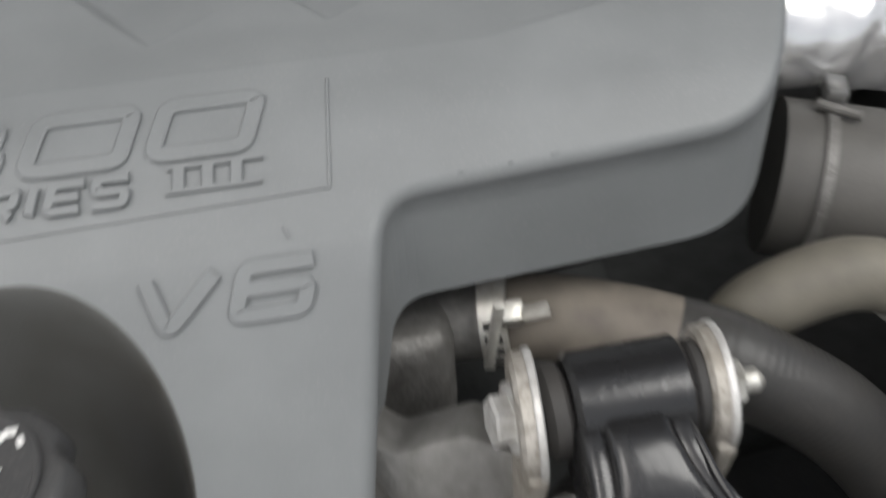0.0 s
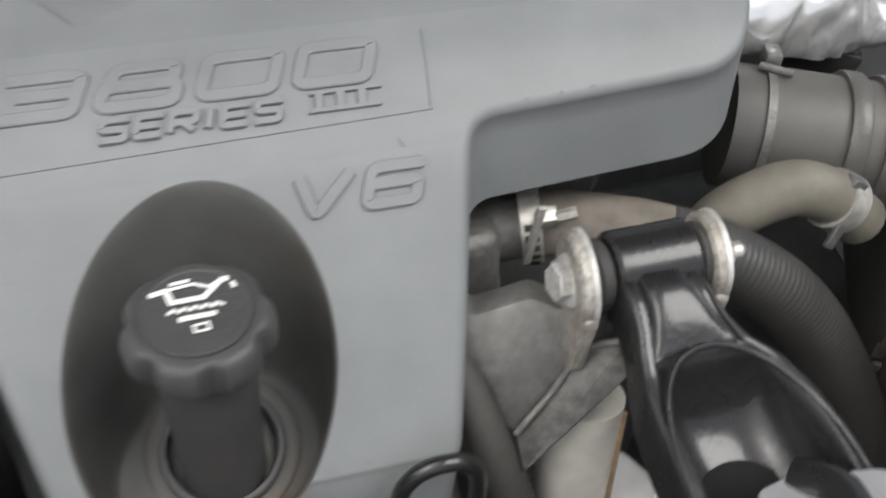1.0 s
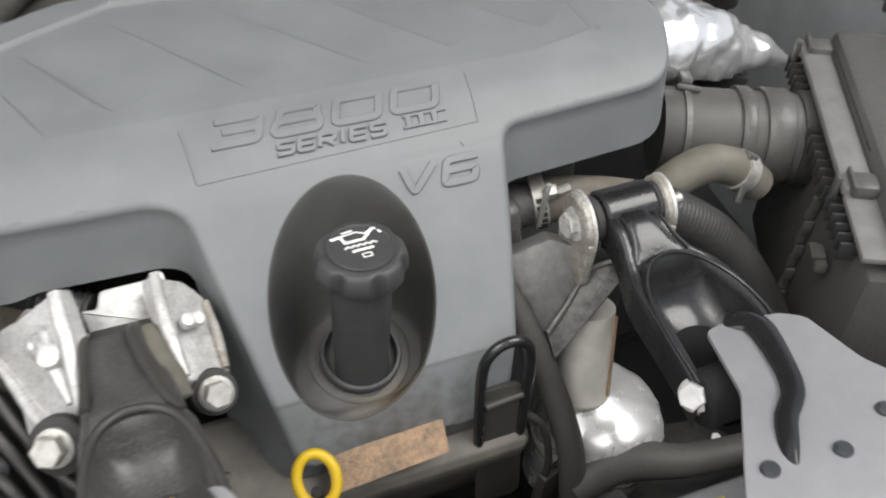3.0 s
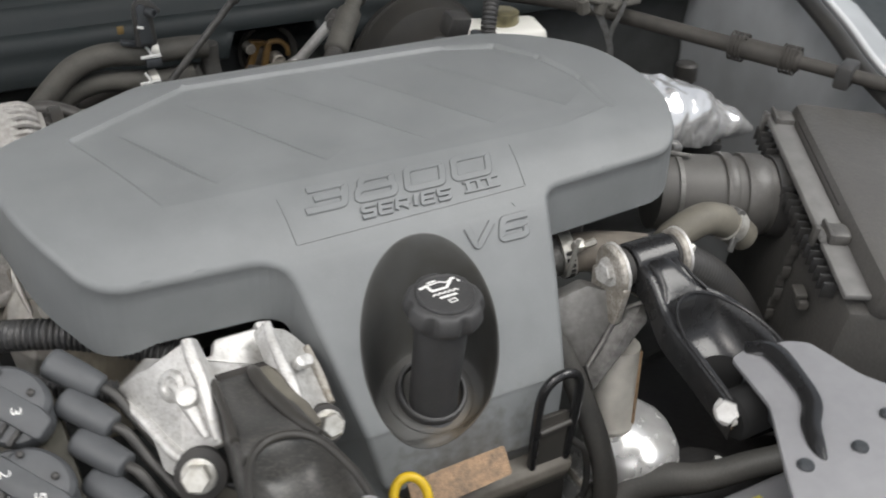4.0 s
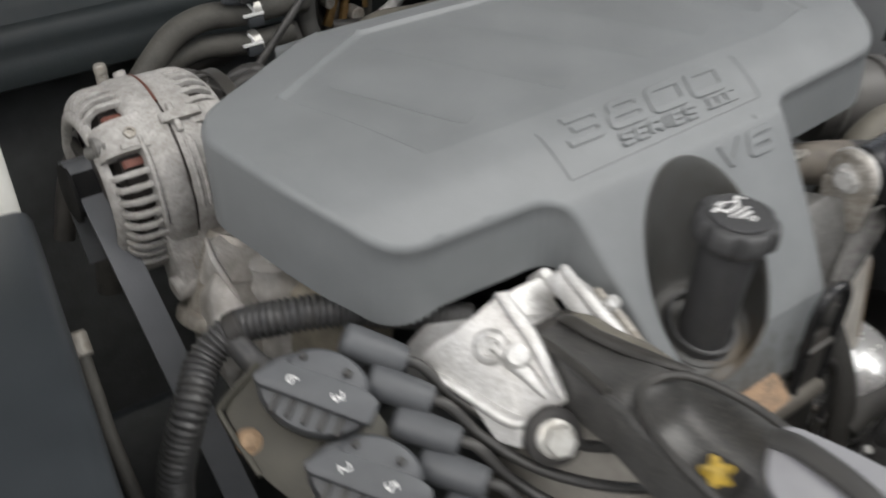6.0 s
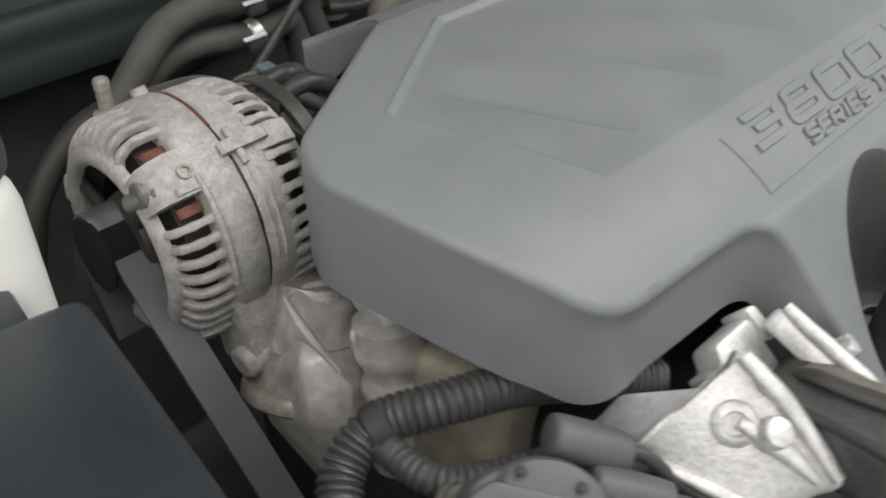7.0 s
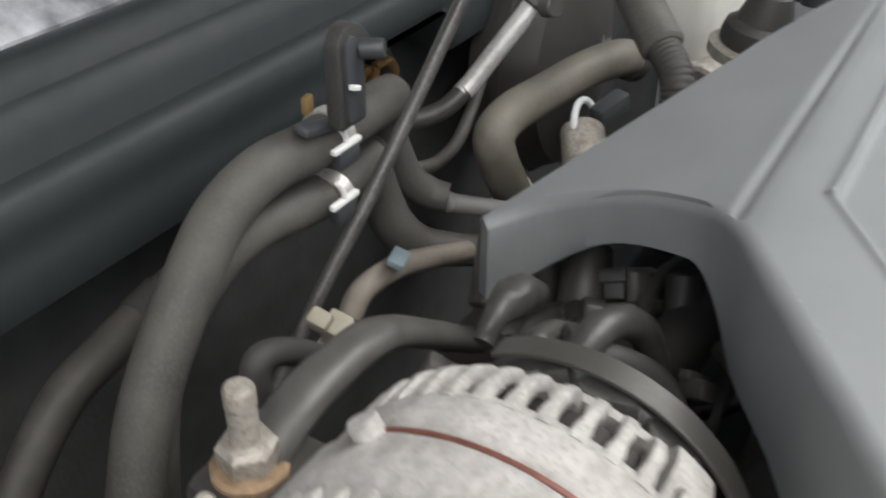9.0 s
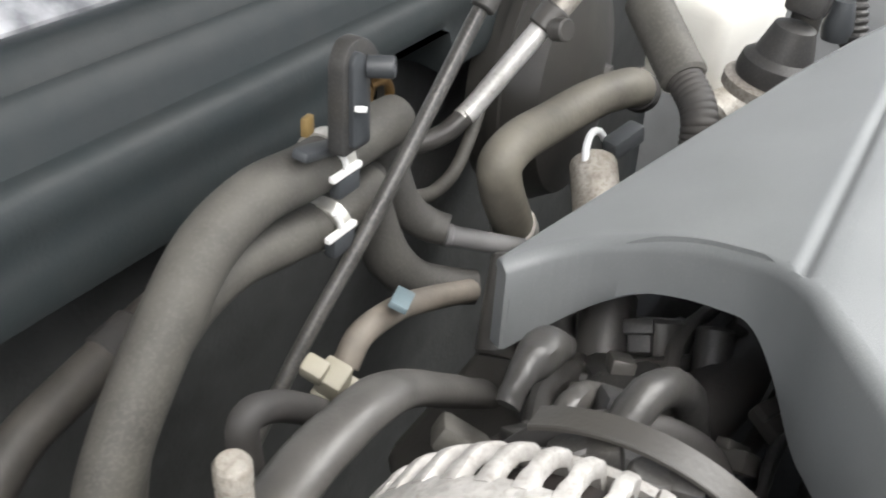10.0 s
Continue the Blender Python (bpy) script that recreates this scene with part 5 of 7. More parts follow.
part("east_ear", face_plate([(-0.251, 0.339, 1.123), (-0.244, 0.342, 1.119), (-0.242, 0.340, 1.116), (-0.229, 0.344, 1.108), (-0.223, 0.341, 1.101), (-0.215, 0.334, 1.091), (-0.214, 0.324, 1.086), (-0.212, 0.306, 1.076),
                             (-0.212, 0.276, 1.063), (-0.224, 0.272, 1.071), (-0.245, 0.261, 1.083), (-0.248, 0.276, 1.093), (-0.250, 0.306, 1.107), (-0.250, 0.323, 1.115)], 0.014, 0.0025, lump=0.0005, seed=4, plane=(0, 8, 10)), M_ALU, wb, smooth=40)
part("ear_rib", lumpy(tube([(-0.2475, 0.336, 1.1235), (-0.2485, 0.321, 1.1175), (-0.2475, 0.304, 1.110), (-0.246, 0.282, 1.099), (-0.2435, 0.264, 1.0855)], [0.004, 0.0048, 0.0052, 0.0052, 0.0042], 14), 0.0005, 0.010, 2), M_ALU, wb, "bright raised rib along the ear")
part("ear_rib", lumpy(tube([(-0.217, 0.330, 1.094), (-0.2150, 0.306, 1.0815), (-0.2145, 0.280, 1.0695)], [0.003, 0.004, 0.003], 12), 0.0004, 0.010, 6), M_ALUDIRTY, wb, "raised rib along the ear")
for p in ((-0.2335, 0.300, 1.1035), (-0.2265, 0.3045, 1.0995)):
    part("stud", lathe([(0.0058, -0.002), (0.0056, 0.004), (0.0048, 0.0055), (0.003, 0.006)], frame_of(p, (0.35, -0.55, 0.76)), 18), M_ALU, wb, "bright worn stud")
part("rubber_washer", lathe([(0.0185, -0.016), (0.0205, -0.010), (0.0200, -0.002), (0.0165, 0.0), (0.010, 0.001)], frame_of((-0.3325, 0.2455, 1.0705), (-0.35, -0.78, 0.52)), 28), M_RUBBER, wb, "black rubber washer")
bolt((-0.3337, 0.2437, 1.0718), (-0.35, -0.78, 0.52), 0.0108, 0.014, 1.25, M_ZINC, wb)
part("rubber_washer", lathe([(0.0150, -0.014), (0.0170, -0.008), (0.0160, -0.001), (0.010, 0.0)], frame_of((-0.2262, 0.2600, 1.0672), (0.10, -0.80, 0.55)), 28), M_RUBBER, wb, "black rubber washer")
bolt((-0.2260, 0.2580, 1.0680), (0.10, -0.80, 0.55), 0.0100, 0.013, 1.25, M_ZINC, wb)

ws = thing("west_mount_strut", "dusty black pressed steel strut with a dished end", "mount strut", (-0.26, 0.22, 1.03))
part("arm", pressed_arm([(-0.277, 0.322, 1.080, 0.0235, -0.001), (-0.277, 0.316, 1.096, 0.0245, -0.002), (-0.278, 0.304, 1.103, 0.0250, 0.002), (-0.279, 0.285, 1.106, 0.0260, 0.004), (-0.280, 0.255, 1.107, 0.028, 0.003),
                         (-0.280, 0.226, 1.110, 0.031, -0.001), (-0.280, 0.212, 1.110, 0.032, 0.002), (-0.280, 0.206, 1.110, 0.0335, 0.016), (-0.279, 0.199, 1.110, 0.0355, 0.028), (-0.278, 0.180, 1.108, 0.038, 0.035), (-0.277, 0.150, 1.104, 0.040, 0.037),
                         (-0.276, 0.110, 1.098, 0.041, 0.037), (-0.275, 0.070, 1.090, 0.041, 0.037)], 0.036, 0.006), M_STRUT, ws, "dusty grey arm with a dished end", smooth=50)
part("ridge", tube([(-0.268, 0.316, 1.098), (-0.270, 0.302, 1.1050), (-0.268, 0.280, 1.1055), (-0.262, 0.250, 1.107), (-0.258, 0.226, 1.111), (-0.250, 0.206, 1.112)], [0.004, 0.0055, 0.006, 0.006, 0.005, 0.003], 12, flat=0.8), M_DUSTYBLACK, ws, "dark pressed ridge along the arm")
part("ridge", tube([(-0.301, 0.316, 1.098), (-0.303, 0.298, 1.107), (-0.305, 0.262, 1.110), (-0.308, 0.226, 1.111)], 0.0036, 10), M_DUSTYBLACK, ws, "dark rolled edge of the arm")
part("dish_lip", tube([(-0.314, 0.090, 1.095), (-0.315, 0.150, 1.1055), (-0.312, 0.178, 1.110), (-0.304, 0.200, 1.1125), (-0.292, 0.211, 1.1135), (-0.280, 0.214, 1.114), (-0.266, 0.211, 1.1135), (-0.254, 0.200, 1.1125), (-0.245, 0.178, 1.110), (-0.239, 0.150, 1.1055), (-0.236, 0.090, 1.095)], 0.0032, 12), M_DUSTYBLACK, ws, "dark rolled lip round the dish")
part("drain_hole", lathe([(0.014, 0.0), (0.0195, 0.001), (0.0195, 0.003), (0.012, 0.0035), (0.008, 0.002)], pose(-0.272, 0.158, 1.0685, 6, 0, 0) @ Matrix.Diagonal((1.15, 0.9, 1, 1)), 24), M_RUBBER, ws, "dark hole in the dish floor")
part("tongue", lumpy(tube([(-0.2600, 0.312, 1.0985), (-0.2600, 0.296, 1.1040), (-0.2575, 0.270, 1.1045), (-0.2510, 0.246, 1.1040), (-0.2460, 0.226, 1.102)], [0.006, 0.0075, 0.008, 0.008, 0.005], 14, flat=0.35), 0.0004, 0.01), M_TANHOSE, ws, "dust-covered inner tongue")
part("bushing", rod((-0.300, 0.312, 1.085), (-0.250, 0.312, 1.085), 0.016), M_RUBBER, ws)

wplate = thing("west_tie_bar_bracket", "grey painted steel bracket plate over the strut's front end", "bracket plate", (-0.17, 0.07, 1.0))
mq = axes((-0.210, 0.085, 1.106), (0.98, -0.1, 0.0), (0.1, 1, 0.08))
part("plate", prism(rounded([(-0.080, 0.026), (-0.055, 0.046), (-0.034, 0.052), (-0.018, 0.020), (-0.006, -0.012), (0.004, -0.07), (-0.10, -0.07)], 0.012, 4), 0.006, mq, 0.0015), M_GREYPAINT, wplate)
part("channel", tube([mq @ Vector(p) for p in ((-0.052, 0.048, 0), (-0.045, 0.03, 0.003), (-0.040, -0.01, 0.003), (-0.045, -0.05, 0))], 0.009, 12, flat=0.5), M_DUSTYBLACK, wplate)

dip = thing("oil_dipstick", "bright yellow oil dipstick with a looped handle", "dipstick", (-0.172, 0.228, 0.94))
mr = axes((-0.171, 0.220, 0.995), (0.95, -0.2, 0.1), (0.1, 0.55, 0.8))
ringp = [mr @ Vector((0.0145 * math.cos(a), 0.019 * math.sin(a), 0)) for a in (2 * math.pi * k / 20 for k in range(21))]
part("handle", tube(ringp, 0.0042, 12, 3), M_YELLOW, dip)
part("stem", tube([mr @ Vector((-0.004, -0.020, 0)), mr @ Vector((-0.014, -0.030, 0)), mr @ Vector((-0.026, -0.033, -0.004)), mr @ Vector((-0.045, -0.034, -0.01))], [0.0045, 0.006, 0.007, 0.006], 10), M_YELLOW, dip)
part("lug", lumpy(lumpy(lathe([(0.004, 0), (0.0102, 0.0015), (0.0092, 0.0060), (0.0035, 0.0085)], frame_of((-0.274, 0.160, 1.0700), (-0.1, -0.5, 0.85)), 40, 5, 0.22), 0.0016, 0.006, 2), 0.0006, 0.003, 5), mat("grimy_yellow_plastic", (0.58, 0.39, 0.05), 0.5, vary=0.4, scale=160, dirt=(0.16, 0.12, 0.04)), dip, "grimy yellow star-shaped lug")
part("tube", rod((-0.172, 0.232, 0.94), (-0.171, 0.224, 0.978), 0.005, 12), M_BLACKPL, dip)

# ignition coils: along r, across c, facing n
cr = Vector((0.62, -0.72, -0.31)).normalized()
mc = axes((-0.454, 0.3475, 1.109), cr, (0.745, 0.418, 0.519))
coil_step = Vector((0.054, -0.041, 0))  # from one coil to the next in the plane of the coils
mods = thing("coil_bracket", "greenish galvanised coil mounting plate with a rusty bolt", "mounting plate", mc @ Vector((0, 0, -0.04)))
part("plate", prism(rounded([(-0.056, -0.030), (-0.048, 0.004), (0.01, 0.03), (0.15, -0.07), (0.11, -0.14), (0.03, -0.075), (-0.013, -0.062)], 0.008), 0.004, mc @ pose(0, 0, -0.030), 0.001), M_GALV, mods)
part("plate_lip", tube([mc @ Vector(p) for p in ((-0.046, 0.006, -0.028), (-0.056, -0.028, -0.026), (-0.050, -0.038, -0.027), (-0.014, -0.062, -0.028))], 0.0022, 8), M_GALV, mods)
part("under_bracket", box(0.16, 0.06, 0.05, mc @ pose(0.045, -0.045, -0.062, 0, 0, -37), 0.006), M_DUSTYBLACK, mods)
bolt(mc @ Vector((-0.030, -0.044, -0.030)), mc.to_3x3() @ Vector((0, 0, 1)), 0.0065, 0.005, 1.4, M_RUST, mods)


def coil(k):
    """One ignition coil: a domed base, a bar with cylinder numbers and a scalloped apron with fins."""
    o = mc @ Matrix.Translation(coil_step * k)
    e = thing("ignition_coil", "dark grey plastic ignition coil with white cylinder numbers", "ignition coil", o @ Vector((0, 0, -0.03)), "ignition coils")
    base = part("base", lathe([(0.036, -0.030), (0.038, -0.024), (0.038, -0.014), (0.035, -0.009), (0.02, -0.007)], o @ pose(0.0, -0.002, 0) @ Matrix.Diagonal((1.06, 0.70, 1, 1)), 40), M_BOOT, e)
    part("bar", prism(rounded([(-0.043, -0.006), (-0.030, 0.010), (0.030, 0.012), (0.043, 0.008), (0.043, -0.010), (-0.038, -0.011)], 0.005, 4), 0.017, o, 0.0025), M_BOOT, e, "raised bar")
    part("dome", lathe([(0.026, -0.010), (0.026, -0.004), (0.023, 0.000), (0.016, 0.0015)], o @ pose(0.004, 0.010, -0.003) @ Matrix.Diagonal((1.15, 0.75, 1, 1)), 28), M_BOOT, e, "low dome")
    for j in range(5):
        part("fin", box(0.0045, 0.014, 0.008, o @ pose(-0.022 + 0.0115 * j, -0.017, -0.008), 0.0015), M_BLACKPL, base)
    for j in (-1, 1):
        part("stud", lathe([(0.003, 0), (0.003, 0.002), (0.0015, 0.003)], o @ pose(0.016 * j, 0.017, -0.001), 10), M_BLACKPL, e)
    for j, num in enumerate(("6", "3") if k == 0 else ("2", "5") if k == 1 else ("4", "1")):
        lettering(num, -0.003, -0.004, 0.0055, 0.0080, 0.0005, parent=e, material=M_WHITE, skin=False, m=o @ pose(-0.016 + 0.032 * j, 0.000, 0.0002, 0, 0, -55), name="number")
    return e


def boot(p, q, tail):
    """A spark plug lead: a blunt rubber boot and its cable."""
    e = thing("spark_plug_lead", "dark grey rubber plug boot and its black lead", "plug lead", p, "spark plug leads")
    p, q = Vector(p), Vector(q)
    d = (q - p).normalized()
    part("boot", tube([p, p.lerp(q, 0.03), p.lerp(q, 0.12), p.lerp(q, 0.5), p.lerp(q, 0.90), p.lerp(q, 0.98), q], [0.008, 0.0115, 0.0132, 0.0130, 0.0115, 0.010, 0.0065], 20, 5, flat=0.9), M_BOOT, e)
    part("lead", tube([q - d * 0.004, q + d * 0.012, *tail], 0.0042, 12), M_GLOSSRUBBER, e)
    return e


for k in range(3):
    coil(k)
for k in range(6):
    p = Vector((-0.415, 0.379, 1.112)) + k * Vector((0.0035, -0.0255, -0.0215))
    q = Vector((-0.381, 0.350, 1.093)) + k * Vector((0.0015, -0.0295, -0.0170))
    t = [q + Vector((0.022, -0.030, -0.026)), q + Vector((0.045, -0.070, -0.040)), q + Vector((0.085, -0.105, -0.052)), q + Vector((0.15, -0.125, -0.075))]
    boot(p, q, t)

loom = thing("wiring_loom", "black corrugated wiring loom conduit", "wiring loom", (-0.45, 0.41, 1.05))
part("conduit", tube([(-0.300, 0.385, 1.070), (-0.340, 0.405, 1.084), (-0.384, 0.428, 1.094), (-0.427, 0.448, 1.095), (-0.456, 0.470, 1.084), (-0.485, 0.468, 1.070), (-0.509, 0.446, 1.052), (-0.525, 0.440, 1.024), (-0.537, 0.436, 0.99), (-0.545, 0.425, 0.93), (-0.55, 0.41, 0.86)], 0.0140, 18, 10, ring=(0.0052, 0.0024)), M_CONDUIT, loom)
part("branch", tube([(-0.462, 0.470, 1.080), (-0.455, 0.42, 1.075), (-0.41, 0.39, 1.075), (-0.37, 0.37, 1.07)], 0.010, 14, 10, ring=(0.0052, 0.002)), M_CONDUIT, loom)
part("tape", rod((-0.450, 0.466, 1.087), (-0.462, 0.471, 1.081), 0.0152, 18), M_RUBBER, loom)
pipe = thing("service_pipe", "thin grey metal pipe with a bent end", "pipe", (-0.58, 0.4, 0.9))
part("pipe", tube([(-0.551, 0.571, 1.042), (-0.553, 0.550, 1.018), (-0.556, 0.520, 0.985), (-0.556, 0.47, 0.935), (-0.55, 0.42, 0.89)], 0.006, 12), M_DUSTHOSE, pipe)
part("end", rod((-0.5508, 0.569, 1.040), (-0.550, 0.582, 1.056), 0.0085, 14), M_ALUDIRTY, pipe)

drive = thing("drive_belt", "grey ribbed rubber drive belt running to the alternator pulley", "drive belt", (-0.48, 0.45, 0.8))


def strap(points, width, thick):
    bm = bmesh.new()
    rows = []
    path = spline(points, 10)
    for i, p in enumerate(path):
        d = (path[min(i + 1, len(path) - 1)] - path[max(i - 1, 0)]).normalized()
        n = Vector((1, 0, 0)).cross(d).normalized()
        x = Vector((width / 2, 0, 0))
        rows.append([bm.verts.new(q) for q in (p - x + n * thick / 2, p + x + n * thick / 2, p + x - n * thick / 2, p - x - n * thick / 2)])
    for a, b in zip(rows, rows[1:]):
        for k in range(4):
            bm.faces.new((a[k], a[(k + 1) % 4], b[(k + 1) % 4], b[k]))
    bmesh.ops.recalc_face_normals(bm, faces=bm.faces[:])
    return bm


AC = Vector((-0.42, 0.700, 1.115))
belt_path = [(-0.489, 0.700, 1.040), (-0.489, 0.722, 1.090), (-0.489, 0.7265, 1.112), (-0.489, 0.721, 1.131), (-0.489, 0.707, 1.1415), (-0.488, 0.691, 1.134), (-0.484, 0.645, 1.075), (-0.477, 0.541, 0.955), (-0.469, 0.432, 0.83)]
part("belt", strap(belt_path, 0.0255, 0.0036), M_BELT, drive)
for k in range(6):
    dx = -0.0088 + 0.0035 * k
    part("rib", strap([(x + dx, y + 0.0022, z - 0.0022) for x, y, z in belt_path], 0.0022, 0.003), M_RUBBER, drive)

alt = thing("alternator", "weathered cast aluminium alternator with slotted end frames", "alternator", AC - Vector((0, 0, 0.08)))
mx = axes(AC, (0, 1, 0), (0, 0, 1))  # z runs along the shaft to the east


def ring_wall(profile, a0, a1, m, n=24, wave=0.0):
    """A closed profile of (radius, height) pairs turned from angle a0 to a1 (degrees)."""
    bm = bmesh.new()
    rows = []
    for k in range(n + 1):
        a = radians(a0 + (a1 - a0) * k / n)
        c, s = math.cos(a), math.sin(a)
        rows.append([bm.verts.new(m @ Vector((r * c, r * s, z))) for r, z in profile])
    for a, b in zip(rows, rows[1:]):
        for k in range(len(profile)):
            j = (k + 1) % len(profile)
            bm.faces.new((a[k], a[j], b[j], b[k]))
    bm.faces.new(rows[0][::-1])
    bm.faces.new(rows[-1])
    bmesh.ops.recalc_face_normals(bm, faces=bm.faces[:])
    return bm


def hoop(r0, r1, z0, z1, e=0.0015):
    """A rectangular profile with its outer corners taken off."""
    return [(r0, z0), (r1 - e, z0), (r1, z0 + e), (r1, z1 - e), (r1 - e, z1), (r0, z1)]


R0 = 0.0865
# the broad front and rear bands meet at the seam; the front face lies to the west
part("front_band", lumpy(ring_wall([(0.070, -0.030), (R0 - 0.006, -0.030), (R0 - 0.0015, -0.026), (R0, -0.021), (R0, -0.0025), (R0 - 0.0012, -0.0012), (0.070, -0.0012)], 0, 360, mx, 96), 0.0006, 0.012), M_ALTERN, alt, smooth=50)
part("rear_band", lumpy(ring_wall([(0.070, 0.0012), (R0 - 0.003, 0.0012), (R0 - 0.002, 0.0024), (R0 - 0.002, 0.020), (R0 - 0.004, 0.026), (R0 - 0.008, 0.030), (0.070, 0.030)], 0, 360, mx, 96), 0.0006, 0.012, 3), M_ALTERN, alt, smooth=50)
part("stator", ring_wall(hoop(0.060, R0 - 0.0026, -0.002, 0.002, 0.0004), 0, 360, mx, 72), M_WINDING, alt, "dark laminated stator edge")
part("seam", ring_wall(hoop(0.06, R0 + 0.0001, -0.0016, 0.0007, 0.0004), 57, 114, mx, 40), M_RED, alt, "rust-red joint seam")
part("winding", ring_wall(hoop(0.046, 0.072, -0.048, 0.045), 0, 360, mx, 48), M_WINDING, alt, "dirty windings seen through the slots")
for a in (112, 145.5):
    part("copper", ring_wall(hoop(0.06, 0.0765, -0.047, -0.029), a - 2.5, a + 2.5, mx, 6), M_RED, alt, "bare copper-red winding")
part("front_rim", ring_wall([(0.056, -0.058), (0.0575, -0.0635), (0.063, -0.0650), (0.0685, -0.0625), (0.070, -0.057)], 0, 360, mx, 80), M_ALTERN, alt, smooth=60)
part("rear_rim", ring_wall([(0.060, 0.050), (0.062, 0.0565), (0.069, 0.0570), (0.071, 0.051)], 0, 360, mx, 72), M_ALTERN, alt, smooth=60)


def alt_rib(a, z0, z1, rend, wide, deep=0.0055):
    """A flat-faced bar between two slots of the end frame, bent over towards the shaft, at angle a (degrees)."""
    m = mx @ pose(0, 0, 0, 0, 0, a)
    s = 1 if z1 > z0 else -1
    path = spline([(r, z, 0) for r, z in ((R0 - 0.0022, z0), (R0 - 0.0022, z0 + 0.4 * (z1 - z0)), (R0 - 0.0032, z1 - s * 0.0125), (R0 - 0.0080, z1 - s * 0.0045), (rend + 0.008, z1 - s * 0.0008), (rend, z1))], 4)
    bm = bmesh.new()
    rows = []
    for i, q in enumerate(path):
        d = (path[min(i + 1, len(path) - 1)] - path[max(i - 1, 0)]).normalized()
        out = Vector((s * d.y, -s * d.x, 0))
        w = wide * (1.12 if i < 3 else 0.92 + 0.08 * math.cos(i))
        rows.append([bm.verts.new(m @ Vector((p.x, u, p.y))) for p, u in ((q - out * deep, -0.9 * w), (q - out * 0.0016, -w), (q - out * 0.0004, -0.82 * w), (q, -0.5 * w), (q, 0.5 * w), (q - out * 0.0004, 0.82 * w), (q - out * 0.0016, w), (q - out * deep, 0.9 * w))])
    for p, q in zip(rows, rows[1:]):
        for k in range(8):
            bm.faces.new((p[k], p[(k + 1) % 8], q[(k + 1) % 8], q[k]))
    bm.faces.new(rows[0][::-1])
    bm.faces.new(rows[-1])
    bmesh.ops.recalc_face_normals(bm, faces=bm.faces[:])
    return bm


front_slots = [20 + 8.4 * k for k in range(11)] + [152.5 + 8.5 * k for k in range(10)]
rear_slots = [25 + 8.5 * k for k in range(12)] + [138 + 8.5 * k for k in range(8)]
for a in front_slots:
    part("frame_finger", alt_rib(a, -0.024, -0.060, 0.064, 0.0030), M_ALTERN, alt)
for a in rear_slots:
    part("rear_finger", alt_rib(a, 0.022, 0.053, 0.066, 0.0031), M_ALTERN, alt)
block_prof = [(0.062, -0.063), (R0 - 0.014, -0.0635), (R0 - 0.006, -0.059), (R0 - 0.001, -0.050), (R0 + 0.0005, -0.040), (R0 + 0.0005, -0.020), (0.070, -0.020)]
for a0, a1 in ((4, 14), (119, 140), (218, 240), (300, 322)):
    part("frame_pad", lumpy(ring_wall(block_prof, a0, a1, mx, 12), 0.0007, 0.012), M_ALTERN, alt, smooth=40)
rear_prof = [(0.070, 0.018), (R0 - 0.0015, 0.018), (R0 - 0.002, 0.040), (R0 - 0.007, 0.052), (0.066, 0.055)]
for a0, a1 in ((122.5, 134.5), (205, 225)):
    part("rear_pad", lumpy(ring_wall(rear_prof, a0, a1, mx, 10), 0.0007, 0.012), M_ALTERN, alt, smooth=40)


def at_alt(r, a, z):
    return mx @ Vector((r * math.cos(radians(a)), r * math.sin(radians(a)), z))


# through-bolt lug that crosses the seam, with its clamp ears, and the small boss on the front pad
part("lug", lumpy(ring_wall(hoop(0.075, R0 + 0.004, -0.006, 0.030, 0.002), 125, 130.5, mx, 6), 0.0004, 0.01), M_ALTERN, alt)
part("lug", ring_wall(hoop(0.075, R0 + 0.003, 0.004, 0.009, 0.001), 119, 137, mx, 10), M_ALTERN, alt)
part("bolt_boss", lathe([(0.0055, 0.0), (0.0052, 0.0025), (0.003, 0.003), (0.0028, 0.001)], frame_of(at_alt(R0, 130, -0.034), at_alt(1, 130, 0) - AC), 16), M_ALUDIRTY, alt)
part("boss_ridge", ring_wall(hoop(0.075, R0 + 0.0025, -0.030, -0.0265, 0.001), 133, 186, mx, 30), M_ALTERN, alt)
part("boss_ridge", ring_wall(hoop(0.075, R0 + 0.0020, -0.046, -0.030, 0.001), 135.5, 138.5, mx, 6), M_ALTERN, alt)
part("corner_lug", lumpy(rod(at_alt(R0 - 0.002, 58, -0.003), at_alt(R0 + 0.006, 58, -0.003), 0.006, 14), 0.0006, 0.006), M_ALTERN, alt)
for a0, a1, z in ((137, 184, 0.006), (140, 184, 0.0125)):
    part("groove_ridge", ring_wall(hoop(0.075, R0 - 0.0004, z, z + 0.0028, 0.0008), a0, a1, mx, 30), M_ALTERN, alt)
part("pivot_lug", merge(lumpy(rod(at_alt(0.072, 129, -0.064), at_alt(0.072, 129, -0.040), 0.0095, 16), 0.0006, 0.008), rod(at_alt(0.080, 133, -0.052), at_alt(0.060, 126, -0.066), 0.006, 12)), M_CASTGREY, alt, "grimy cast bolt lug on the front rim")
part("front_hub", lathe([(0.022, -0.060), (0.030, -0.058), (0.033, -0.050), (0.032, -0.034), (0.028, -0.030)], mx, 40), M_DUSTYBLACK, alt)
for a in (20, 130, 228, 311):
    part("spoke", box(0.034, 0.012, 0.008, mx @ pose(0.046 * math.cos(radians(a)), 0.046 * math.sin(radians(a)), -0.056, 0, 0, a), 0.003), M_DUSTYBLACK, alt)
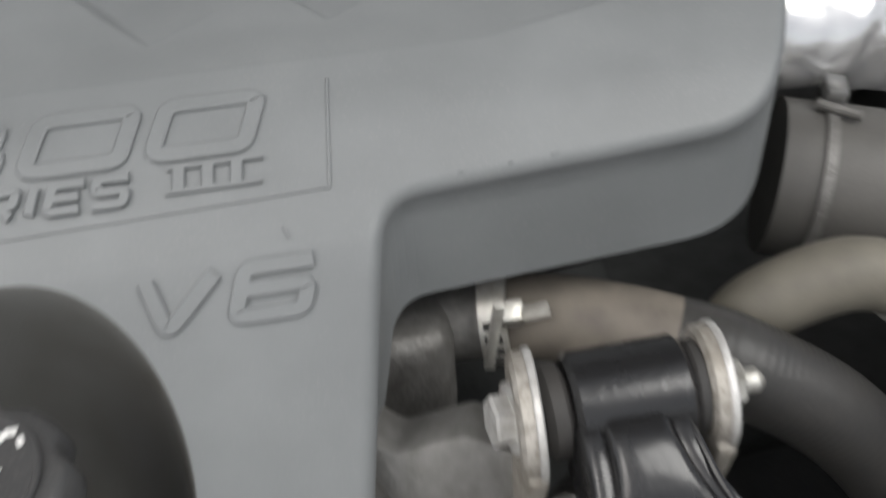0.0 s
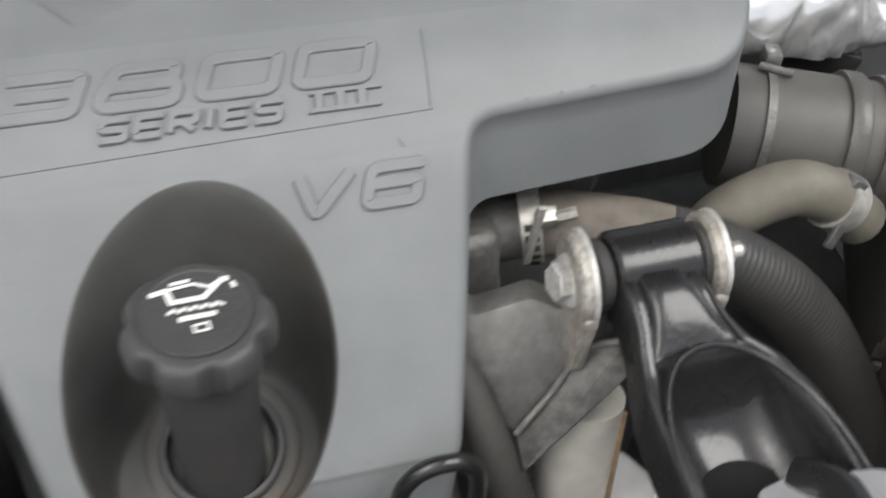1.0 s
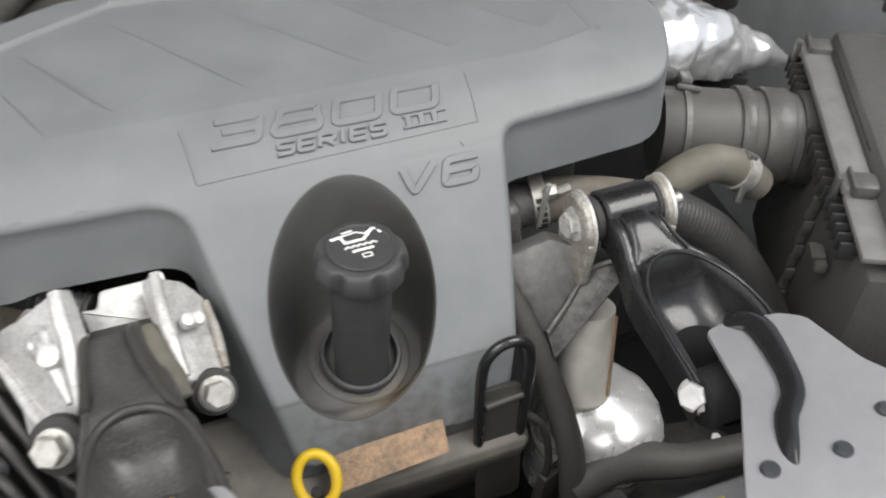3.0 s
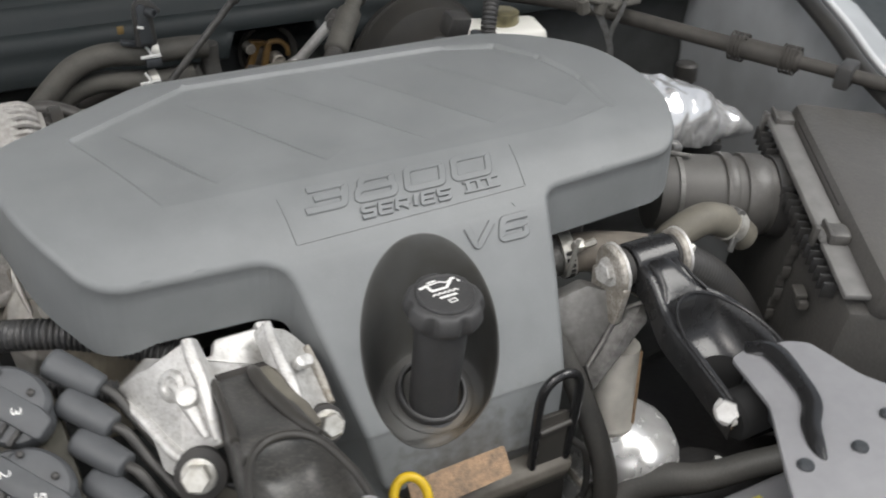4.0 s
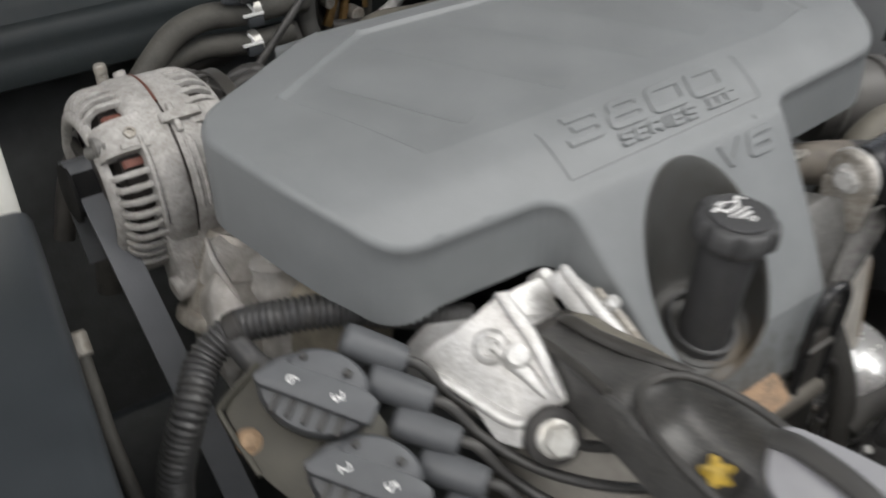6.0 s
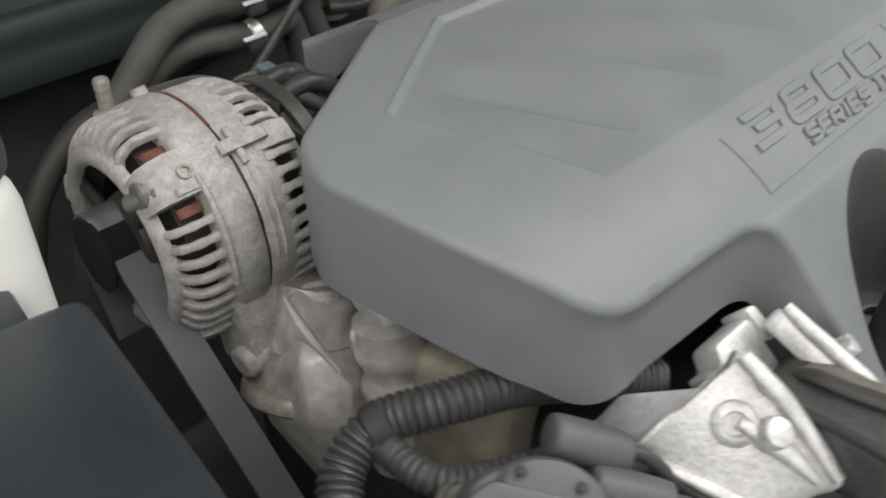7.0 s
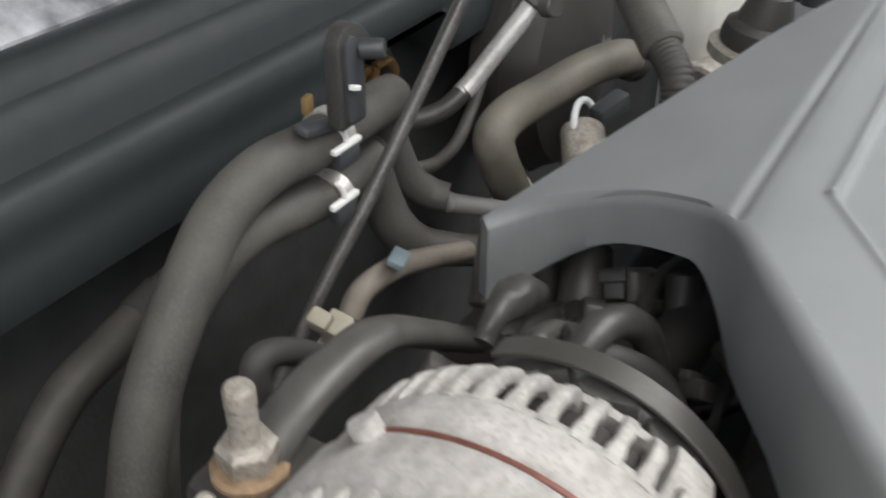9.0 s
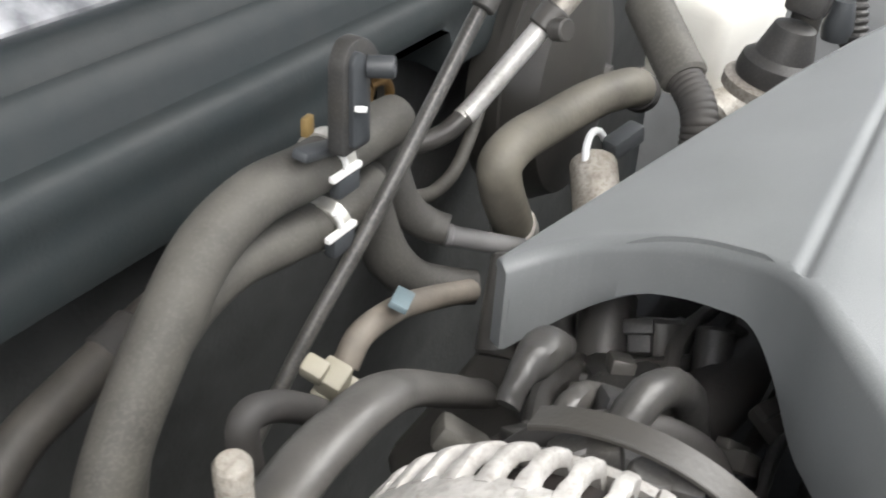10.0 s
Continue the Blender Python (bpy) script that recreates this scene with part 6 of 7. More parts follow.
# Near-black here also stands in for the shade under the belt.
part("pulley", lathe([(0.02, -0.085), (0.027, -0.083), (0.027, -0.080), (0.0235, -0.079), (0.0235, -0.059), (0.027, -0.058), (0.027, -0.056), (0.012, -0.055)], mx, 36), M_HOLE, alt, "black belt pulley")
rear = part("rear_cover", lumpy(lathe([(0.050, 0.050), (0.058, 0.054), (0.060, 0.072), (0.052, 0.084), (0.03, 0.088)], mx, 40), 0.003, 0.02), M_BLACKPL, alt, "black plastic rear cover")
for a in (72, 96, 121):
    part("rear_terminal", merge(rod(at_alt(0.055, a, 0.062), at_alt(0.068, a, 0.064), 0.008, 12), box(0.018, 0.012, 0.014, mx @ pose(0.060 * math.cos(radians(a + 9)), 0.060 * math.sin(radians(a + 9)), 0.068, 20, 0, a), 0.002)), M_BLACKPL, rear)
part("rear_strap", ring_wall(hoop(0.0715, 0.0735, 0.064, 0.076, 0.0005), 60, 165, mx, 36), M_DUSTYBLACK, alt, "black strap round the rear cover")
mfoot = axes((-0.428, 0.6185, 1.060), (0.96, 0.10, 0.2), (-0.25, 0.10, 0.96))
part("mount_foot", lumpy(prism(rounded([(-0.014, 0.062), (0.014, 0.062), (0.022, 0.0), (0.024, -0.032), (-0.004, -0.044), (-0.024, -0.032), (-0.018, 0.0)], 0.006, 4), 0.04, mfoot, 0.003), 0.0007, 0.012, 5), M_ALTERN, alt, smooth=40)
for k in range(2):
    part("cast_mark", strip([(-0.005 + 0.009 * k, -0.010), (-0.003 + 0.009 * k, 0.003), (0.002 + 0.009 * k, 0.002), (0.0 + 0.009 * k, -0.009)], 0.0014, mfoot, 0.0006, True), M_ALUDIRTY, alt, smooth=0)
part("foot_boss", rod((-0.452, 0.624, 1.030), (-0.412, 0.626, 1.036), 0.012, 20), M_ALTERN, alt)
stud = thing("alternator_stud", "tall zinc bolt with rust stains on a black ear", "bolt", (-0.425, 0.802, 1.13))
part("shank", merge(lathe([(0.0058, 0.0), (0.0060, 0.016), (0.0052, 0.0185), (0.0062, 0.0195), (0.0062, 0.0265), (0.0050, 0.0285)], pose(-0.425, 0.802, 1.156), 20), lathe([(0.0110, 0.0), (0.0122, 0.002), (0.0122, 0.0105), (0.0100, 0.0130)], pose(-0.425, 0.802, 1.145, 0, 0, 15), 6)), M_ALUDIRTY, stud)
part("pin", rod((-0.446, 0.809, 1.136), (-0.446, 0.804, 1.143), 0.0045, 14, 0.4), M_ALUDIRTY, stud, "small rounded pin end")
part("washer", lumpy(rod((-0.425, 0.802, 1.141), (-0.425, 0.802, 1.1465), 0.0155, 24), 0.0012, 0.006), M_RUST, stud, "rusty washer")
part("ear", merge(lumpy(box(0.05, 0.055, 0.02, pose(-0.42, 0.795, 1.132), 0.008, 2), 0.001, 0.01), box(0.02, 0.06, 0.06, pose(-0.415, 0.79, 1.10, 20, 0, 0), 0.006)), M_DUSTYBLACK, stud)

def hull(points, bevel=0.0025, seg=2):
    """The faceted casting that spans a few corner points."""
    bm = bmesh.new()
    vs = [bm.verts.new(p) for p in points]
    bmesh.ops.convex_hull(bm, input=vs)
    bmesh.ops.delete(bm, geom=[v for v in bm.verts if not v.link_faces], context="VERTS")
    bmesh.ops.dissolve_limit(bm, angle_limit=0.08, verts=bm.verts[:], edges=bm.edges[:])
    bmesh.ops.bevel(bm, geom=bm.edges[:], offset=bevel, segments=seg, affect="EDGES", profile=0.6)
    bmesh.ops.recalc_face_normals(bm, faces=bm.faces[:])
    return bm


M_PUMP = mat("scuffed_pump_casting", (0.57, 0.56, 0.54), 0.42, 0.35, vary=0.45, scale=80, stain=30, bump=0.5, bscale=300, dirt=(0.36, 0.34, 0.305))
pump = thing("power_steering_pump", "dirty cast aluminium pump and bracket below the alternator", "pump", (-0.43, 0.53, 0.9))
mpump = frame_of((-0.386, 0.618, 1.072), (-0.35, -0.16, -0.92))
part("body", lumpy(lathe([(0.016, -0.002), (0.026, 0.0), (0.030, 0.012), (0.031, 0.045), (0.036, 0.070), (0.038, 0.085), (0.030, 0.088)], mpump, 36), 0.0012, 0.02), M_ALUDIRTY, pump)
part("flange", lumpy(lathe([(0.036, 0.074), (0.0445, 0.075), (0.046, 0.078), (0.046, 0.086), (0.043, 0.089), (0.03, 0.090)], mpump, 40), 0.0008, 0.015), M_ALUDIRTY, pump)
part("gusset", lumpy(prism(rounded([(-0.004, 0.050), (0.004, 0.052), (0.034, -0.020), (0.028, -0.046), (-0.010, -0.046)], 0.004), 0.014, axes((-0.412, 0.575, 1.020), (0.25, -0.80, -0.35), (0.35, 0.10, 0.9)), 0.002), 0.0008, 0.012, 3), M_ALUDIRTY, pump)
part("bolt_boss", lathe([(0.010, 0), (0.009, 0.008), (0.005, 0.009), (0.004, 0.004)], frame_of((-0.402, 0.572, 1.012), (-0.7, -0.5, 0.4)), 18), M_ALUDIRTY, pump)
part("upper_casting", lumpy(hull([(-0.397, 0.609, 1.082), (-0.410, 0.624, 1.066), (-0.422, 0.602, 1.083), (-0.402, 0.593, 1.071), (-0.405, 0.581, 1.054), (-0.422, 0.563, 1.060), (-0.426, 0.584, 1.074), (-0.436, 0.620, 1.020),
                                  (-0.345, 0.60, 1.07), (-0.350, 0.60, 1.00), (-0.360, 0.570, 1.03)]), 0.0004, 0.012), M_PUMP, pump, "scuffed faceted casting", smooth=28)
part("lower_casting", lumpy(hull([(-0.438, 0.618, 1.018), (-0.424, 0.585, 1.064), (-0.424, 0.562, 1.058), (-0.416, 0.545, 1.038), (-0.438, 0.572, 1.052), (-0.425, 0.535, 1.005), (-0.447, 0.553, 1.018), (-0.448, 0.608, 0.985),
                                  (-0.440, 0.560, 0.95), (-0.360, 0.580, 1.03), (-0.360, 0.560, 0.95), (-0.370, 0.61, 0.96)]), 0.0004, 0.012, 4), M_PUMP, pump, "scuffed faceted casting", smooth=28)
part("casting_ridge", tube([(-0.421, 0.603, 1.084), (-0.425, 0.584, 1.076), (-0.424, 0.570, 1.066), (-0.419, 0.552, 1.048)], [0.002, 0.0032, 0.0032, 0.002], 10), M_PUMP, pump, "raised casting edge")
bolt((-0.392, 0.560, 1.060), (-0.5, -0.6, 0.6), 0.006, 0.007, 1.3, M_ALU, pump)
bolt((-0.420, 0.572, 0.992), (-0.6, -0.6, 0.5), 0.006, 0.007, 1.3, M_ALU, pump)
neckp = thing("water_pump_neck", "cast aluminium pipe neck with raised bands", "pipe neck", (-0.388, 0.53, 0.95))
part("neck", lumpy(lathe([(0.026, 0.0), (0.026, 0.038), (0.0225, 0.044), (0.0215, 0.054), (0.0250, 0.060), (0.0262, 0.065), (0.0250, 0.070), (0.0215, 0.076), (0.0215, 0.084), (0.0250, 0.090), (0.0262, 0.095), (0.0250, 0.100), (0.0222, 0.106), (0.0245, 0.118), (0.018, 0.121)], frame_of((-0.388, 0.524, 0.965), (0.02, 0.12, 1.0)), 40), 0.0007, 0.012), M_PUMP, neckp, smooth=50)
part("flange", lumpy(hull([(-0.386, 0.582, 1.086), (-0.398, 0.556, 1.088), (-0.400, 0.533, 1.098), (-0.398, 0.527, 1.088), (-0.372, 0.520, 1.094), (-0.360, 0.560, 1.094), (-0.366, 0.580, 1.090), (-0.380, 0.560, 1.072), (-0.390, 0.540, 1.076)], 0.002), 0.0012, 0.008, 2), M_ALU, neckp, "pale uneven flange lip", smooth=30)
part("casting", lumpy(box(0.060, 0.075, 0.12, pose(-0.365, 0.480, 1.015, 0, 10, 15), 0.016, 4), 0.005, 0.03, 9, 3), mat("tan_stained_casting", (0.42, 0.38, 0.30), 0.6, 0.2, vary=0.4, scale=60, bump=0.5), neckp, "tan stained casting")

fuse = thing("fuse_box", "dark grey plastic fuse box with a smooth lid", "fuse box", (-0.67, 0.40, 0.9))
mf = axes((-0.553, 0.588, 1.177), (0.99, -0.14, 0), (0.14, 0.99, 0))
part("lid", box(0.24, 0.40, 0.05, mf @ pose(-0.12, -0.20, -0.025), 0.010, 3, 0.985), M_FUSE, fuse)
part("tub", box(0.22, 0.38, 0.30, mf @ pose(-0.12, -0.20, -0.20), 0.008), M_BLACKPL, fuse)
part("rear_flange", box(0.215, 0.050, 0.060, mf @ pose(-0.138, 0.020, -0.034), 0.006, 2), M_FUSE, fuse)
part("flange_step", box(0.20, 0.012, 0.010, mf @ pose(-0.142, 0.022, -0.001), 0.003, 2), M_DARKGREY, fuse)
for k in range(5):
    part("latch", box(0.012, 0.030, 0.044, mf @ pose(-0.062 - 0.021 * k, 0.040, 0.000, -14, 0, 0), 0.004, 2), M_DARKGREY, fuse)
tank = thing("coolant_tank", "white translucent plastic coolant tank with a dark screw cap", "coolant tank", (-0.62, 0.72, 0.53))
part("body", box(0.155, 0.19, 0.70, pose(-0.626, 0.712, 0.884), 0.022, 4, 0.94), M_TANK, tank)
part("cap_neck", rod((-0.592, 0.660, 1.20), (-0.592, 0.660, 1.25), 0.026), M_TANK, tank)
mtc = pose(-0.590, 0.658, 1.229)
tank_cap = part("cap", lathe([(0.034, 0.0), (0.039, 0.002), (0.040, 0.010), (0.040, 0.034), (0.037, 0.040), (0.02, 0.041)], mtc, 36), M_DARKGREY, tank, "dark grey screw cap")
part("cap_sticker", prism(rounded([(-0.011, -0.009), (0.012, -0.009), (0.012, 0.009), (-0.011, 0.009)], 0.003), 0.0006, mtc @ pose(0.003, -0.011, 0.0422, 0, 0, 40), 0), M_WHITE, tank_cap, "white paper sticker", smooth=0)
part("sticker_mark", strip([(-0.006, 0.0), (0.008, 0.0)], 0.006, mtc @ pose(0.003, -0.011, 0.0424, 0, 0, 40)), M_BLACKPL, tank_cap, smooth=0)

# ---------------------------------------------------------------- rear: heater hoses, pipes, brake parts
hoses = thing("heater_hose", "dusty grey-brown heater hose running along the firewall", "hose", (-0.30, 0.93, 1.0), "heater hoses")
part("hose", tube([(-0.135, 0.930, 1.152), (-0.170, 0.930, 1.154), (-0.222, 0.929, 1.155), (-0.265, 0.928, 1.159), (-0.302, 0.927, 1.150), (-0.332, 0.924, 1.128), (-0.370, 0.920, 1.090), (-0.395, 0.914, 1.055), (-0.43, 0.90, 0.98), (-0.45, 0.89, 0.88)], 0.0152, 20), M_DUSTHOSE, hoses)
low = thing("heater_hose", "dusty grey-brown heater hose running along the firewall", "hose", (-0.28, 0.93, 1.0), "heater hoses")
part("hose", tube([(-0.156, 0.934, 1.116), (-0.198, 0.931, 1.114), (-0.240, 0.932, 1.120), (-0.279, 0.936, 1.122), (-0.318, 0.938, 1.108), (-0.355, 0.938, 1.068), (-0.38, 0.93, 1.0), (-0.40, 0.92, 0.90)], 0.0140, 20), M_DUSTHOSE, low)


third = thing("heater_hose", "dim dusty hose low on the firewall", "hose", (-0.32, 0.985, 1.0), "heater hoses")
part("hose", tube([(-0.22, 0.985, 1.090), (-0.27, 0.985, 1.081), (-0.345, 0.985, 1.066), (-0.39, 0.985, 1.050), (-0.44, 0.98, 1.0), (-0.47, 0.97, 0.92)], 0.0125, 16), M_CABLE, third)
part("sleeve", rod((-0.300, 0.985, 1.0755), (-0.325, 0.985, 1.0705), 0.0142), M_RUBBER, third, "black rubber sleeve")


def t_clip(p, axis, r, tab, parent):
    """A spring band with a bright T-shaped tab that faces the front."""
    band = clamp_band(p, axis, r, 0.010, parent, "band", "dark steel spring band")
    m = Matrix.Translation(tab)
    stem = tube([m @ Vector((0, 0, 0)), m @ Vector((-0.0005, 0, 0.006)), m @ Vector((-0.005, 0.001, 0.0135))], 0.0017, 8)
    part("tab", merge(box(0.026, 0.004, 0.0036, m, 0.0008), stem), M_WHITE, band, "bright T-shaped tab")
    part("lug", box(0.020, 0.008, 0.012, m @ pose(0.003, 0.003, -0.009), 0.002), M_DARKGREY, band)


t_clip((-0.204, 0.930, 1.154), (1, 0.02, 0.0), 0.0160, (-0.211, 0.9120, 1.155), hoses)
t_clip((-0.208, 0.929, 1.115), (1, 0.1, 0.15), 0.0148, (-0.2165, 0.9115, 1.1205), low)
part("branch", tube([(-0.130, 0.936, 1.153), *[(-0.1302, 0.938, 1.1266), (-0.1285, 0.934, 1.107), (-0.1222, 0.928, 1.0852), (-0.1121, 0.918, 1.072), (-0.1063, 0.905, 1.0684)]], [0.0120, 0.0122, 0.0122, 0.0120, 0.0115, 0.0105], 18), M_DARKHOSE, hoses, "black rubber branch")
part("branch", tube([(-0.160, 0.934, 1.124), *[(-0.1567, 0.935, 1.1135), (-0.1501, 0.932, 1.0823), (-0.1449, 0.925, 1.0591), (-0.1298, 0.915, 1.0387), (-0.1116, 0.9, 1.0293), (-0.0984, 0.885, 1.026)]], [0.0125, 0.0130, 0.0145, 0.0150, 0.0140, 0.0130, 0.012], 18), M_DARKHOSE, low, "black rubber branch")
stub = thing("pipe_stub", "pale grey plastic pipe stub behind the cover", "pipe", (-0.19, 0.84, 1.10))
part("stub", lathe([(0.0070, 0.0), (0.0078, 0.001), (0.0078, 0.004), (0.0070, 0.005), (0.0070, 0.056)], frame_of((-0.1044, 0.908, 1.0632), Vector((-0.081, 0.878, 1.0541)) - Vector((-0.1044, 0.908, 1.0632))), 24), mat("faded_grey_plastic", (0.17, 0.168, 0.17), 0.5, vary=0.3), stub)

rodt = thing("transmission_dipstick", "thin dark dipstick tube rising past the heater hoses", "dipstick", (-0.26, 0.92, 0.95))
part("tube", tube([(-0.330, 0.930, 0.955), (-0.2497, 0.9180, 1.0534), (-0.190, 0.9060, 1.1220), (-0.1014, 0.8950, 1.2200)], 0.0048, 12), M_STRUT, rodt)
part("grip", rod((-0.104, 0.8932, 1.219), (-0.094, 0.891, 1.231), 0.0075, 14), M_BLACKPL, rodt)

brk = thing("hose_bracket", "black bracket arch with a bolt on the cowl", "bracket", (-0.215, 0.925, 1.13))
yz = axes((0, 0.902, 0), (1, 0, 0), (0, 0, 1))
part("arch", prism(rounded([(-0.228, 1.172), (-0.227, 1.222), (-0.221, 1.231), (-0.211, 1.232), (-0.202, 1.227), (-0.192, 1.2145), (-0.195, 1.211), (-0.203, 1.217), (-0.202, 1.172)], 0.004, 4), 0.010, yz, 0.0015), M_BLACKPL, brk)
part("plate", prism(rounded([(-0.2225, 1.176), (-0.2230, 1.2225), (-0.2185, 1.2275), (-0.2115, 1.2235), (-0.2070, 1.176)], 0.003, 4), 0.004, yz @ pose(0, 0, 0.003), 0.001), M_DARKGREY, brk)
part("spacer", lathe([(0.0058, 0.0), (0.0058, 0.012), (0.0050, 0.0135), (0.0032, 0.0135), (0.0030, 0.010)], frame_of((-0.209, 0.900, 1.2165), (0.35, -0.75, 0.05)), 18), M_DARKGREY, brk)
part("shelf", box(0.040, 0.010, 0.006, pose(-0.226, 0.918, 1.172, 10, 15, 6), 0.002), M_DARKGREY, brk)
part("tag", box(0.008, 0.004, 0.010, pose(-0.243, 0.912, 1.194, 0, 0, 10), 0.001), mat("amber_plastic", (0.20, 0.135, 0.05), 0.5, vary=0.4), brk, "small amber tag")
part("bright_edge", box(0.008, 0.003, 0.003, pose(-0.221, 0.896, 1.199, 0, 20, 0), 0.0005), M_WHITE, brk)

ac = thing("refrigerant_pipe", "dull aluminium refrigerant pipe with a fitting", "pipe", (-0.05, 0.93, 1.05))
part("pipe", tube([(-0.066, 0.985, 1.088), (-0.0540, 0.975, 1.0880), (-0.0385, 0.962, 1.0900), (-0.0245, 0.955, 1.0935), (-0.010, 0.948, 1.1030)], 0.0078, 16), M_PIPE, ac, "dark dusty bend")
part("straight", tube([(-0.0125, 0.9495, 1.1013), (-0.0018, 0.945, 1.1093), (0.0150, 0.9325, 1.1330), (0.0313, 0.920, 1.1563), (0.0400, 0.9135, 1.1690)], 0.0080, 16), M_ALU, ac, "bright aluminium pipe")
part("fitting", merge(rod((0.036, 0.9165, 1.163), (0.046, 0.909, 1.178), 0.0115, 20), rod((0.034, 0.905, 1.166), (0.030, 0.893, 1.169), 0.0085, 16)), M_PIPE, ac)
part("fitting_cap", rod((0.048, 0.914, 1.168), (0.068, 0.903, 1.190), 0.0085, 16), M_ALUDIRTY, ac)
part("second_pipe", tube([(-0.118, 0.929, 1.090), (-0.100, 0.932, 1.0815), (-0.068, 0.938, 1.0692), (-0.0265, 0.945, 1.0653), (0.0148, 0.955, 1.0762), (0.0507, 0.965, 1.0914)], 0.0052, 12), M_DUSTHOSE, ac)

tan2 = thing("vacuum_hose", "tan weathered rubber hose bent round behind the cover", "hose", (-0.08, 0.85, 1.05))
part("hose", tube([(-0.024, 0.888, 1.024), (-0.05, 0.886, 1.058), (-0.069, 0.886, 1.088), (-0.075, 0.886, 1.11), (-0.049, 0.886, 1.116), (-0.002, 0.884, 1.113), (0.048, 0.872, 1.117), (0.084, 0.858, 1.117), (0.116, 0.861, 1.103)], 0.0150, 18), M_TANHOSE, tan2)
clamp_band((-0.041, 0.886, 1.044), (0.6, 0, -0.8), 0.0158, 0.010, tan2, label="grey steel spring clamp")
part("end_sleeve", rod((0.104, 0.86, 1.108), (0.124, 0.861, 1.098), 0.0165), M_RUBBER, tan2, "black rubber end sleeve")
rub = thing("rubber_hose", "thick grey rubber sleeve over a ribbed hose", "hose", (0.0, 0.79, 1.1))
part("sleeve", rod((0.036, 0.843, 1.201), (-0.004, 0.796, 1.168), 0.0155), M_DUSTHOSE, rub)
part("hose", tube([(0.000, 0.801, 1.171), (-0.016, 0.782, 1.158), (-0.026, 0.775, 1.140), (-0.030, 0.773, 1.10), (-0.030, 0.77, 1.04)], 0.0120, 16, 10, ring=(0.004, 0.0008)), M_RUBBER, rub)
part("upper_hose", tube([(0.032, 0.838, 1.198), (0.052, 0.862, 1.213), (0.075, 0.905, 1.222), (0.10, 0.96, 1.20), (0.12, 1.02, 1.15)], 0.0105, 16), M_DUSTHOSE, rub)

mcyl = thing("brake_reservoir", "white plastic brake fluid reservoir with a dark cap", "reservoir", (0.25, 0.86, 1.0))
part("tank", box(0.12, 0.075, 0.085, pose(0.268, 0.845, 1.112, 0, 0, -15), 0.014, 3), M_TANK, mcyl)
part("lip", box(0.13, 0.085, 0.008, pose(0.268, 0.845, 1.072, 0, 0, -15), 0.003), M_TANK, mcyl)
part("cap", lathe([(0.022, 0), (0.024, 0.004), (0.023, 0.018), (0.02, 0.02)], pose(0.268, 0.845, 1.153), 24), M_BRASS, mcyl, "olive-coloured cap")
part("cylinder", rod((0.18, 0.82, 1.06), (0.33, 0.80, 1.06), 0.022), M_ALUDIRTY, mcyl)
booster = thing("brake_booster", "round black brake booster on the firewall", "brake booster", (0.18, 0.95, 1.0))
part("drum", lathe([(0.05, 0.0), (0.105, 0.01), (0.112, 0.03), (0.112, 0.05), (0.100, 0.075), (0.06, 0.085), (0.03, 0.09)], frame_of((0.20, 1.02, 1.05), (0.05, -1, 0.05)), 48), M_DUSTYBLACK, booster)
part("seam_band", lathe([(0.110, 0.036), (0.1165, 0.037), (0.1165, 0.046), (0.110, 0.047)], frame_of((0.20, 1.02, 1.05), (0.05, -1, 0.05)), 48), M_DUSTYBLACK, booster, "crimped seam band")
for k in range(2):
    bolt((0.16 + 0.08 * k, 0.935, 1.06), (0.05, -1, 0.05), 0.007, 0.008, 1.3, M_STEELPIPE, booster, "stud_nut")
egr = thing("solenoid_valve", "black solenoid valve with fins beside the inlet", "valve", (0.12, 0.745, 1.1))
part("body", lathe([(0.034, 0.0), (0.036, 0.01), (0.034, 0.02), (0.026, 0.026), (0.018, 0.052), (0.010, 0.055)], pose(0.132, 0.765, 1.130, 8, 0, 0) @ Matrix.Scale(0.85, 4), 28), M_BLACKPL, egr)
part("plug", box(0.03, 0.028, 0.03, pose(0.145, 0.755, 1.195, 10, 10, 0), 0.004), M_BLACKPL, egr)
part("base_ring", lathe([(0.036, 0), (0.042, 0.002), (0.042, 0.012), (0.036, 0.014)], pose(0.130, 0.767, 1.120, 8, 0, 0) @ Matrix.Scale(0.85, 4), 32), M_ALUDIRTY, egr, "grey metal base ring")
part("post", lathe([(0.010, 0), (0.012, 0.01), (0.008, 0.03)], pose(0.165, 0.735, 1.16), 14), M_DARKGREY, egr)
lm = thing("ribbed_conduit", "black corrugated conduit beside the reservoir", "conduit", (0.2, 0.72, 1.1))
part("conduit", tube([(0.165, 0.715, 1.12), (0.175, 0.725, 1.17), (0.19, 0.745, 1.215), (0.23, 0.80, 1.25), (0.30, 0.88, 1.23)], 0.0105, 16, 10, ring=(0.0055, 0.002)), M_BLACKPL, lm)
ring1 = thing("clamp_ring", "bright white plastic clamp ring on a grey pipe neck", "clamp ring", (-0.05, 0.83, 1.08))
part("ring", tube([(-0.026 + 0.018 * math.cos(a), 0.838 + 0.006 * math.sin(a), 1.108 + 0.018 * math.sin(a)) for a in (0.2 * k for k in range(20))], 0.0026, 10, 2), M_STICKER, ring1)
part("neck", rod((-0.028, 0.840, 1.106), (-0.070, 0.815, 1.085), 0.016), M_ALUDIRTY, ring1)
part("lever", box(0.03, 0.014, 0.014, pose(-0.008, 0.828, 1.118, 0, -15, -20), 0.003), M_DARKGREY, ring1)

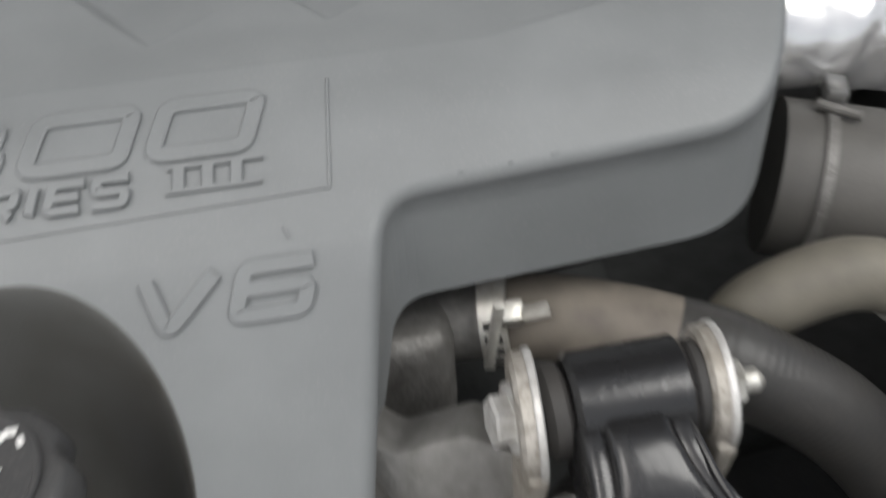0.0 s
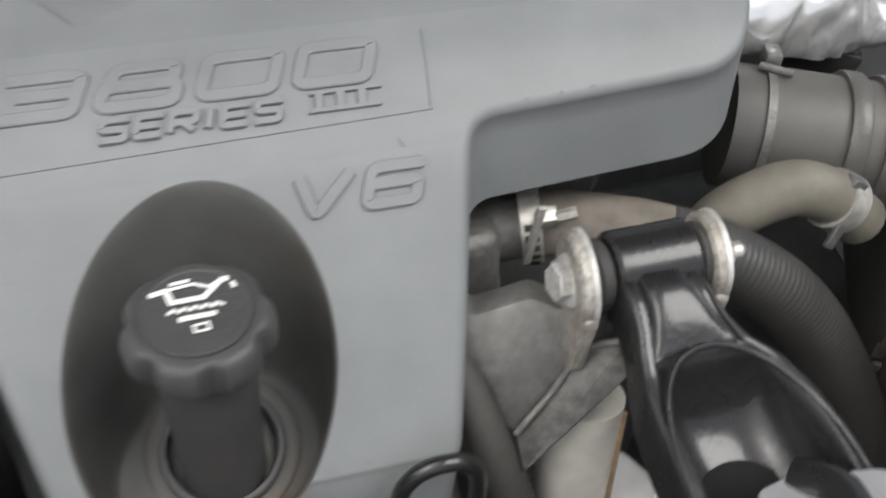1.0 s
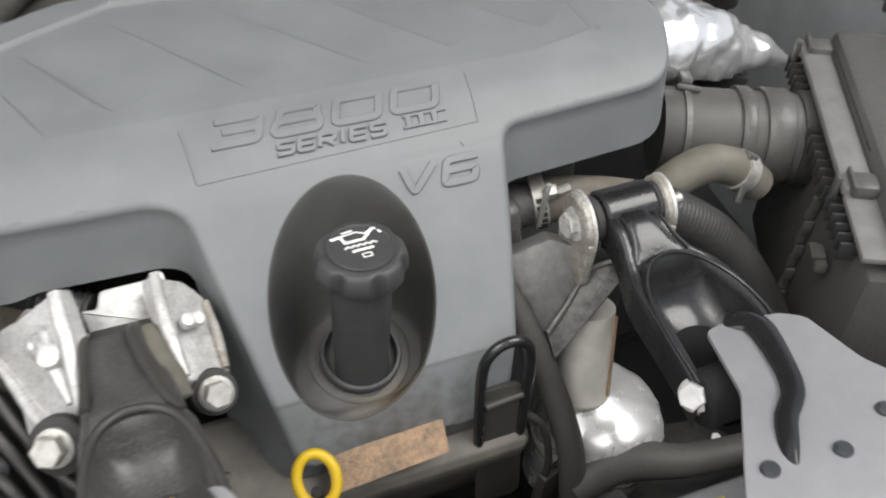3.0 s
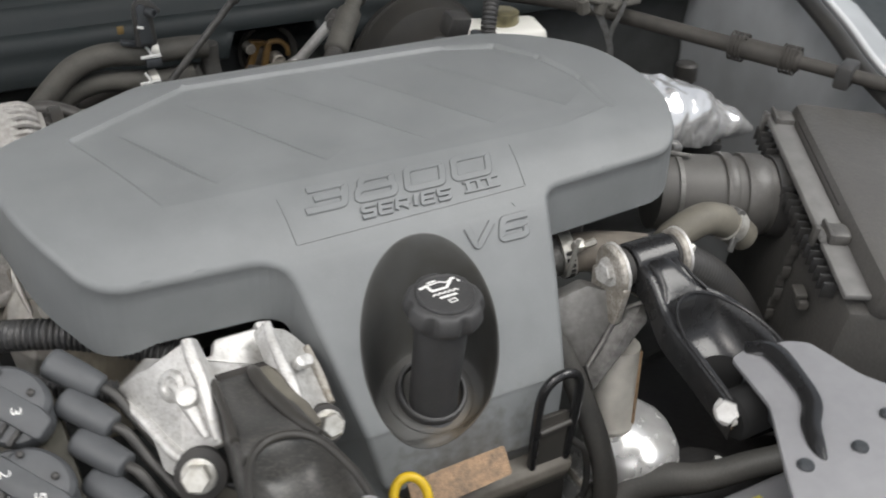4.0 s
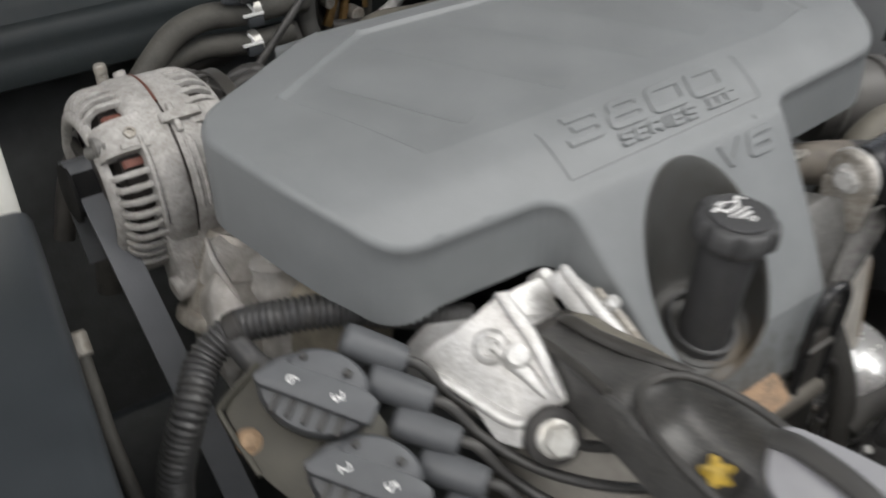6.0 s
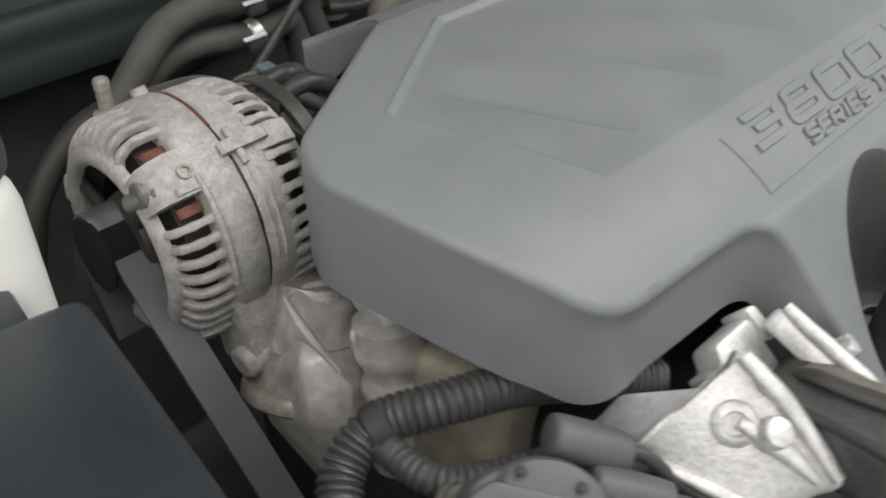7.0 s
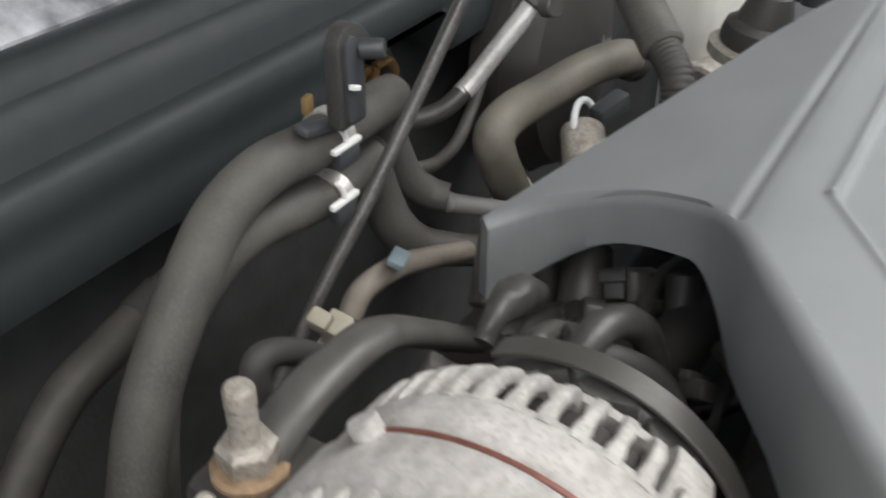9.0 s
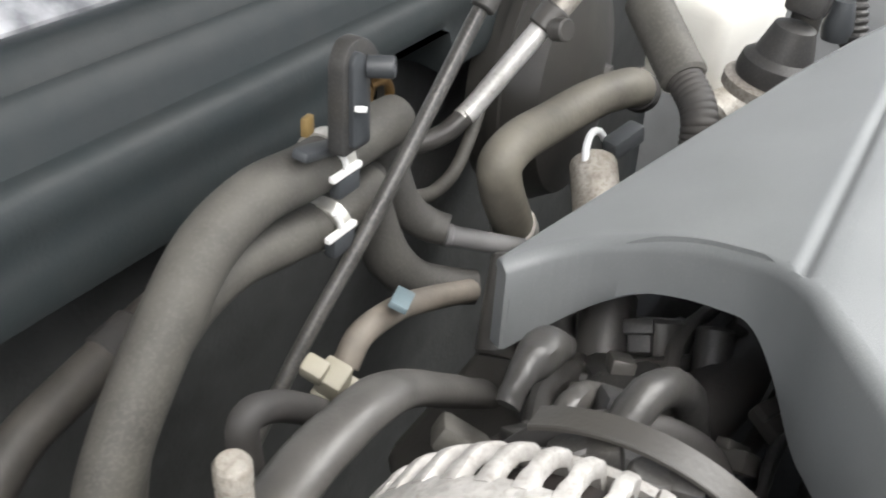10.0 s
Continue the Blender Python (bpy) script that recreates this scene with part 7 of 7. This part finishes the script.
neckv = thing("transmission_vent", "olive chromated valve block with a round cap", "valve block", (-0.019, 1.04, 1.05))
part("surround", lathe([(0.034, -0.006), (0.044, -0.004), (0.046, 0.004), (0.043, 0.009), (0.038, 0.006), (0.036, 0.0)], frame_of((-0.019, 1.044, 1.089), (0, -1, 0.15)), 40), M_DUSTHOSE, neckv, "grey foam surround")
M_AMBER = mat("amber_brass", (0.30, 0.185, 0.075), 0.38, 0.4, vary=0.4, scale=120)
part("bridge", merge(box(0.011, 0.010, 0.046, pose(-0.046, 1.028, 1.093, 0, 22, 0), 0.002), box(0.024, 0.010, 0.008, pose(-0.039, 1.028, 1.111, 0, 8, 0), 0.002)), M_AMBER, neckv, "amber brass bridge")
part("bridge", merge(box(0.009, 0.010, 0.040, pose(-0.027, 1.026, 1.091, 0, 14, 0), 0.002), tube([(-0.023, 1.024, 1.111), (-0.007, 1.022, 1.111), (0.005, 1.024, 1.099), (0.007, 1.026, 1.087)], 0.004, 10)), M_AMBER, neckv, "amber brass bridge")
part("plate", box(0.020, 0.006, 0.034, pose(-0.036, 1.034, 1.085, 0, 18, 0), 0.002), M_STEELPIPE, neckv)
for p, q, r in (((-0.011, 1.039, 1.082), (-0.011, 1.014, 1.082), 0.010), ((-0.053, 1.034, 1.107), (-0.051, 1.018, 1.105), 0.008)):
    part("pipe_end", rod(p, q, r, 18), M_ALUDIRTY, neckv)
# Black disc paints the unlit space behind the valve.
part("backing", rod((-0.019, 1.056, 1.089), (-0.019, 1.040, 1.089), 0.036, 32), M_HOLE, neckv, "inside painted black for shade")

fork = thing("wire_bracket", "thin grey steel bracket holding two wire ends", "wire bracket", (0.393, 0.75, 1.09))
part("stem", strap_bar([(0.393, 0.752, 1.085), (0.391, 0.750, 1.125), (0.380, 0.750, 1.155), (0.366, 0.750, 1.180), (0.352, 0.752, 1.200)], 0.009, 0.0025), M_STEELPIPE, fork)
part("fork_arm", strap_bar([(0.386, 0.749, 1.140), (0.388, 0.746, 1.160), (0.398, 0.745, 1.180), (0.404, 0.746, 1.196)], 0.007, 0.002), M_STEELPIPE, fork)
for p, q in (((0.340, 0.750, 1.186), (0.334, 0.748, 1.208)), ((0.362, 0.748, 1.182), (0.368, 0.746, 1.204)), ((0.382, 0.746, 1.186), (0.394, 0.748, 1.200))):
    part("wire_end", lumpy(rod(p, q, 0.0085, 14, 0.3), 0.0012, 0.006), M_DUSTHOSE, fork)
part("wire", tube([(0.344, 0.748, 1.205), (0.372, 0.744, 1.198), (0.405, 0.752, 1.190), (0.45, 0.775, 1.182)], 0.0045, 10), M_DUSTHOSE, fork)

# alternator wiring and the brown pipe behind it
gen = thing("alternator_pipe", "dusty black steel pipe bracket arching over the alternator", "pipe", (-0.34, 0.80, 1.0))
part("pipe", lumpy(tube([(-0.425, 0.801, 1.138), (-0.408, 0.801, 1.1490), (-0.392, 0.801, 1.1540), (-0.376, 0.801, 1.1545), (-0.358, 0.801, 1.1535), (-0.342, 0.801, 1.1500), (-0.323, 0.801, 1.1395), (-0.294, 0.800, 1.1180), (-0.258, 0.798, 1.090)], [0.012, 0.0118, 0.0115, 0.0115, 0.0112, 0.011, 0.0105, 0.0105, 0.010], 20, flat=0.7), 0.0006, 0.015), M_PIPE, gen)
conn = thing("wire_connector", "cream plastic wire connector on a black loom", "connector", (-0.33, 0.85, 1.0))
part("shell", merge(box(0.014, 0.014, 0.036, pose(-0.298, 0.858, 1.096, 20, -25, 0), 0.002), box(0.018, 0.018, 0.005, pose(-0.2965, 0.8575, 1.093, 20, -25, 0), 0.001), box(0.018, 0.018, 0.004, pose(-0.293, 0.8565, 1.085, 20, -25, 0), 0.001), box(0.010, 0.012, 0.012, pose(-0.309, 0.860, 1.112, 20, -25, 0), 0.002)), mat("cream_plastic", (0.30, 0.28, 0.22), 0.5, vary=0.2), conn)
part("loom", tube([(-0.305, 0.852, 1.082), (-0.325, 0.850, 1.104), (-0.351, 0.850, 1.126), (-0.368, 0.850, 1.130), (-0.368, 0.850, 1.105), (-0.362, 0.852, 1.05)], 0.007, 14), M_RUBBER, conn)
part("lead", tube([(-0.285, 0.86, 1.098), (-0.271, 0.860, 1.108), (-0.240, 0.86, 1.104), (-0.205, 0.860, 1.090), (-0.16, 0.858, 1.07)], 0.0070, 12), M_BROWNHOSE, conn, "tan taped lead")
part("tag", box(0.020, 0.010, 0.004, pose(-0.248, 0.852, 1.118, 20, 10, 20), 0.001), mat("blue_grey_clip", (0.14, 0.19, 0.21), 0.5), conn, "blue-grey clip")
lead = thing("battery_lead", "black battery lead with a rubber boot behind the alternator", "lead", (-0.29, 0.76, 1.0))
part("boot", lumpy(tube([(-0.318, 0.760, 1.147), (-0.306, 0.760, 1.155), (-0.285, 0.760, 1.153), (-0.266, 0.758, 1.143)], [0.005, 0.0065, 0.0095, 0.005], 18), 0.0014, 0.007), M_GLOSSRUBBER, lead, "shiny crinkled rubber boot")
part("lead", tube([(-0.335, 0.762, 1.12), (-0.33, 0.74, 1.15), (-0.315, 0.71, 1.16), (-0.295, 0.685, 1.14), (-0.28, 0.67, 1.09)], 0.006, 12), M_RUBBER, lead)
part("plug", box(0.02, 0.024, 0.012, pose(-0.325, 0.775, 1.125, 30, 20, 30), 0.003), M_DUSTHOSE, lead)
inl = thing("inlet_hardware", "dark inlet fittings and hoses in the gap behind the cover", "fittings", (-0.22, 0.72, 1.0))
part("hose", tube([(-0.33, 0.70, 1.06), (-0.27, 0.72, 1.085), (-0.20, 0.70, 1.095), (-0.12, 0.70, 1.08)], 0.017, 14), M_RUBBER, inl)
part("hose", tube([(-0.30, 0.66, 1.03), (-0.25, 0.70, 1.05), (-0.20, 0.74, 1.06), (-0.15, 0.78, 1.04)], 0.013, 14), M_RUBBER, inl)
part("fitting", lumpy(box(0.05, 0.04, 0.05, pose(-0.235, 0.735, 1.09, 0, 20, 30), 0.008, 2), 0.002, 0.01), M_BLACKPL, inl)
part("fitting", lumpy(rod((-0.195, 0.770, 1.050), (-0.175, 0.745, 1.098), 0.014, 16), 0.001, 0.01), M_BLACKPL, inl)
part("wire", tube([(-0.300, 0.730, 1.090), (-0.265, 0.748, 1.112), (-0.225, 0.742, 1.108), (-0.190, 0.722, 1.098), (-0.150, 0.715, 1.075)], 0.0045, 10), M_GLOSSRUBBER, inl)
part("wire", tube([(-0.285, 0.700, 1.085), (-0.245, 0.712, 1.104), (-0.205, 0.708, 1.105), (-0.165, 0.690, 1.10)], 0.0035, 10), M_GLOSSRUBBER, inl)
part("clip", box(0.016, 0.012, 0.010, pose(-0.232, 0.742, 1.116, 10, 20, 30), 0.002), M_PIPE, inl)
part("clip", box(0.012, 0.014, 0.010, pose(-0.262, 0.748, 1.116, -10, 10, 10), 0.002), M_PIPE, inl)
part("loom", lumpy(tube([(-0.345, 0.715, 1.150), (-0.318, 0.712, 1.168), (-0.292, 0.706, 1.164), (-0.272, 0.700, 1.140), (-0.262, 0.695, 1.10)], 0.0075, 14), 0.0012, 0.008), M_GLOSSRUBBER, inl, "shiny taped loom")
part("loom", lumpy(tube([(-0.332, 0.735, 1.142), (-0.308, 0.738, 1.150), (-0.285, 0.735, 1.140), (-0.262, 0.725, 1.112)], 0.006, 12), 0.001, 0.008), M_PIPE, inl)
part("plug_shell", lumpy(box(0.022, 0.016, 0.014, pose(-0.300, 0.722, 1.150, 15, 25, 30), 0.003, 2), 0.0006, 0.006), M_BLACKPL, inl)
part("plug_lock", box(0.006, 0.006, 0.005, pose(-0.296, 0.716, 1.157, 15, 25, 30), 0.0012), mat("pale_green_plastic", (0.16, 0.28, 0.25), 0.5, vary=0.3), inl, "pale green lock tab")
for k in range(5):
    y = 0.70 + 0.028 * k
    part("fitting", lumpy(rod((-0.215 + 0.016 * (k % 2), y, 1.070 + 0.008 * (k % 3)), (-0.180, y + 0.012, 1.118 - 0.006 * (k % 2)), 0.010 + 0.002 * (k % 3), 14), 0.0018, 0.010), (M_BLACKPL, M_PIPE, M_GLOSSRUBBER)[k % 3], inl)

tangle = thing("wire_tangle", "tangle of dark taped wires and plugs behind the alternator", "wires", (-0.24, 0.73, 1.06))
rng = random.Random(11)
for k in range(11):
    y = 0.665 + 0.013 * k
    p = [Vector((-0.325 + 0.05 * i + rng.uniform(-0.012, 0.012), y + rng.uniform(-0.016, 0.016), 1.085 + 0.030 * math.sin(0.9 * i + k) + rng.uniform(-0.010, 0.010) - 0.004 * i)) for i in range(5)]
    part("wire", lumpy(tube(p, 0.0028 + 0.0012 * (k % 4), 10), 0.0010, 0.008, k), (M_BLACKPL, M_GLOSSRUBBER, M_DARKHOSE)[k % 3], tangle)
for k in range(9):
    m = pose(-0.30 + 0.017 * k + rng.uniform(-0.006, 0.006), rng.uniform(0.67, 0.79), rng.uniform(1.085, 1.112), rng.uniform(-40, 40), rng.uniform(-40, 40), rng.uniform(0, 90))
    part("plug", lumpy(merge(box(0.018, 0.012, 0.010, m, 0.002), box(0.008, 0.015, 0.005, m @ pose(0.004, 0, 0.006), 0.001)), 0.0006, 0.006), (M_BLACKPL, M_PIPE)[k % 2], tangle)
box_ = thing("transaxle_case", "dark oily transaxle casting deep in the engine bay", "transaxle", (0.26, 0.36, 0.54))
part("case", lumpy(lumpy(box(0.34, 0.30, 0.22, pose(0.27, 0.36, 0.66, 0, 0, 12), 0.04, 4), 0.016, 0.07, 4, 4), 0.004, 0.018, 9), M_OILY, box_, smooth=60)
part("cover", lumpy(lathe([(0.085, 0.0), (0.09, 0.006), (0.088, 0.018), (0.06, 0.028), (0.02, 0.03)], frame_of((0.20, 0.24, 0.76), (-0.1, -0.45, 0.88)), 40), 0.002, 0.02), M_OILY, box_, "round oily side cover")
for k in range(6):
    a = math.pi / 3 * k
    f_ = frame_of((0.20, 0.24, 0.76), (-0.1, -0.45, 0.88))
    bolt(f_ @ Vector((0.076 * math.cos(a), 0.076 * math.sin(a), 0.018)), (-0.1, -0.45, 0.88), 0.006, 0.006, 1.3, M_STEELPIPE, box_)
